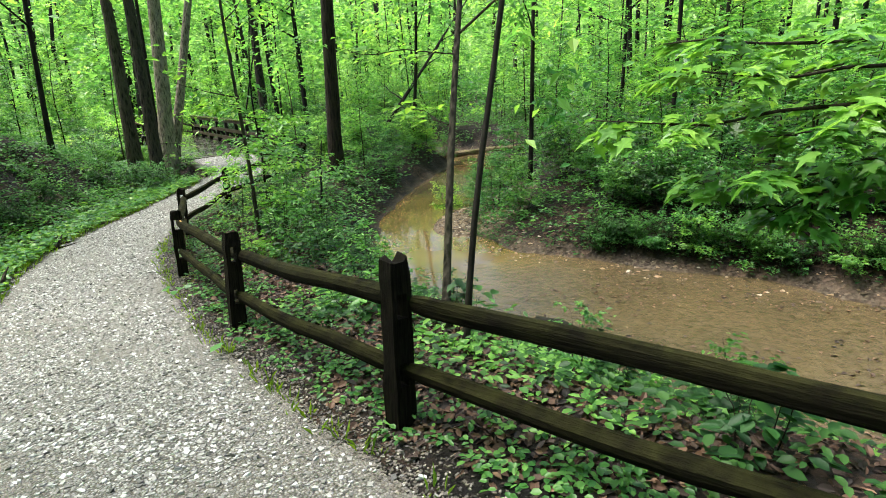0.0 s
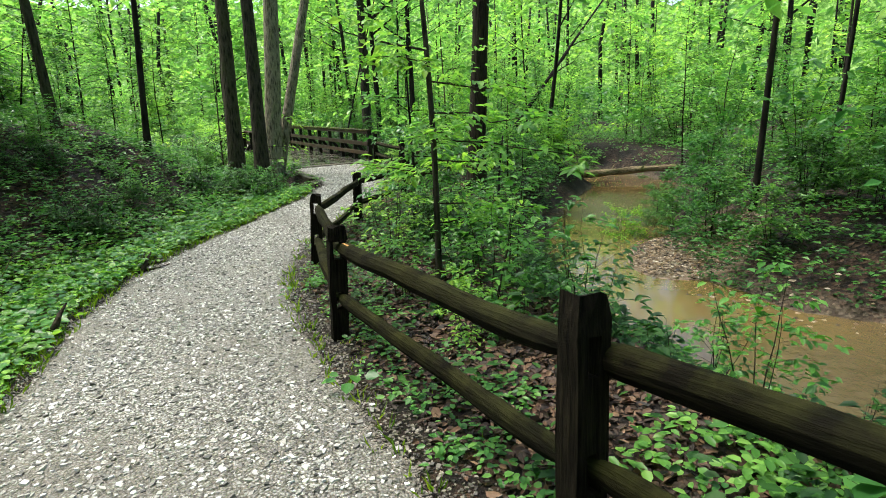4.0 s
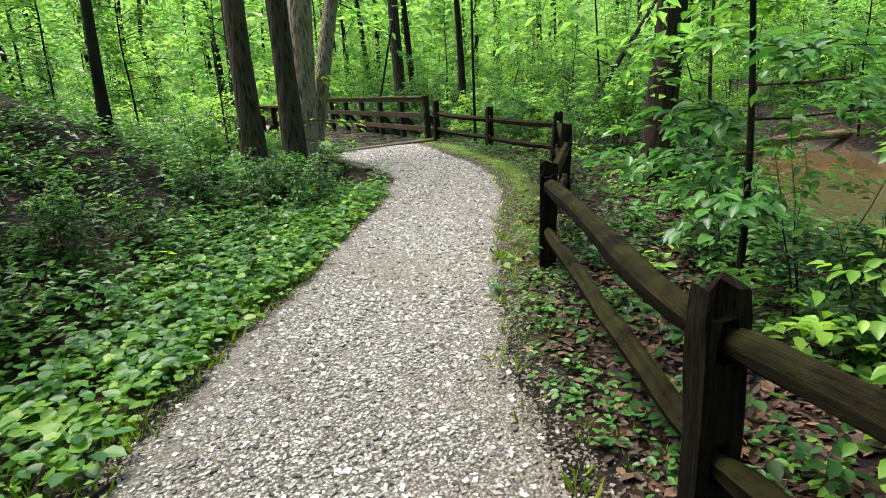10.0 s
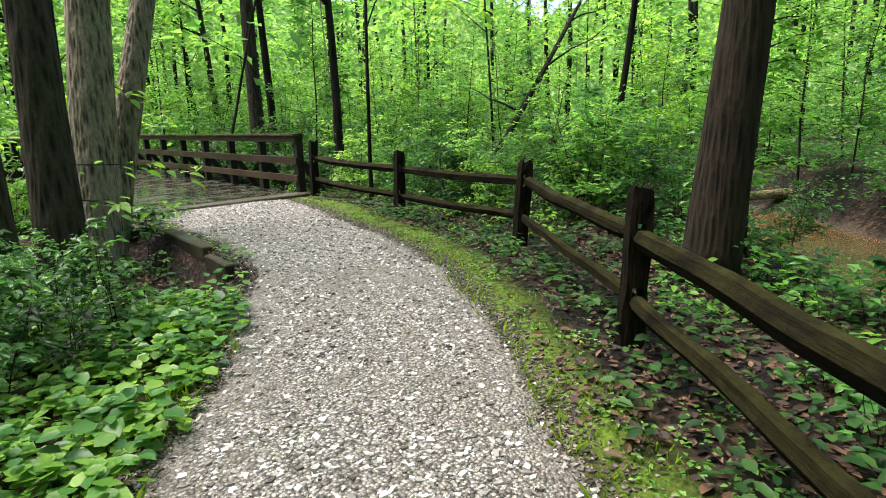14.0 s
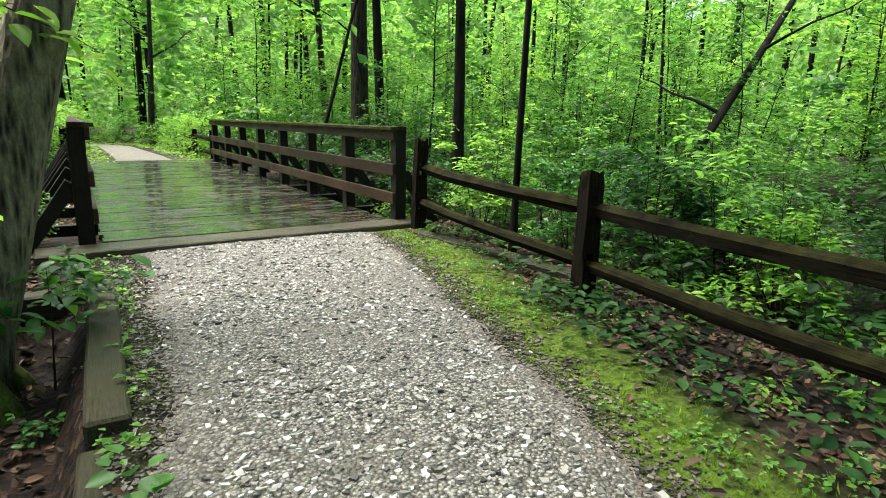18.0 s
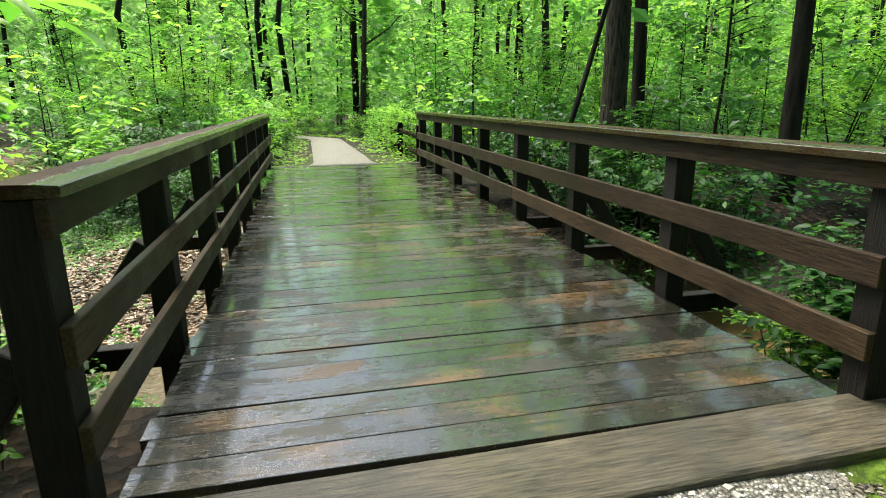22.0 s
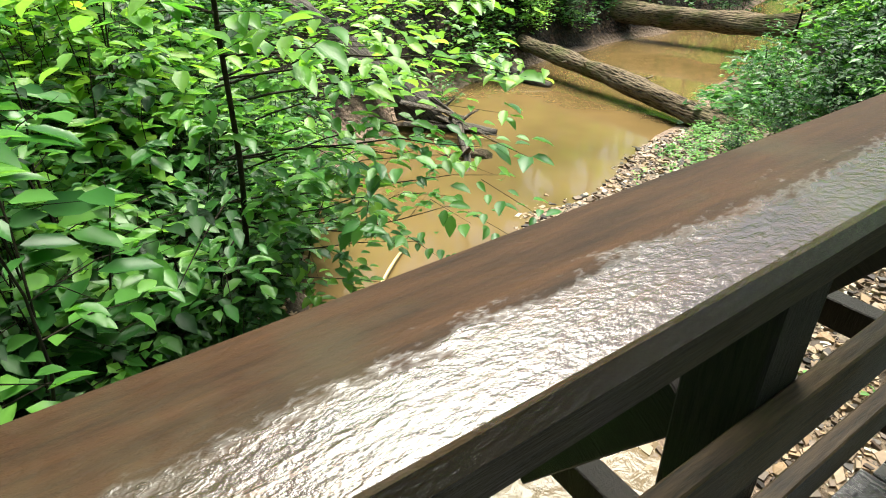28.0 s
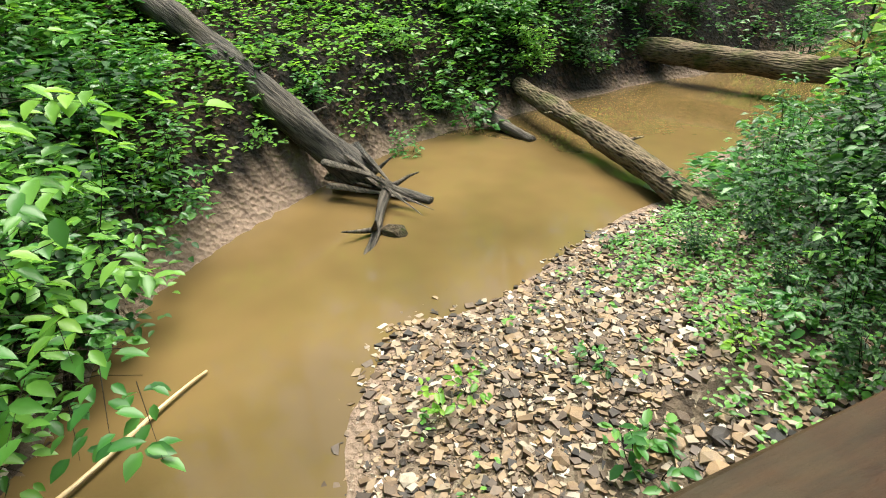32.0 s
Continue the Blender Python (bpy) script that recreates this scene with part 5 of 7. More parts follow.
low_branch(trunk_a, [((3.15, 18.75, 1.05), (4.12, 18.6, 0.93)), ((3.15, 18.7, 0.75), (3.9, 18.2, 0.62))], 7, 0.12, LEAF_YOUNG, True, 61, thick=0.006)
low_branch(trunk_b, [((3.85, 20.45, 1.95), (4.62, 20.5, 1.55))], 7, 0.14, LEAF_YOUNG, True, 62, thick=0.006)
seedling = tree("young_basswood", 4.18, 20.5, 0.016, 0.75, (0.05, -0.05), TWIG, 63, "knee-high basswood seedling behind the retaining timbers", crown=False)
low_branch(seedling, [((4.2, 20.48, 0.2), (4.66, 20.43, 0.34)), ((4.2, 20.48, 0.22), (4.42, 20.2, 0.34)), ((4.2, 20.48, 0.1), (3.95, 20.15, 0.2)), ((4.2, 20.48, 0.26), (4.3, 20.8, 0.36))], 4, 0.13, LEAF, True, 64, thick=0.004)

for x, y, h, sd in ((3.72, 8.46, 1.3, 71), (3.78, 8.37, 1.6, 72), (3.92, 8.06, 1.0, 73)):
    thin = tree("slender_seedling", x, y, 0.018, h, (0.08, 0.05), TWIG, sd, "thin bare-stemmed seedling beside the creek", crown=False)
    z = land_at(x, y)
    low_branch(thin, [((x + 0.05, y + 0.03, z + h * 0.8), (x + 0.45, y - 0.2, z + h * 0.85)), ((x + 0.06, y + 0.04, z + h * 0.95), (x - 0.3, y + 0.25, z + h))], 7, 0.08, LEAF, True, sd, thick=0.004)

# saplings beside the bridge
sap = tree("creek_sapling", 1.45, 25.5, 0.04, 2.6, (1.75, -0.15), TWIG, 30, "slender sapling leaning over the creek, hung with broad bright leaves", crown=False)
low_branch(sap, [((1.9, 25.46, 0.0), (2.66, 25.98, 0.34)), ((2.0, 25.45, 0.2), (2.54, 25.78, 0.46)), ((1.8, 25.47, -0.2), (2.1, 26.5, -0.3)), ((1.8, 25.47, -0.2), (1.3, 26.4, -0.35)), ((1.9, 25.46, 0.0), (1.2, 26.2, 0.2)), ((2.1, 25.44, 0.3), (2.9, 25.0, 0.3)), ((2.2, 25.43, 0.5), (2.35, 26.4, 0.45)),
                ((1.7, 25.48, -0.4), (2.2, 26.2, -0.5)), ((2.3, 25.42, 0.65), (2.52, 25.36, 0.83)), ((1.9, 25.46, 0.0), (2.6, 25.2, 0.05)), ((1.8, 25.47, -0.2), (1.2, 25.2, 0.0)), ((2.2, 25.43, 0.5), (2.75, 26.55, 0.55)), ((2.0, 25.45, 0.2), (2.5, 26.8, 0.15)), ((1.9, 25.46, 0.0), (2.3, 26.85, -0.15)), ((2.4, 25.41, 0.8), (2.3, 26.6, 0.8))], 20, 0.095, LEAF, True, 31, thick=0.006)
low_branch(sap, [((2.6, 25.4, 0.95), (2.7, 26.7, 0.87)), ((2.7, 25.4, 1.05), (3.2, 26.2, 0.98)), ((2.75, 25.39, 1.15), (3.45, 25.5, 1.2)), ((2.8, 25.38, 1.2), (3.5, 25.0, 1.35)), ((2.9, 25.37, 1.4), (3.3, 25.9, 1.5)), ((3.0, 25.36, 1.5), (3.6, 25.4, 1.68)), ((2.9, 25.37, 1.4), (2.5, 25.0, 1.5))], 13, 0.085, LEAF_YOUNG, True, 35, thick=0.005)
low_branch(sap, [((2.3, 25.42, 0.65), (2.1, 26.62, 0.74)), ((2.15, 25.43, 0.4), (2.1, 26.8, 0.5)), ((2.0, 25.45, 0.2), (2.25, 26.65, 0.28)), ((1.9, 25.46, 0.0), (2.4, 26.5, 0.08)), ((2.6, 25.4, 0.95), (2.0, 26.7, 1.05)), ((2.5, 25.4, 0.9), (1.8, 27.0, 0.92)), ((2.2, 25.43, 0.5), (1.6, 26.6, 0.6)), ((2.0, 25.45, 0.2), (1.7, 26.7, 0.2))], 16, 0.11, LEAF_VERGE, True, 36, thick=0.005)
shrub = tree("creek_shrub", 3.25, 24.9, 0.02, 0.8, (0.1, 0.3), TWIG, 38, "low bright shrub leaning out from the creek bank", crown=False)
low_branch(shrub, [((3.3, 25.0, -0.45), (3.2, 25.75, -0.3)), ((3.3, 25.0, -0.4), (3.55, 25.5, -0.28)), ((3.28, 24.98, -0.5), (2.95, 25.9, -0.38)), ((3.32, 25.02, -0.4), (3.7, 25.6, -0.4)), ((3.3, 25.0, -0.5), (2.75, 25.6, -0.35)), ((3.32, 25.05, -0.3), (3.3, 25.4, -0.1)), ((3.3, 25.0, -0.35), (2.9, 25.3, -0.15))], 20, 0.1, LEAF_VERGE, True, 39, thick=0.006)
bass = tree("young_basswood", 2.7, 23.4, 0.06, 5.0, (0.3, 0.2), BARK, 32, "young basswood leaning towards the bridge with large heart-shaped leaves", crown_leaves=120)
low_branch(bass, [((3.5, 23.4, 1.9), (4.4, 23.52, 1.74)), ((3.6, 23.4, 1.85), (4.2, 23.2, 1.72)), ((3.3, 23.4, 2.1), (4.1, 23.1, 2.0)), ((2.75, 23.4, 1.6), (3.5, 24.2, 1.45)), ((2.75, 23.4, 1.2), (3.3, 22.6, 1.2))], 7, 0.17, LEAF_YOUNG, True, 33, thick=0.007, root=[((2.75, 23.4, 1.7), (3.3, 23.4, 2.05))])

# ---- the wood round about ----
rnd = random.Random(77)
spots = [(10.95, 31.0), (12.0, 27.9), (12.0, 31.9)]
tries = 0
while len(spots) < 120 and tries < 9000:
    tries += 1
    a, r = rnd.uniform(0, 2 * math.pi), 6 + 46 * rnd.random() ** 0.9
    x, y = 5 + math.cos(a) * r, 18 + math.sin(a) * r * 1.15
    keep_off = 1.6 if y > 36 else 4.5
    if off_path(x, y) < keep_off or far_from_stream(x, y) < (4.0 if y > 21 else 1.5) or (20 < y < 35 and -3 < x < 11) or any((x - u) ** 2 + (y - w) ** 2 < 6 for u, w in spots):
        continue
    spots.append((x, y))
for n, (x, y) in enumerate(spots[3:]):
    d = rnd.choice((0.1, 0.12, 0.16, 0.2, 0.26, 0.36))
    if x > 7 and y < 14:
        d = min(d, 0.13)
    tree("forest_tree", x, y, d, rnd.uniform(10, 17), (rnd.uniform(-1.0, 1.0), rnd.uniform(-1.0, 1.0)), rnd.choice((BARK, BARK_DARK, BARK_DARK, BARK_PALE if n % 4 == 0 else BARK)), 900 + n, "forest tree with a bare trunk and a high crown", crown_leaves=110 if x < np.interp(y, LEFT_EDGE[:, 1], LEFT_EDGE[:, 0]) and y < 44 else (280 if 17 < y < 48 else 560))


def tall_here(x, y):
    """How tall a shrub may stand at a place beside the path (1 is full size, 0 none)."""
    s = far_from_stream(x, y)
    h = on_hill(x, y)
    p = off_path(x, y)
    if p < 0.95 or s < 0.3 or bend_bar(x, y) < 1.8:
        return 0
    if h > 0.4:
        return 0.38 if h < 1.5 else (0.6 if h < 3 else 0.95)
    right = x > np.interp(y, RIGHT_EDGE[:, 1], RIGHT_EDGE[:, 0])
    if y < 22.2 and right:
        _, side, _ = along(STREAM, np.array([x]), np.array([y]))
        if side[0] > 0:
            return 0.75 if s > 0.5 else 0.4
        if y < 3.2:
            return 0.22
        if y < 6.8:
            return 0.45
        if y < 14.5 and x < 2.3 + (y - 8) * 0.62:
            return 0.85 if y > 8.6 else 0.5
        if y < 14.5:
            return 0.36
        return 0.7
    if y < 22.2:
        return 0.25 if p < 2 else 0.6
    if y > 33.5:
        return 0.6 if p < 2 else 1.0
    if x > 7.8:
        return 0.7
    if x > 0.9 and y > 28:
        return 0.75 if (x - 2.6) ** 2 + (y - 33) ** 2 < 5 else (0.0 if y < 31 else 0.5)
    return 0.0


n = tries = 0
while n < 80 and tries < 9000:
    tries += 1
    x, y = rnd.uniform(-7, 16), rnd.uniform(-3, 41)
    k = tall_here(x, y)
    if k == 0 or (k < 0.4 and rnd.random() < 0.35):
        continue
    put(SHRUBS[rnd.randrange(6)], USED, x, y, rnd.uniform(0, 6.3), k * rnd.uniform(0.75, 1.15))
    n += 1
def bare_bank(x, y):
    """The washed slope about the split log, with little more than litter and seedlings on it."""
    return -4.6 < x < -1.3 and 27.0 < y < 31.3


# shrubs crowding the far bank and the slope above the pool
FAR_BANK = ((6.9, 5.0, 0.6), (7.3, 6.6, 0.7), (7.4, 3.8, 0.6), (7.9, 8.2, 0.8), (8.6, 2.6, 0.7), (9.2, 4.6, 1.0), (8.2, 9.3, 0.6), (9.6, 7.4, 1.1), (10.3, 10.2, 1.0), (10.4, 2.2, 1.1), (1.9, 32.6, 0.72), (2.5, 33.2, 0.8), (1.4, 33.4, 0.7), (2.6, 31.9, 0.6), (3.3, 31.4, 0.5), (3.4, 32.8, 0.7), (0.6, 34.4, 0.7), (-1.0, 25.4, 0.6), (-2.2, 26.2, 0.7), (0.3, 25.2, 0.5), (-3.0, 27.6, 0.7), (-3.6, 29.0, 0.7))
POOL_SIDE = ((1.0, 24.6, 0.55), (1.7, 24.1, 0.5), (2.2, 24.5, 0.42), (-1.6, 24.0, 0.8), (-4.4, 31.5, 0.8), (-4.2, 30.2, 0.6), (-4.9, 33.6, 0.9), (-5.3, 35.8, 0.9), (0.2, 23.5, 0.7), (-0.9, 22.7, 0.9), (2.0, 22.6, 0.6), (2.7, 24.4, 0.4), (3.05, 24.75, 0.62), (2.5, 24.85, 0.7), (1.9, 24.95, 0.7), (1.3, 25.05, 0.7), (0.6, 25.3, 0.65), (-0.2, 25.9, 0.55), (2.8, 24.5, 0.6), (3.3, 24.4, 0.5), (1.6, 24.6, 0.7), (0.9, 24.9, 0.7))
BANK_TOP = ((-0.9, 26.0, 0.5), (2.2, 25.15, 0.5), (1.5, 25.4, 0.45), (-1.6, 26.6, 0.5), (-2.4, 27.2, 0.5), (-3.2, 28.4, 0.5), (-3.7, 30.0, 0.45), (-2.6, 28.1, 0.35), (-3.5, 30.9, 0.4), (-4.0, 32.3, 0.5), (-4.8, 27.0, 1.0), (-6.1, 29.0, 1.0), (-6.0, 25.3, 1.0), (-4.0, 24.0, 1.0), (-3.0, 22.0, 1.0), (-1.0, 20.5, 0.9), (0.5, 20.6, 0.7), (-3.4, 38.5, 1.0), (-0.6, 37.6, 0.9), (1.0, 36.5, 0.9), (2.4, 36.0, 0.9))
for x, y, k in FAR_BANK + POOL_SIDE + BANK_TOP:
    if bare_bank(x, y):
        continue
    if y < 14:
        x, y = x + 1.3, y + (1.6 if y > 6 else 0.3)
    if y > 20 and x < 2 and k < 0.85:
        put(HILL_LOW[rnd.choice((0, 1, 2, 3))], USED, x, y, rnd.uniform(0, 6.3), 0.5 + k * 0.8)
    else:
        put(SHRUBS[rnd.choice((0, 2, 3, 1))], USED, x, y, rnd.uniform(0, 6.3), k)
# dark bushes hanging over the far bank of the creek
for n in range(74):
    w = 1.2 + 3.1 * (n % 37) / 36
    i = int(w)
    p, q = STREAM[i], STREAM[i + 1]
    c = p + (q - p) * (w - i)
    d = Vector((q[0] - p[0], q[1] - p[1])).normalized()
    off = c[2] + (0.5 if n < 37 else 1.25) + rnd.uniform(-0.12, 0.2)
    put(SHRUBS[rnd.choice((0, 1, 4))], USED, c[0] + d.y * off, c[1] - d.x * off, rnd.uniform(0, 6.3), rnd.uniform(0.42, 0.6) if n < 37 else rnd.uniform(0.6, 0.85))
for x, y, k in ((9.0, 11.6, 0.7), (10.4, 12.0, 0.7), (11.6, 12.9, 0.7), (10.3, 10.3, 0.8), (10.6, 8.8, 0.8), (10.3, 7.6, 0.8), (9.6, 6.9, 0.7)):
    put(SHRUBS[rnd.choice((0, 3, 2))], USED, x, y, rnd.uniform(0, 6.3), k)
# undergrowth about the feet of the big trunks
for x, y, k in ((2.3, 17.0, 0.5), (2.75, 17.45, 0.45), (1.8, 16.6, 0.55), (1.2, 16.3, 0.5), (2.4, 17.7, 0.7), (1.4, 17.2, 0.7), (0.4, 15.2, 0.5), (-0.2, 14.6, 0.5)):
    put(SHRUBS[rnd.choice((1, 4, 0))], USED, x, y, rnd.uniform(0, 6.3), k)
for n, (x, y, k) in enumerate(((2.6, 16.5, 0.65), (3.0, 16.95, 0.6), (3.2, 17.4, 0.5), (2.2, 16.2, 0.6), (2.0, 16.9, 0.8))):
    put(BROAD[(1, 0)[n % 2]], USED, x, y, n * 1.7, k)
# dark scrub over the slope on the hill side of the path
n = 0
while n < 46:
    x, y = rnd.uniform(-7.5, 1.5), rnd.uniform(1.0, 17.0)
    h = on_hill(x, y)
    if 0.2 < h < 4.5 and off_path(x, y) > 1.2:
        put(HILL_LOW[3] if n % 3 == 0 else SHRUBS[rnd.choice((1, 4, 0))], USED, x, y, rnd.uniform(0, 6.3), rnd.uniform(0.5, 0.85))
        n += 1
# behind the fence before the bridge, and along the far path
for n in range(44):
    x, y = rnd.uniform(8.3, 13.0), rnd.uniform(13.5, 24.0)
    if far_from_stream(x, y) > 0.2:
        put(HILLSIDE[rnd.choice((0, 1, 2, 1))] if n % 3 else SHRUBS[rnd.choice((0, 1, 2, 5))], USED, x, y, rnd.uniform(0, 6.3), rnd.uniform(0.5, 0.95) * (0.7 if y > 18.5 and x > 9 else 1.0))
for n in range(26):
    y = 34.4 + n * 1.05
    for side in (-1, 1):
        put(HILLSIDE[rnd.choice((0, 2, 1, 1))], USED, float(far_line(y)) + side * rnd.uniform(1.6, 2.8), y, rnd.uniform(0, 6.3), rnd.uniform(0.5, 0.9))
# broad-leaved mass on the bank beside the railing
WATERSIDE = ((0.9, 26.0, 1.1), (0.5, 26.15, 1.15), (0.1, 26.3, 1.1), (-0.4, 26.5, 1.0), (-0.9, 26.85, 0.9), (-1.4, 27.3, 0.8), (2.35, 25.05, 0.9), (1.95, 25.3, 0.9), (1.55, 25.5, 0.95), (1.15, 25.7, 1.0), (0.75, 25.85, 1.0), (0.35, 26.0, 1.0), (-0.1, 26.15, 0.9), (1.3, 25.45, 1.1), (0.9, 25.6, 1.1), (0.5, 25.75, 1.1), (1.75, 25.2, 1.1), (3.15, 24.85, 0.85), (2.75, 25.0, 0.9), (2.3, 25.15, 0.8), (1.85, 25.2, 0.85), (1.4, 25.3, 0.8), (0.9, 25.45, 0.8), (0.4, 25.7, 0.8), (-0.2, 26.1, 0.7), (3.5, 24.5, 0.8))
BANK_MASS = ((3.0, 24.4, 1.0), (2.5, 24.6, 1.05), (2.0, 24.7, 1.0), (1.5, 24.8, 1.0), (1.0, 24.95, 1.0), (0.4, 25.2, 1.0), (-0.3, 25.5, 1.0), (3.75, 24.0, 0.7), (3.3, 23.9, 0.9), (2.6, 24.1, 1.1), (1.8, 24.2, 1.1), (0.9, 24.3, 1.1), (0.0, 24.8, 1.1), (-0.9, 25.8, 0.9), (-0.9, 26.4, 0.55), (-1.6, 27.1, 0.55), (-2.6, 28.7, 0.6), (2.2, 31.9, 0.9), (2.8, 31.5, 0.85), (3.3, 31.0, 0.8), (1.7, 32.4, 0.9), (2.9, 32.4, 1.0), (3.6, 30.6, 0.55), (-3.0, 29.4, 0.6), (-3.6, 30.8, 0.7))


# low plants take the darker leaf, its colour standing in for shade
for n, (x, y, k) in enumerate(WATERSIDE + BANK_MASS):
    low = n < len(WATERSIDE)
    if bare_bank(x, y):
        continue
    put(BROAD[1 if (low and (y < 25.8 or n % 2)) or n % 2 else (0, 2)[n % 4 // 2]], USED, x, y, n * 1.9, k * (0.85 if low else 1.0))
# leafy growth behind the fence, over the dark litter
for n, (x, y, k) in enumerate(((2.3, 5.6, 0.7), (2.9, 6.3, 0.75), (2.4, 6.9, 0.75), (3.2, 7.4, 0.8), (2.0, 7.8, 0.6), (2.6, 4.6, 0.55), (2.1, 3.9, 0.45), (3.3, 8.6, 0.8), (2.7, 9.6, 0.8), (3.6, 9.9, 0.85), (3.3, 5.4, 0.6), (1.9, 6.4, 0.4), (2.9, 3.2, 0.45), (2.4, 1.2, 0.4), (3.1, 0.4, 0.4), (2.5, 0.2, 0.35), (4.4, 11.6, 0.7), (4.0, 10.8, 0.8))):
    put(BROAD[(1, 0, 2)[n % 3]], USED, x, y, n * 2.3, k)
for n, (x, y, k) in enumerate(((2.2, 31.7, 0.6), (3.0, 31.1, 0.65), (2.6, 32.6, 0.8), (3.5, 30.5, 0.45), (3.4, 32.2, 0.8), (1.8, 33.0, 0.7), (-3.9, 33.6, 0.6), (-4.4, 35.2, 0.7), (-3.6, 32.4, 0.45), (-4.6, 36.6, 0.8), (-0.6, 36.8, 0.6), (0.6, 35.6, 0.7))):
    put(HILLSIDE[1 if n < 6 else (1, 1, 0)[n % 3]], USED, x, y, n * 1.1, k)
for n, (x, y, k) in enumerate(((2.0, 31.0, 0.6), (2.5, 30.9, 0.7), (3.0, 30.5, 0.6), (3.2, 30.05, 0.45), (2.7, 30.35, 0.4), (1.5, 31.5, 0.6), (2.2, 31.5, 0.8), (1.0, 32.2, 0.6), (0.7, 32.8, 0.7), (3.45, 29.8, 0.4), (1.7, 30.6, 0.35), (2.9, 31.2, 0.8))):
    put(BROAD[(1, 1, 0)[n % 3]], USED, x, y, n * 1.3, k)
# bright shrubs over the hillside beyond the creek
n = 0
while n < 95:
    x, y = rnd.uniform(-13, 1.0), rnd.uniform(22, 44)
    h = on_hill(x, y)
    if h > 0.5 and far_from_stream(x, y) > 0.9 and not bare_bank(x, y):
        if h < 2.4:
            put(HILL_LOW[rnd.choice((0, 1, 2, 0))], USED, x, y, rnd.uniform(0, 6.3), rnd.uniform(0.75, 1.15))
        else:
            put(HILLSIDE[rnd.choice((0, 0, 1, 2))], USED, x, y, rnd.uniform(0, 6.3), rnd.uniform(0.7, 1.0))
        n += 1
for n, (x, y, k) in enumerate(((-3.2, 30.6, 0.9), (-3.5, 30.2, 0.7), (-2.9, 31.0, 0.8), (-3.8, 31.2, 1.0), (-2.4, 29.7, 0.5), (-1.9, 27.9, 0.45), (-2.6, 28.6, 0.5))):
    put(HILL_LOW[(0, 1)[n % 2]], USED, x, y, n * 1.7, k)
for n, (x, y, k) in enumerate(((4.0, 23.2, 0.4), (3.9, 23.9, 0.45), (3.85, 24.4, 0.5), (3.95, 24.75, 0.42), (3.7, 22.8, 0.45), (3.5, 24.75, 0.6))):
    put(BROAD[(2, 0)[n % 2]], USED, x, y, n * 1.4, k)
for n, (x, y, k) in enumerate(((3.25, 25.05, 1.0), (3.55, 25.0, 0.9), (2.9, 25.1, 1.0), (3.4, 25.25, 0.8), (2.15, 24.5, 1.2), (2.45, 24.35, 1.2))):
    put(HILL_LOW[(1, 0)[n % 2]], USED, x, y, n * 2.2, k)
# dark growth beside the bridge, over the creek
for n, (x, y, k) in enumerate(((8.7, 26.7, 0.9), (9.4, 26.9, 1.0), (10.0, 26.6, 1.0), (8.8, 27.5, 0.9), (8.5, 28.2, 0.8), (9.6, 28.0, 1.0), (10.6, 27.2, 1.1), (8.5, 29.3, 0.8), (9.2, 30.4, 0.9), (8.5, 31.6, 0.8), (8.4, 24.1, 0.5), (9.3, 23.9, 0.8), (10.2, 23.6, 1.0))):
    put(HILLSIDE[1] if n % 3 else SHRUBS[1], USED, x, y, n * 2.1, k)
# low bushes on the near bank under the railing
for x, y, k in ((3.6, 23.7, 0.55), (3.1, 24.0, 0.5), (3.75, 24.15, 0.42), (2.5, 23.8, 0.55), (3.3, 23.3, 0.6), (8.3, 23.7, 0.6), (9.0, 23.3, 0.7), (9.7, 24.0, 0.6), (3.55, 22.5, 0.5), (3.1, 22.9, 0.6)):
    put(SHRUBS[rnd.choice((3, 0))], USED, x, y, rnd.uniform(0, 6.3), k)

n = tries = 0
while n < 190 and tries < 9000:
    tries += 1
    x, y = rnd.uniform(-14, 24), rnd.uniform(-4, 48)
    k = tall_here(x, y)
    if k < 0.6 or off_path(x, y) < 2.2 or (0 < y < 13 and 1 < x < 6.5) or (8 < x < 15 and 17.5 < y < 24.5):
        continue
    put(SAPLINGS[rnd.randrange(4)], USED, x, y, rnd.uniform(0, 6.3), rnd.uniform(0.7, 1.15), rnd.uniform(-0.08, 0.08))
    n += 1
n = tries = 0
while n < 230 and tries < 9000:
    tries += 1
    a, r = rnd.uniform(0, 2 * math.pi), 6 + 34 * rnd.random() ** 0.75
    x, y = 6 + math.cos(a) * r, 18 + math.sin(a) * r * 1.1
    p = off_path(x, y)
    if p < (2.6 if y > 36 else 5.0) or far_from_stream(x, y) < 2.2:
        continue
    if (-8 < y < 22 and 2 < x < 9 and far_from_stream(x, y) < 3) or (11 < x < 16 and 18 < y < 25):
        continue
    put(FOREST[rnd.randrange(4)], USED, x, y, rnd.uniform(0, 6.3), rnd.uniform(0.55, 0.95))
    n += 1

# far woods: what nobody could count
rng = np.random.default_rng(12)


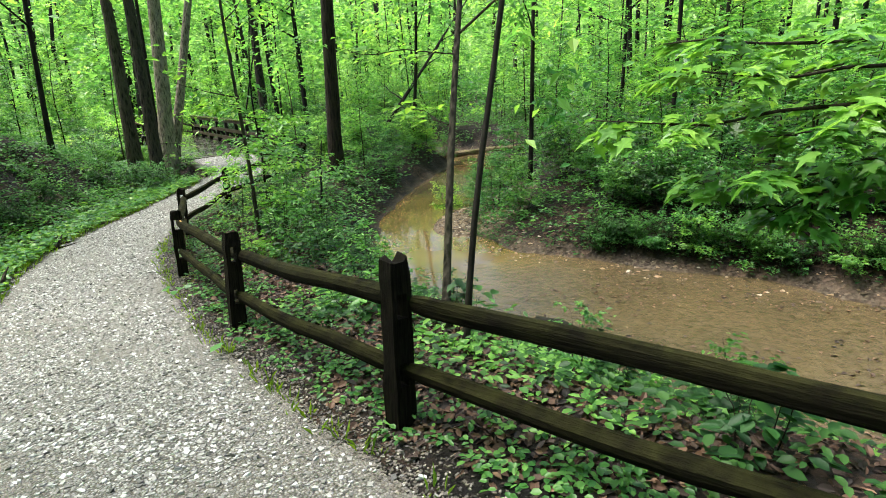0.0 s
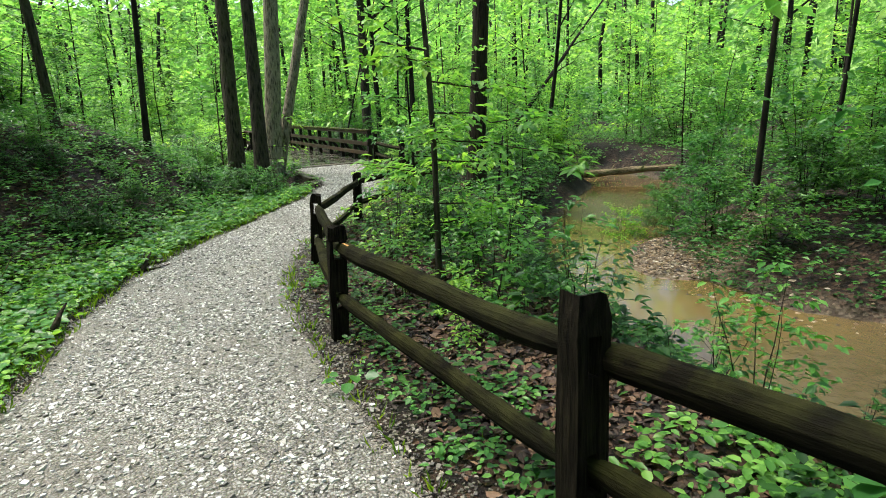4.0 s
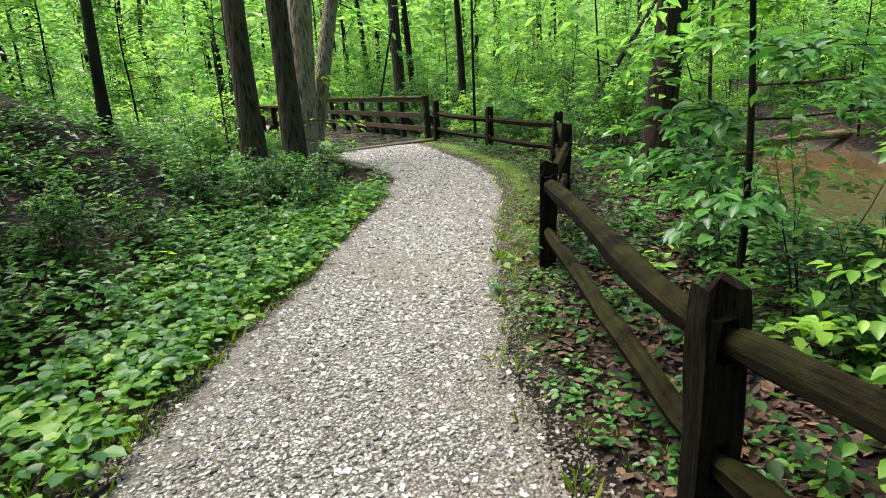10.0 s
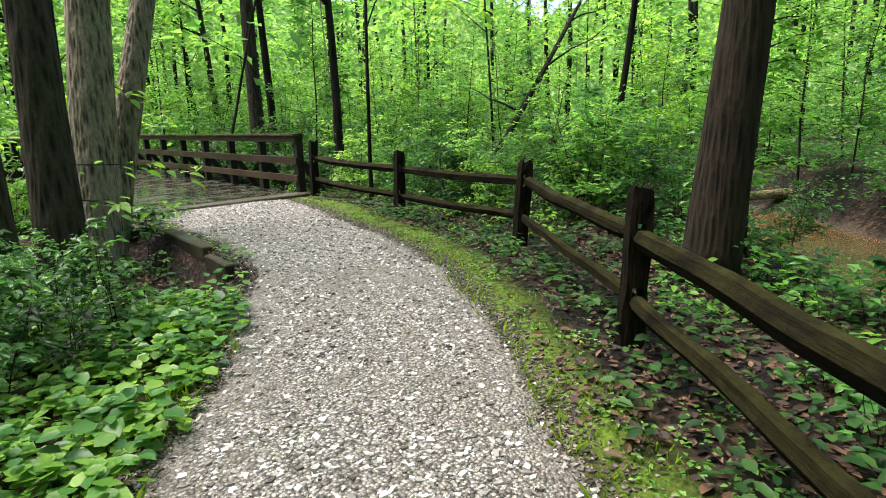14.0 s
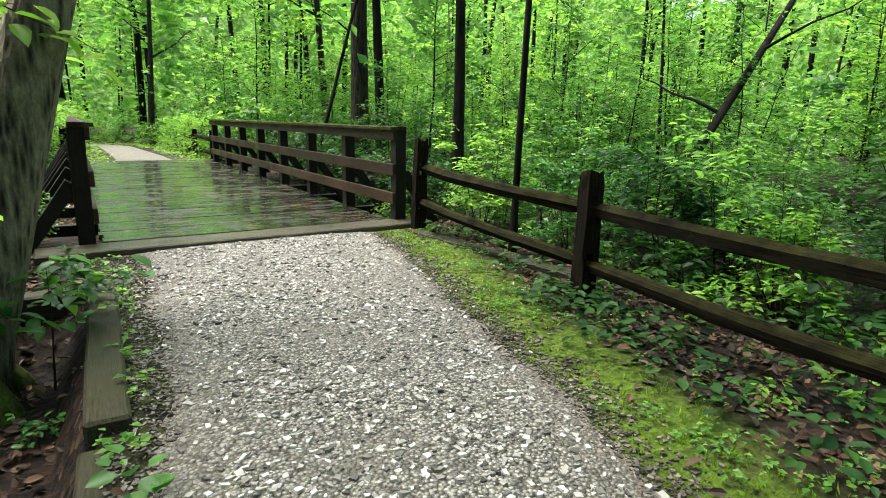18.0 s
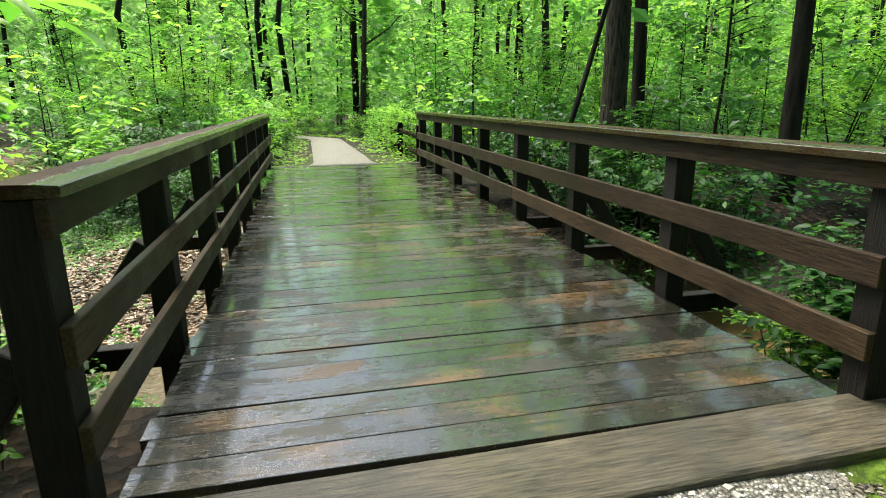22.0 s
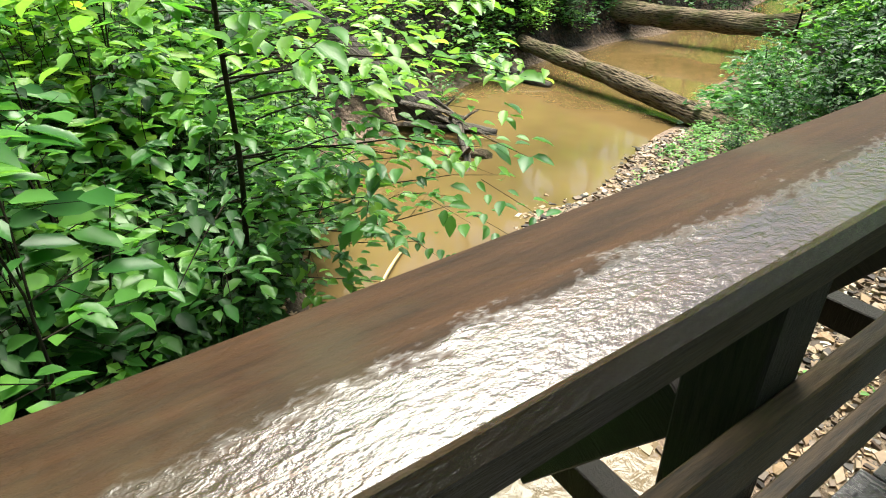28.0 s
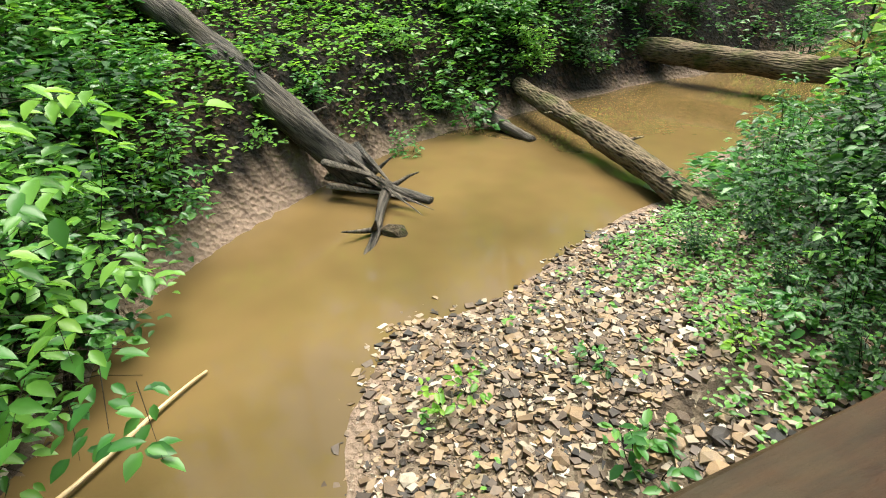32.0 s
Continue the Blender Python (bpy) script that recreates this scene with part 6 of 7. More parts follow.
def leaf_cloud(name, label, m, r0, r1, z1, size, mat, seed, gap):
    """Leaves of the wood at a distance, in clumps and level layers with gaps between."""
    g = np.random.default_rng(seed)
    each = 26
    c = m // each
    a, r = g.uniform(0, 2 * math.pi, c), np.sqrt(g.uniform(r0 * r0, r1 * r1, c))
    wide = size * 3.2 * g.uniform(0.6, 1.4, (c, 1))
    zz = np.clip(g.random((c, 1)) ** 1.1 * z1 + g.normal(0, 0.16, (c, each)) * wide, 0.05, None).ravel()
    x = ((6 + r * np.cos(a))[:, None] + g.normal(0, 0.5, (c, each)) * wide).ravel()
    y = ((18 + r * np.sin(a) * 1.08)[:, None] + g.normal(0, 0.5, (c, each)) * wide).ravel()
    ok = wave(x, y, 0.55, seed) + 0.7 * np.sin(zz * 1.7 + x * 0.6 + 0.8 * np.sin(y)) > gap
    hollow = in_path(x, y) > np.where(y > 62, -9, np.where(y > 33, 1.0 + 0.15 * zz, 4.5))
    ok &= hollow & (creek_gap_of(x, y) > 1.5 - 0.25 * zz) & ~((x < 1.5) & (x > -12) & (y > 2) & (y < 42) & (zz > 2.2))
    pos = np.stack([x, y, zz + land(x, y) + 0.3], -1)[ok]
    way = g.normal(0, 1, pos.shape) * (1, 1, 0.35)
    up = g.normal(0, 0.45, pos.shape) + (0, 0, 1)
    ln = size * g.uniform(0.6, 1.3, len(pos))
    v, f = leaf_arrays(pos, way, up, ln, ln * 0.62)
    return tagged(new(name, nmesh(name, v, f, mat)), label, "woods", kind="stuff")


def right_of(x, y):
    return x > np.interp(y, RIGHT_EDGE[:, 1], RIGHT_EDGE[:, 0])


def creek_gap_of(x, y):
    d, s, w = along(STREAM, x, y)
    return d - np.interp(w, np.arange(len(STREAM)), STREAM[:, 2])


leaf_cloud("far_woods", "bright green leaves of the woods far off", 70000, 34, 62, 18, 0.8, LEAF_HIGH, 2, -1.1)
leaf_cloud("mid_woods", "leafy boughs among the trees of the wood", 60000, 15, 36, 9, 0.24, LEAF_HIGH, 3, -0.1)
leaf_cloud("near_woods", "dark leafy boughs low in the wood", 45000, 11, 34, 3.2, 0.2, LEAF, 4, -0.1)
leaf_cloud("low_woods", "leafy undergrowth deep in the wood", 60000, 9, 44, 2.4, 0.22, LEAF, 6, -0.5)
leaf_cloud("young_woods", "sunlit young leaves deep in the wood", 16000, 20, 40, 8, 0.3, LEAF_YOUNG, 5, 0.2)


def canopy(m, size, seed):
    """A roof of leaves added above the view to shade the ground: thin above the creek and the middle of the path, thick
    along the fence, over the bank and the start of the walk.
    """
    g = np.random.default_rng(seed)
    each = 22
    c = m // each
    cx_, cy_ = g.uniform(-9, 14, (c, 1)), g.uniform(-9, 60, (c, 1))
    z = g.uniform(7.5, 10.5, (c, 1))
    x = (cx_ + g.normal(0, 0.8, (c, each))).ravel()
    y = (cy_ + g.normal(0, 0.8, (c, each))).ravel()
    z = (z + g.normal(0, 0.2, (c, each))).ravel()
    over = in_path(x, y)
    right = np.where(right_of(x, y), smooth(0.3, 1.5, over) * np.where(y < 13, smooth(3.2, 2.0, over), 1) * smooth(0.6, -0.4, -creek_gap_of(x, y)) * smooth(3.0, 6.0, y) * smooth(23, 19, y), 0)
    left = np.where(right_of(x, y), 0, smooth(2.4, 3.6, over) * smooth(2, 6, y))
    left *= smooth(21, 17, y)
    start = smooth(8.0, 5.5, y) * smooth(0.2, -1.2, x)
    # set back along the sun's slant, so its shade falls behind the fence
    behind = x + 2.2 - np.interp(y - 3.1, RIGHT_EDGE[:, 1], RIGHT_EDGE[:, 0])
    fence = smooth(0.3, 0.7, behind) * smooth(3.0, 2.4, behind) * smooth(7.5, 8.5, y) * smooth(13.5, 12.0, y)
    beyond = np.maximum(0.8 * smooth(8.6, 9.6, x) * smooth(21, 24, y), 0.6 * smooth(38, 42, y) * smooth(7.0, 8.5, x))
    ok = g.random(len(x)) < np.clip(np.maximum(np.maximum(np.maximum(right, left), fence), np.maximum(start, beyond)), 0, 1)
    pos = np.stack([x, y, z], -1)[ok]
    ln = size * g.uniform(0.6, 1.3, len(pos))
    v, f = leaf_arrays(pos, g.normal(0, 1, pos.shape) * (1, 1, 0.35), g.normal(0, 0.35, pos.shape) + (0, 0, 1), ln, ln * 0.65)
    return tagged(new("canopy_leaves", nmesh("canopy_leaves", v, f, LEAF_HIGH)), "leaf canopy added overhead, above the view, to shade the woods", "woods", kind="stuff")


canopy(44000, 0.42, 8)
ring = np.linspace(0, 2 * math.pi, 97)
tops = 22 + 3.5 * np.sin(ring * 7) + 2.5 * np.sin(ring * 17 + 1) + 1.5 * np.sin(ring * 31)
low = np.stack([6 + 88 * np.cos(ring), 20 + 92 * np.sin(ring), np.full(97, -3.0)], -1)
high = np.stack([6 + 90 * np.cos(ring), 20 + 94 * np.sin(ring), tops], -1)
i = np.arange(96)
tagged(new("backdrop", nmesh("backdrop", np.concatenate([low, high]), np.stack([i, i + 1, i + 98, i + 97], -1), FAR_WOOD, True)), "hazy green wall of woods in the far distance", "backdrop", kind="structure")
wood = []
for n in range(150):
    t, q = rng.uniform(0, 2 * math.pi), rng.uniform(38, 62)
    x, y = 6 + q * math.cos(t), 18 + q * math.sin(t)
    z = land_at(x, y)
    wood.append(tube([(x, y, z - 0.3), (x + rng.normal(0, 0.3), y, z + 7), (x + rng.normal(0, 0.8), y, z + 15)], [0.22, 0.17, 0.1], 6))
v, f = joined(wood)
tagged(new("far_trunks", nmesh("far_trunks", v, f, BARK_DARK, True)), "dark trunks of the woods far off", "woods", kind="stuff")


# ---- ground cover, litter, gravel and stones ----
rng = np.random.default_rng(44)


def scatter(n, x0, x1, y0, y1, chance):
    """Random points of a rectangle, kept by chance(x, y)."""
    x, y = rng.uniform(x0, x1, n), rng.uniform(y0, y1, n)
    ok = rng.random(n) < chance(x, y)
    return x[ok], y[ok]


def creek_gap(x, y):
    d, s, w = along(STREAM, x, y)
    return d - np.interp(w, np.arange(len(STREAM)), STREAM[:, 2])


def hill_in(x, y):
    d, s, _ = along(HILL, x, y)
    return d * -s


def cover(name, label, x, y, size, height, mat, round_=0.8, clump=6, fine=True, kind="stuff", category="ground cover"):
    """Low herbs: at each point a rosette of leaves on short stalks."""
    n = len(x)
    k = clump
    a = rng.uniform(0, 2 * math.pi, (n, k))
    h = height * rng.uniform(0.35, 1.0, (n, 1)) * rng.uniform(0.6, 1.1, (n, k))
    out = size * rng.uniform(0.2, 1.3, (n, k))
    px_, py_ = x[:, None] + np.cos(a) * out, y[:, None] + np.sin(a) * out
    pz_ = land(x, y)[:, None] + h
    pos = np.stack([px_, py_, pz_], -1).reshape(-1, 3)
    way = np.stack([np.cos(a), np.sin(a), rng.uniform(-0.25, 0.3, (n, k))], -1).reshape(-1, 3)
    up = np.array([0, 0, 1.0]) + rng.normal(0, 0.22, pos.shape)
    ln = size * rng.uniform(0.55, 1.15, (n, k)).ravel()
    v, f = leaf_arrays(pos, way, up, ln, ln * round_ * rng.uniform(0.8, 1.1, len(ln)), fine=fine)
    return tagged(new(name, nmesh(name, v, f, mat, bool(fine))), label, category, kind=kind)


def washed(x, y):
    return (x > -4.6) & (x < -1.3) & (y > 27.0) & (y < 31.3)


def in_pit(x, y):
    """The bare hollow between the big trunk and the retaining timbers."""
    return smooth(2.7, 3.1, x) * smooth(17.0, 17.6, y) * smooth(22.3, 21.8, y) * (x < 4.42)


# left verge: a carpet of broad leaves
x, y = scatter(24000, -4.5, 4.6, -5, 18.5, lambda x, y: np.where(right_of(x, y), 0, smooth(-0.04, 0.12, in_path(x, y)) * smooth(1.9, 0.6, in_path(x, y)) * (0.95 + 0.3 * wave(x, y, 2.3, 3)) * (1 - in_pit(x, y))))
half = rng.random(len(x)) < 0.68
cover("verge_herbs", "carpet of round-leaved herbs along the path", x[half], y[half], 0.085, 0.15, LEAF_VERGE, 0.95, 6, fine="mid")
cover("verge_undergrowth", "taller dark herbs along the path", x[~half], y[~half], 0.095, 0.22, LEAF, 0.8, 6, fine="mid")
x, y = scatter(15000, -4.5, 5.0, -5, 22.2, lambda x, y: np.where(right_of(x, y), 0, smooth(0.0, 0.1, in_path(x, y)) * smooth(1.5, 0.3, in_path(x, y)) * (1 - in_pit(x, y))))
cover("verge_clover", "small bright herbs at the edge of the path", x, y, 0.055, 0.1, LEAF_YOUNG, 0.9, 6, fine=False)
# weeds at the feet of the fence
x, y = scatter(26000, 0.6, 8, -3, 22, lambda x, y: np.where(right_of(x, y), smooth(0.02, 0.2, in_path(x, y)) * smooth(0.75, 0.25, in_path(x, y)) * smooth(14, 9, y) * (0.75 + 0.5 * wave(x, y, 3.1, 9)), 0))
cover("fence_weeds", "small weeds between path and fence", x, y, 0.05, 0.09, LEAF, 0.7, 6, fine="mid")
x, y = scatter(5000, 3.5, 8.2, 13, 22.3, lambda x, y: np.where(right_of(x, y), smooth(0.0, 0.2, in_path(x, y)) * smooth(1.0, 0.5, in_path(x, y)) * (0.35 + 0.6 * wave(x, y, 2.7, 5)), 0))
cover("moss_weeds", "small weeds scattered over the mossy strip", x, y, 0.035, 0.05, LEAF_VERGE, 0.7, 6, fine=False)
# slope on the left
x, y = scatter(34000, -9, 3.5, -5, 23, lambda x, y: np.where(right_of(x, y), 0, smooth(0.6, 1.6, in_path(x, y)) * smooth(9, 5, in_path(x, y)) * (0.6 + 0.5 * wave(x, y, 1.6, 7))))
cover("slope_herbs", "dark green herbs and seedlings on the shaded bank", x, y, 0.1, 0.3, LEAF, 0.6, 6, fine=False)
# between fence and creek
x, y = scatter(13000, 1, 9.5, -4, 22, lambda x, y: np.where(right_of(x, y), smooth(0.15, 0.5, in_path(x, y)) * smooth(0.1, 0.4, creek_gap(x, y)) * (0.2 + 0.4 * np.clip(wave(x, y, 1.9, 4) + 0.2, 0, 1) + 0.3 * smooth(2, 6, y) - 0.2 * smooth(11, 14, y)) * (1 - 0.8 * smooth(3.6, 4.8, y) * smooth(11, 9, y) * smooth(1.7, 0.9, in_path(x, y))), 0))
cover("bank_foot_herbs", "bright herbs on the creek bank at the start of the walk", *scatter(3400, 1.2, 5.5, -3, 4.6, lambda x, y: np.where(right_of(x, y), smooth(0.3, 0.8, in_path(x, y)) * smooth(0.35, 0.8, creek_gap(x, y)) * (0.35 + 0.6 * wave(x, y, 1.7, 6)), 0)), 0.07, 0.12, LEAF_VERGE, 0.65, 6, fine="mid")
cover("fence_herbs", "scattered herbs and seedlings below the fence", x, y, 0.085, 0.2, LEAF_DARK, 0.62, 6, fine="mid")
# far bank and wood floor
x, y = scatter(17000, 4, 26, -6, 40, lambda x, y: np.where(creek_gap(x, y) > 0.35, smooth(1.2, 2.5, in_path(x, y)) * 0.75, 0))
cover("wood_floor_herbs", "low green growth on the forest floor", x, y, 0.13, 0.45, LEAF, 0.6, 6, fine=False)
x, y = scatter(22000, -14, 4, 19, 44, lambda x, y: np.where((creek_gap(x, y) > 0.3) & ((x < 3.9) | (y > 34)), np.where(hill_in(x, y) > 0.1, 0.75, np.where(y > 31.3, 0.6, 0)) * np.where(washed(x, y), 0.12, 1), 0))
cover("hill_herbs", "green growth over the hillside", x, y, 0.14, 0.4, LEAF, 0.62, 6, fine=False)
x, y = scatter(8000, -5, 3.8, 22.6, 34, lambda x, y: np.where((creek_gap(x, y) > 0.25) & (hill_in(x, y) > -0.6) & (x < 3.9), 0.9 * np.where(washed(x, y), 0.15, 1), 0))
cover("bank_herbs", "dense green growth on the creek bank", x, y, 0.11, 0.38, LEAF, 0.6, 6, fine="mid")
x, y = scatter(4000, -4.5, -0.6, 25.8, 31.5, lambda x, y: np.where((creek_gap(x, y) > 0.2) & (hill_in(x, y) > -0.3), np.where(washed(x, y), 0.32, 0.5), 0))
cover("bank_seedlings", "bright young herbs on the slope above the pool", x, y, 0.09, 0.22, LEAF_YOUNG, 0.7, 6, fine="mid")
# herbs on the gravel bar
x, y = scatter(9000, 0.2, 4.6, 27.5, 33.5, lambda x, y: np.where(creek_gap(x, y) > 0.6, smooth(-0.35, 0.6, y - 29.65 - 0.4 * np.clip(2.4 - x, 0, 2) + 0.3 * wave(x, y, 2.2, 4)) * 0.6 + 0.02, 0))
cover("bar_herbs", "small bright weeds growing through the gravel", x, y, 0.045, 0.11, LEAF_VERGE, 0.7, 6, fine="mid")
x, y = scatter(2200, 2.5, 9.5, 33.2, 60, lambda x, y: smooth(0.0, 0.2, in_path(x, y)) * smooth(2.5, 0.6, in_path(x, y)))
cover("far_verge", "bright verge plants beyond the bridge", x, y, 0.09, 0.16, LEAF_YOUNG, 0.6, 6, fine=False)

# grass along the edges of the path
x, y = scatter(40000, -2.2, 8.2, -5, 22.4, lambda x, y: np.where(right_of(x, y), smooth(-0.12, 0.1, in_path(x, y)) * smooth(0.5, 0.2, in_path(x, y)) * smooth(4, 10, y) * (0.75 + 0.5 * wave(x, y, 2.9, 8)), smooth(-0.12, 0.0, in_path(x, y)) * smooth(0.5, 0.12, in_path(x, y)) * smooth(17.5, 15.5, y)))
n = len(x)
k = 4
a = rng.uniform(0, 2 * math.pi, (n, k))
pos = np.stack([x[:, None] + 0.02 * np.cos(a), y[:, None] + 0.02 * np.sin(a), land(x, y)[:, None] + 0 * a - 0.004], -1).reshape(-1, 3)
way = np.stack([np.cos(a) * 0.55, np.sin(a) * 0.55, rng.uniform(0.6, 1.2, (n, k))], -1).reshape(-1, 3)
ln = (rng.uniform(0.02, 0.08, (n, k)) * np.where(right_of(x, y), 0.7, 1.5)[:, None]).ravel()
v, f = leaf_arrays(pos, way, rng.normal(0, 1, pos.shape), ln, np.full(len(ln), 0.006) + ln * 0.03)
tagged(new("edge_grass", nmesh("edge_grass", v, f, LEAF_GRASS)), "short bright grass along the path edge", "grass", kind="stuff")

# dead leaves
x, y = scatter(150000, -2, 9.0, -3, 23, lambda x, y: np.where(right_of(x, y), smooth(0.03, 0.25, in_path(x, y)) * smooth(0.0, 0.5, creek_gap(x, y)) * smooth(3.4, 1.4, in_path(x, y)) * (1 - 0.93 * smooth(13.5, 16, y) * smooth(0.62, 0.35, in_path(x, y))) * (0.75 + 0.5 * wave(x, y, 1.4, 2)), np.where((x > 3) & (y > 17.2), 0.9, 0.10) * smooth(0.2, 0.6, in_path(x, y))))
x2, y2 = scatter(9000, -6, 2, 23, 33, lambda x, y: np.where((creek_gap(x, y) > 0.2) & (hill_in(x, y) > -0.3), np.where(washed(x, y), 0.9, 0.3), 0))
x3, y3 = scatter(26000, 1.0, 4.6, 0, 12.5, lambda x, y: np.where(right_of(x, y), smooth(0.1, 0.35, in_path(x, y)) * smooth(0.1, 0.6, creek_gap(x, y)), 0))
x, y = np.concatenate([x, x2, x3]), np.concatenate([y, y2, y3])
pos = np.stack([x, y, land(x, y) + rng.uniform(0.004, 0.025, len(x))], -1)
a = rng.uniform(0, 2 * math.pi, len(x))
way = np.stack([np.cos(a), np.sin(a), rng.normal(0, 0.25, len(x))], -1)
ln = rng.uniform(0.035, 0.085, len(x))
v, f = leaf_arrays(pos, way, np.array([0, 0, 1.0]) + rng.normal(0, 0.5, pos.shape), ln, ln * rng.uniform(0.4, 0.75, len(x)), fine="mid")
tagged(new("leaf_litter", nmesh("leaf_litter", v, f, DEAD_LEAF)), "brown fallen leaves on the ground", "leaf litter", kind="stuff")


# leaves and twigs caught in the riffle
x, y = scatter(1500, 5.0, 9.4, -1.5, 5.0, lambda x, y: np.where(creek_gap(x, y) < -0.1, 0.5 + 0.6 * wave(x, y, 1.3, 5), 0))
pos = np.stack([x, y, water_z(y) + 0.008], -1)
a = rng.uniform(0, 2 * math.pi, len(x))
ln = rng.uniform(0.03, 0.09, len(x))
v, f = leaf_arrays(pos, np.stack([np.cos(a), np.sin(a), rng.normal(0, 0.1, len(x))], -1), np.array([0, 0, 1.0]) + rng.normal(0, 0.25, pos.shape), ln, ln * 0.6, fold=0.4)
tagged(new("creek_debris", nmesh("creek_debris", v, f, DEAD_LEAF)), "drowned leaves and debris in the shallow riffle", "leaf litter", kind="stuff")


def pebbles(name, label, x, y, z, size, mat, seed, flat=0.55, category="gravel"):
    """Angular chips: each a squashed, jittered octahedron-like lump of eight faces, joined."""
    g = np.random.default_rng(seed)
    n = len(x)
    base = np.array([(1, 0, 0), (0, 1, 0), (-1, 0, 0), (0, -1, 0), (0, 0, 1), (0, 0, -1)], float)
    v = base[None] * (1 + g.uniform(-0.35, 0.35, (n, 6, 1)))
    v[:, :, 2] *= flat
    v += g.normal(0, 0.16, v.shape) * (1, 1, flat)
    t = g.uniform(0, 2 * math.pi, n)
    c, s = np.cos(t)[:, None], np.sin(t)[:, None]
    sx = size[:, None] * g.uniform(0.7, 1.4, (n, 1))
    vx, vy = v[:, :, 0] * sx, v[:, :, 1] * size[:, None]
    out = np.stack([x[:, None] + vx * c - vy * s, y[:, None] + vx * s + vy * c, z[:, None] + v[:, :, 2] * size[:, None] + 0.25 * size[:, None] * flat], -1).reshape(-1, 3)
    tri = np.array([(0, 1, 4), (1, 2, 4), (2, 3, 4), (3, 0, 4), (1, 0, 5), (2, 1, 5), (3, 2, 5), (0, 3, 5)])
    f = (np.arange(n)[:, None, None] * 6 + tri[None]).reshape(-1, 3)
    return tagged(new(name, nmesh(name, out, f, mat)), label, category, kind="stuff")


def chips(name, label, x, y, z, size, mat, seed, category="gravel"):
    """Crushed stone: flat angular slabs with a four-cornered top and broken sides, each tilted its own way, joined."""
    g = np.random.default_rng(seed)
    n = len(x)
    t = (np.arange(4) * math.pi / 2)[None] + g.uniform(-0.42, 0.42, (n, 4)) + g.uniform(0, 6.3, (n, 1))
    r = size[:, None] * g.uniform(0.65, 1.25, (n, 4))
    long = g.uniform(0.55, 0.95, (n, 1))
    turn = g.uniform(0, 6.3, n)[:, None]
    px_, py_ = r * np.cos(t), r * np.sin(t) * long
    px_, py_ = px_ * np.cos(turn) - py_ * np.sin(turn), px_ * np.sin(turn) + py_ * np.cos(turn)
    tilt = g.normal(0, 0.2, (2, n, 1))
    hi = size[:, None] * g.uniform(0.25, 0.5, (n, 1)) + tilt[0] * px_ + tilt[1] * py_
    top = np.stack([x[:, None] + px_, y[:, None] + py_, z[:, None] + hi], -1)
    low = np.stack([x[:, None] + px_ * 1.12, y[:, None] + py_ * 1.12, z[:, None] - size[:, None] * 0.4 + 0 * px_], -1)
    v = np.concatenate([top, low], 1).reshape(-1, 3)
    tri = np.array([(0, 1, 2), (0, 2, 3)] + [q for k in range(4) for q in ((k, k + 4, (k + 1) % 4), ((k + 1) % 4, k + 4, (k + 1) % 4 + 4))])
    f = (np.arange(n)[:, None, None] * 8 + tri[None]).reshape(-1, 3)
    return tagged(new(name, nmesh(name, v, f, mat)), label, category, kind="stuff")


x, y = scatter(150000, -1.8, 7.6, -1.2, 22.38, lambda x, y: (in_path(x, y) < 0.05) * (0.8 + 0.3 * wave(x, y, 2.0, 6)) * (1 - 0.97 * smooth(-0.3, 0.08, in_path(x, y))))
l = np.interp(y, LEFT_EDGE[:, 1], LEFT_EDGE[:, 0])
r = np.interp(y, RIGHT_EDGE[:, 1], RIGHT_EDGE[:, 0])
u = np.clip((x - l) / (r - l), 0, 1)
z = land(x, y) + 0.03 * (1 - (2 * np.abs(u - 0.5)) ** 4) + np.where(in_path(x, y) > -0.02, 0.003, -0.004)
chips("limestone_chips", "loose pale limestone chips on the path", x, y, z, 0.008 + 0.014 * rng.random(len(x)) ** 1.4, CHIP, 3)

# trodden grit where the path thins out into soil
y = rng.uniform(-1.2, 22.3, 46000)
side = rng.random(len(y)) < 0.5
off = rng.normal(-0.02, 0.13, len(y)) + 0.05 * wave(y, y * 0, 3.3, 2)
x = np.where(side, np.interp(y, LEFT_EDGE[:, 1], LEFT_EDGE[:, 0]) - off, np.interp(y, RIGHT_EDGE[:, 1], RIGHT_EDGE[:, 0]) + off)
chips("edge_grit", "brown-stained limestone grit along the path edge", x, y, land(x, y) + 0.003, 0.006 + 0.01 * rng.random(len(x)) ** 1.4, GRIT, 23)

# creek stones
x, y = scatter(62000, 0.6, 5.2, 25.5, 32.0, lambda x, y: np.where((x > 0.6) & (y < 33), smooth(33.2, 30.2, y + 0.4 * (x - 2)) * smooth(0.12, 0.6, creek_gap(x, y) + 0.25 * wave(x, y, 2.1, 3) + np.where(y < 27.0, 0.4, 0)), 0))
chips("bar_gravel", "tan and grey creek gravel", x, y, land(x, y), 0.008 + 0.04 * rng.random(len(x)) ** 3.4, STONE, 5)
x, y = scatter(14000, 6.2, 11.2, 7.6, 12.0, lambda x, y: smooth(1.15, 0.7, bend_bar(x, y)))
chips("bend_gravel", "pale gravel bar at the bend of the creek", x, y, land(x, y), 0.012 + 0.03 * rng.random(len(x)) ** 2.4, STONE, 15)
x, y = scatter(7000, 3, 9.5, -3, 14, lambda x, y: np.where((creek_gap(x, y) > -0.5) & (along(STREAM, x, y)[1] > 0), smooth(1.4, 0.3, creek_gap(x, y)), 0.0) * 0.9)
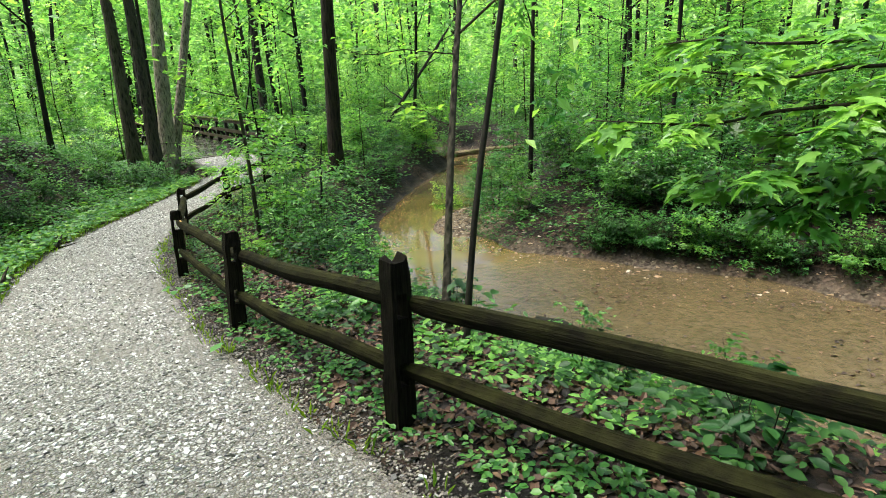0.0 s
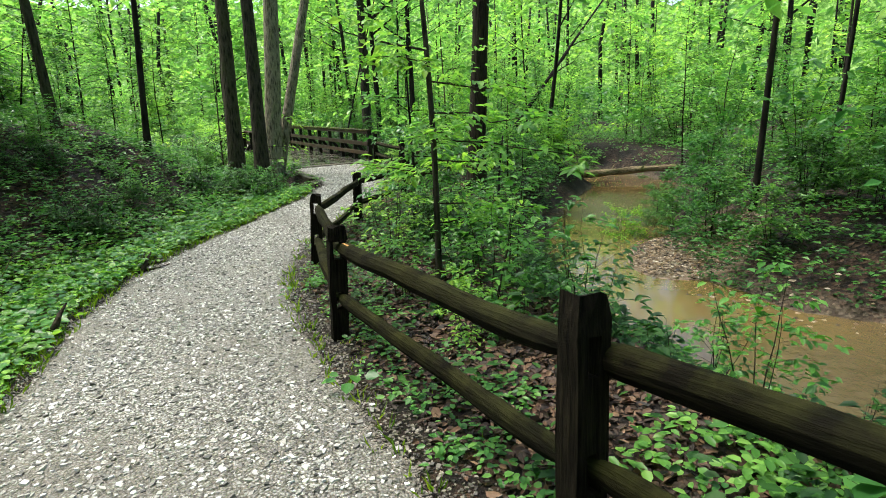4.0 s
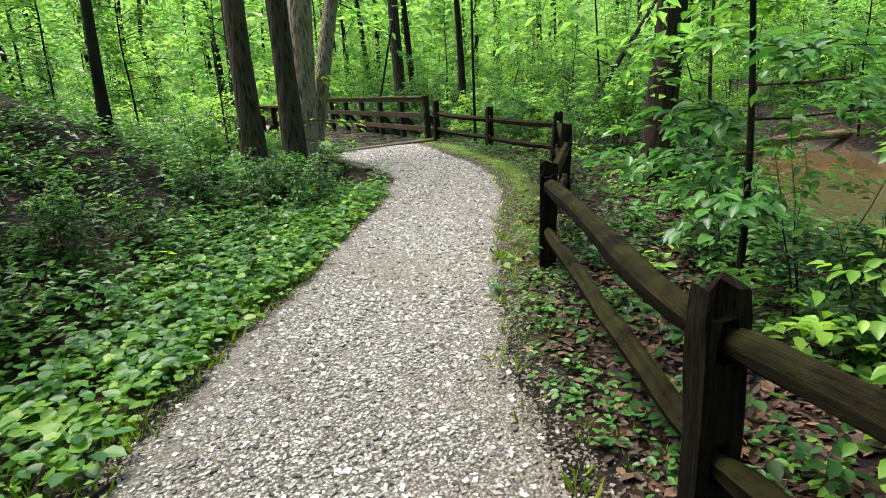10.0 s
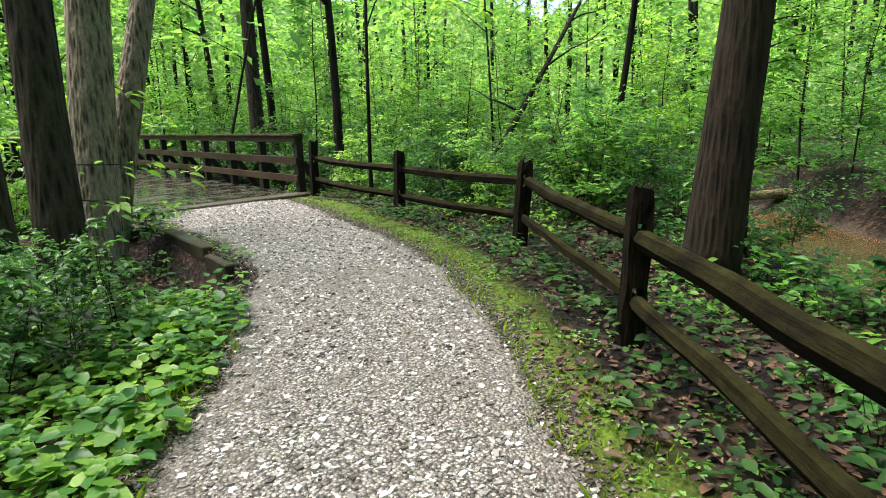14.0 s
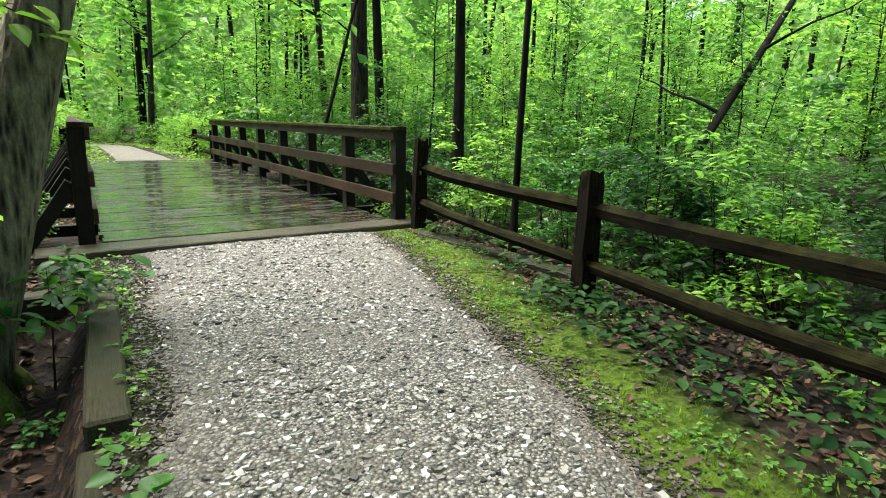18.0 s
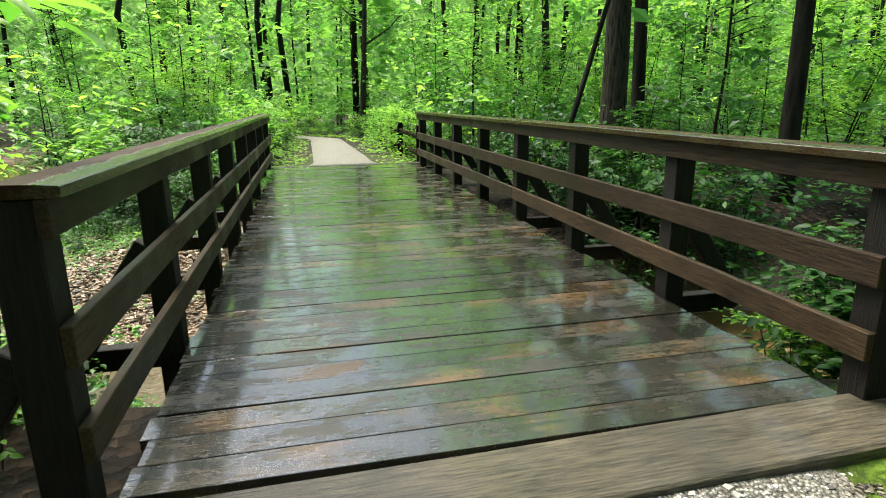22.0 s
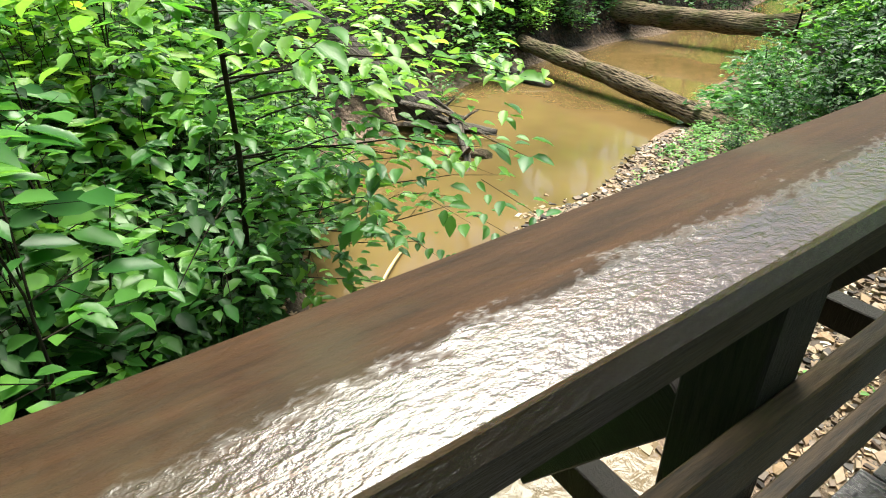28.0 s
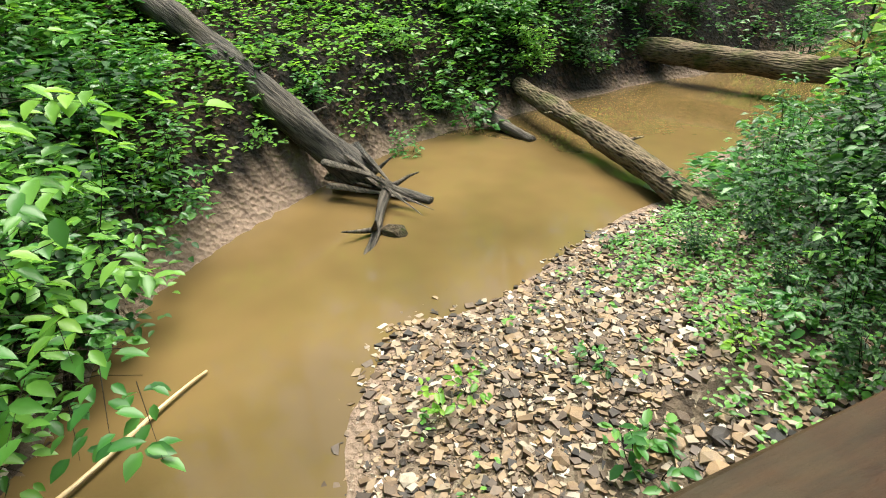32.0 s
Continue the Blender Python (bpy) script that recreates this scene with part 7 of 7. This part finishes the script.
pebbles("creek_gravel", "wet creek gravel along the far shore", x, y, np.maximum(land(x, y), water_z(y) - 0.01), 0.012 + 0.04 * rng.random(len(x)) ** 2.5, STONE, 6, 0.5)


# stones breaking the surface of the riffle under the bridge
x, y = scatter(900, 1.6, 7.2, 25.2, 27.0, lambda x, y: np.where((creek_gap(x, y) < -0.05) & (creek_gap(x, y) > -0.75), smooth(1.8, 2.8, x) * 0.5, 0))
pebbles("riffle_stones", "wet stones breaking the surface of the riffle", x, y, water_z(y) - 0.006, 0.012 + 0.022 * rng.random(len(x)) ** 2, STONE, 9, 0.5)


def cobble(seed, flat):
    bm = bmesh.new()
    bmesh.ops.create_icosphere(bm, subdivisions=1, radius=1.0)
    g = random.Random(seed)
    k = (g.uniform(0.75, 1.3), g.uniform(0.6, 1.0), flat)
    for v in bm.verts:
        n = noise.noise(v.co * 1.3 + Vector((seed * 2.1, 0, 0)))
        v.co *= 1 + 0.45 * n
        v.co = Vector((v.co.x * k[0], v.co.y * k[1], max(v.co.z, -0.6) * k[2]))
    m = bpy.data.meshes.new("cobble")
    bm.to_mesh(m)
    bm.free()
    m.materials.append(STONE)
    return m


bar = thing("gravel_bar", (2.6, 28.4, -1.0), "bar of angular tan and grey cobbles beside the creek", "gravel bar")
bpy.context.view_layer.update()
COBBLES = [cobble(i, 0.35 + 0.04 * (i % 6)) for i in range(14)]
rnd = random.Random(8)
placed = tries = 0
while placed < 290 and tries < 9000:
    tries += 1
    x, y = rnd.uniform(0.9, 4.8), rnd.uniform(26.0, 30.8)
    if float(creek_gap(np.array([x]), np.array([y]))[0]) < 0.4 or rnd.random() < 0.4 * (y - 26) / 5:
        continue
    ob = new("cobble", COBBLES[placed % 14])
    ob.parent = bar
    s = 0.028 + 0.042 * rnd.random() ** 2
    ob.matrix_world = Matrix.Translation((x, y, land_at(x, y) + s * 0.12)) @ Matrix.Rotation(rnd.uniform(0, 6.3), 4, "Z") @ Matrix.Rotation(rnd.uniform(-0.3, 0.3), 4, "X") @ Matrix.Diagonal((s, s, s, 1))
    placed += 1

# small plants on the bar
for i, (x, y, k, p) in enumerate(((2.21, 28.23, 0.8, 1), (2.49, 28.98, 0.75, 3), (3.22, 28.76, 0.8, 0), (2.93, 29.62, 0.6, 1), (1.1, 30.3, 0.6, 3), (2.9, 29.9, 0.7, 0), (2.2, 30.2, 0.6, 3))):
    put(HERBS[p], USED, x, y, i * 1.3, k)
n = tries = 0
rnd = random.Random(9)
while n < 230 and tries < 5000:
    tries += 1
    x, y = rnd.uniform(-3, 9), rnd.uniform(-2, 22)
    p = off_path(x, y)
    if p < 0.25 or p > 3.2 or far_from_stream(x, y) < 0.3:
        continue
    right = x > np.interp(y, RIGHT_EDGE[:, 1], RIGHT_EDGE[:, 0])
    if right and p < 0.6:
        continue
    put(HERBS[rnd.randrange(4)], USED, x, y, rnd.uniform(0, 6.3), rnd.uniform(0.6, 1.1) * (0.75 if p < 0.8 else 1.1))
    n += 1

# ---- fallen logs and driftwood ----


def fallen_log(name, a, b, r0, r1, mat, label, seed, bend=0.08, stubs=2):
    t = thing(name, ((a[0] + b[0]) / 2, (a[1] + b[1]) / 2, (a[2] + b[2]) / 2), label, "log")
    o = Vector(t.location)
    a, b = Vector(a) - o, Vector(b) - o
    d = b - a
    turn = d.to_track_quat("X", "Z").to_matrix().to_4x4()
    half = d.length / 2
    pts = [(-half + 2 * half * i / 39, bend * math.sin(i * 0.18 + seed), bend * 0.6 * math.sin(i * 0.12 + seed * 2)) for i in range(40)]
    v, f = tube(pts, [(r0 + (r1 - r0) * i / 39) * (1 + 0.1 * noise.noise((i * 0.35, seed, 0))) for i in range(40)], 16, 0.4, seed)
    trunk = part("trunk", nmesh("trunk", v, f, mat, True), None, t)
    trunk.matrix_basis = turn
    rnd = random.Random(seed)
    for n in range(stubs):
        x = rnd.uniform(-0.7, 0.7) * half
        an = rnd.uniform(0, 6.3)
        e = Vector((x + 0.2, math.cos(an) * (r0 + 0.22), abs(math.sin(an)) * (r0 + 0.2)))
        v, f = tube(wander((x, 0, 0), e, 4, 0.03, seed + n), [0.035, 0.03, 0.02, 0.008], 6, 0.2, seed)
        s = part("broken_branch", nmesh("broken_branch", v, f, mat, True), None, t)
        s.matrix_basis = turn
    return t


fallen_log("fallen_log", (-3.5, 32.08, -0.7), (1.25, 31.38, -0.93), 0.12, 0.155, LOG_WOOD, "mossy fallen log lying across the pool", 3, 0.05, 3)
fallen_log("fallen_log", (-7.2, 34.2, -0.5), (-0.4, 36.2, -0.6), 0.2, 0.2, LOG_WOOD, "long grey fallen log bridging the creek", 4, 0.06, 2)
fallen_log("fallen_log", (-4.25, 30.95, -0.72), (-1.96, 31.42, -1.1), 0.11, 0.07, GREY_LOG, "short bleached log sliding into the pool", 5, 0.02, 1)
fallen_log("fallen_log", (-3.6, 26.9, 1.15), (-1.5, 28.9, -0.95), 0.16, 0.2, GREY_LOG, "split grey log leaning down the bank into the pool", 6, 0.05, 2)
fallen_log("fallen_log", (-1.95, 28.6, -0.9), (-0.75, 29.35, -1.06), 0.13, 0.04, GREY_LOG, "splintered end of a dead trunk in the water", 7, 0.03, 3)
# splinters at the torn end of the split trunk
torn = thing("splintered_wood", (-1.5, 28.9, -0.95), "torn grey splinters of a dead trunk at the water", "log")
rnd = random.Random(31)
for n in range(7):
    e = Vector((rnd.uniform(0.35, 1.15), rnd.uniform(0.05, 0.5), rnd.uniform(-0.14, 0.16)))
    st = Vector((rnd.uniform(-0.6, 0.0), rnd.uniform(-0.5, 0.0), rnd.uniform(0.0, 0.4)))
    v, f = tube(wander(st, e, 6, 0.04, n), [0.06, 0.055, 0.045, 0.03, 0.018, 0.004], 6, 0.5, n, flat=0.5)
    part("splinter", nmesh("splinter", v, f, GREY_LOG, False), None, torn)
fallen_log("driftwood_stick", (2.3, 25.55, -1.0), (1.08, 26.92, -1.07), 0.02, 0.011, PALE_STICK, "pale bare stick lying in the creek", 8, 0.02, 0)
fallen_log("fallen_log", (14.2, 18.9, -0.7), (18.0, 16.6, -0.55), 0.13, 0.1, LOG_WOOD, "dark log across the creek", 9, 0.05, 2)
fallen_log("dead_branch", (-0.95, 28.95, -0.95), (0.1, 28.32, -1.12), 0.055, 0.03, GREY_LOG, "dead branch sticking out of the pool", 10, 0.02, 2)
lump = cobble(91, 0.45)
lump.materials.clear()
lump.materials.append(LOG_WOOD)
ob = tagged(part("mossy_stone", lump, None, None), "round mossy lump in the shallow pool", "stone")
ob.matrix_world = pose(-0.28, 28.78, -1.08, 0, 0, 40) @ Matrix.Diagonal((0.2, 0.17, 0.22, 1))
# dark stump at the edge of the water
stump = thing("tree_stump", (4.0, 2.95, land_at(4.0, 2.95)), "dark rotten stump at the edge of the creek", "stump")
v, f = tube([(0, 0, -0.2), (0, 0, 0.05), (0.02, 0, 0.25), (0.03, 0.02, 0.42), (0.05, 0.02, 0.5)], [0.36, 0.32, 0.26, 0.25, 0.18], 14, 0.5, 5)
part("trunk", nmesh("trunk", v, f, BARK_DARK, True), None, stump)
for n in range(4):
    a = n * 1.6 + 0.4
    v, f = tube(wander((0.15 * math.cos(a), 0.15 * math.sin(a), 0.1), (0.6 * math.cos(a), 0.6 * math.sin(a), -0.12), 5, 0.05, n), [0.09, 0.075, 0.06, 0.04, 0.02], 7, 0.3, n)
    part("root", nmesh("root", v, f, BARK_DARK, True), None, stump)
# sticks beside the path and dead twigs on the bank
for x, y, a, l in ((-0.15, 11.3, 25, 0.62), (-0.05, 11.0, 32, 0.5), (-1.0, 8.6, 70, 0.5)):
    z = land_at(x, y) + 0.02
    c, s = math.cos(radians(a)) * l / 2, math.sin(radians(a)) * l / 2
    fallen_log("fallen_stick", (x - c, y - s, z), (x + c, y + s, z), 0.018, 0.01, TWIG, "dead stick at the edge of the path", int(a), 0.01, 1)
rnd = random.Random(21)
wood = []
for n in range(260):
    x, y = rnd.uniform(-4.5, 0.3), rnd.uniform(8.5, 15.5)
    if on_hill(x, y) < 0.2 or on_hill(x, y) > 3.2:
        continue
    z = land_at(x, y)
    b = Vector((x + rnd.uniform(-0.7, 0.7), y + rnd.uniform(-0.7, 0.7), z + rnd.uniform(0.0, 0.45)))
    wood.append(tube(wander((x, y, z - 0.02), b, 6, 0.16, n), [0.009, 0.008, 0.007, 0.006, 0.005, 0.003], 4, 0, n))
v, f = joined(wood)
tagged(new("dead_vines", nmesh("dead_vines", v, f, VINE, True)), "tangle of dead vines on the shaded bank", "vines", kind="stuff")
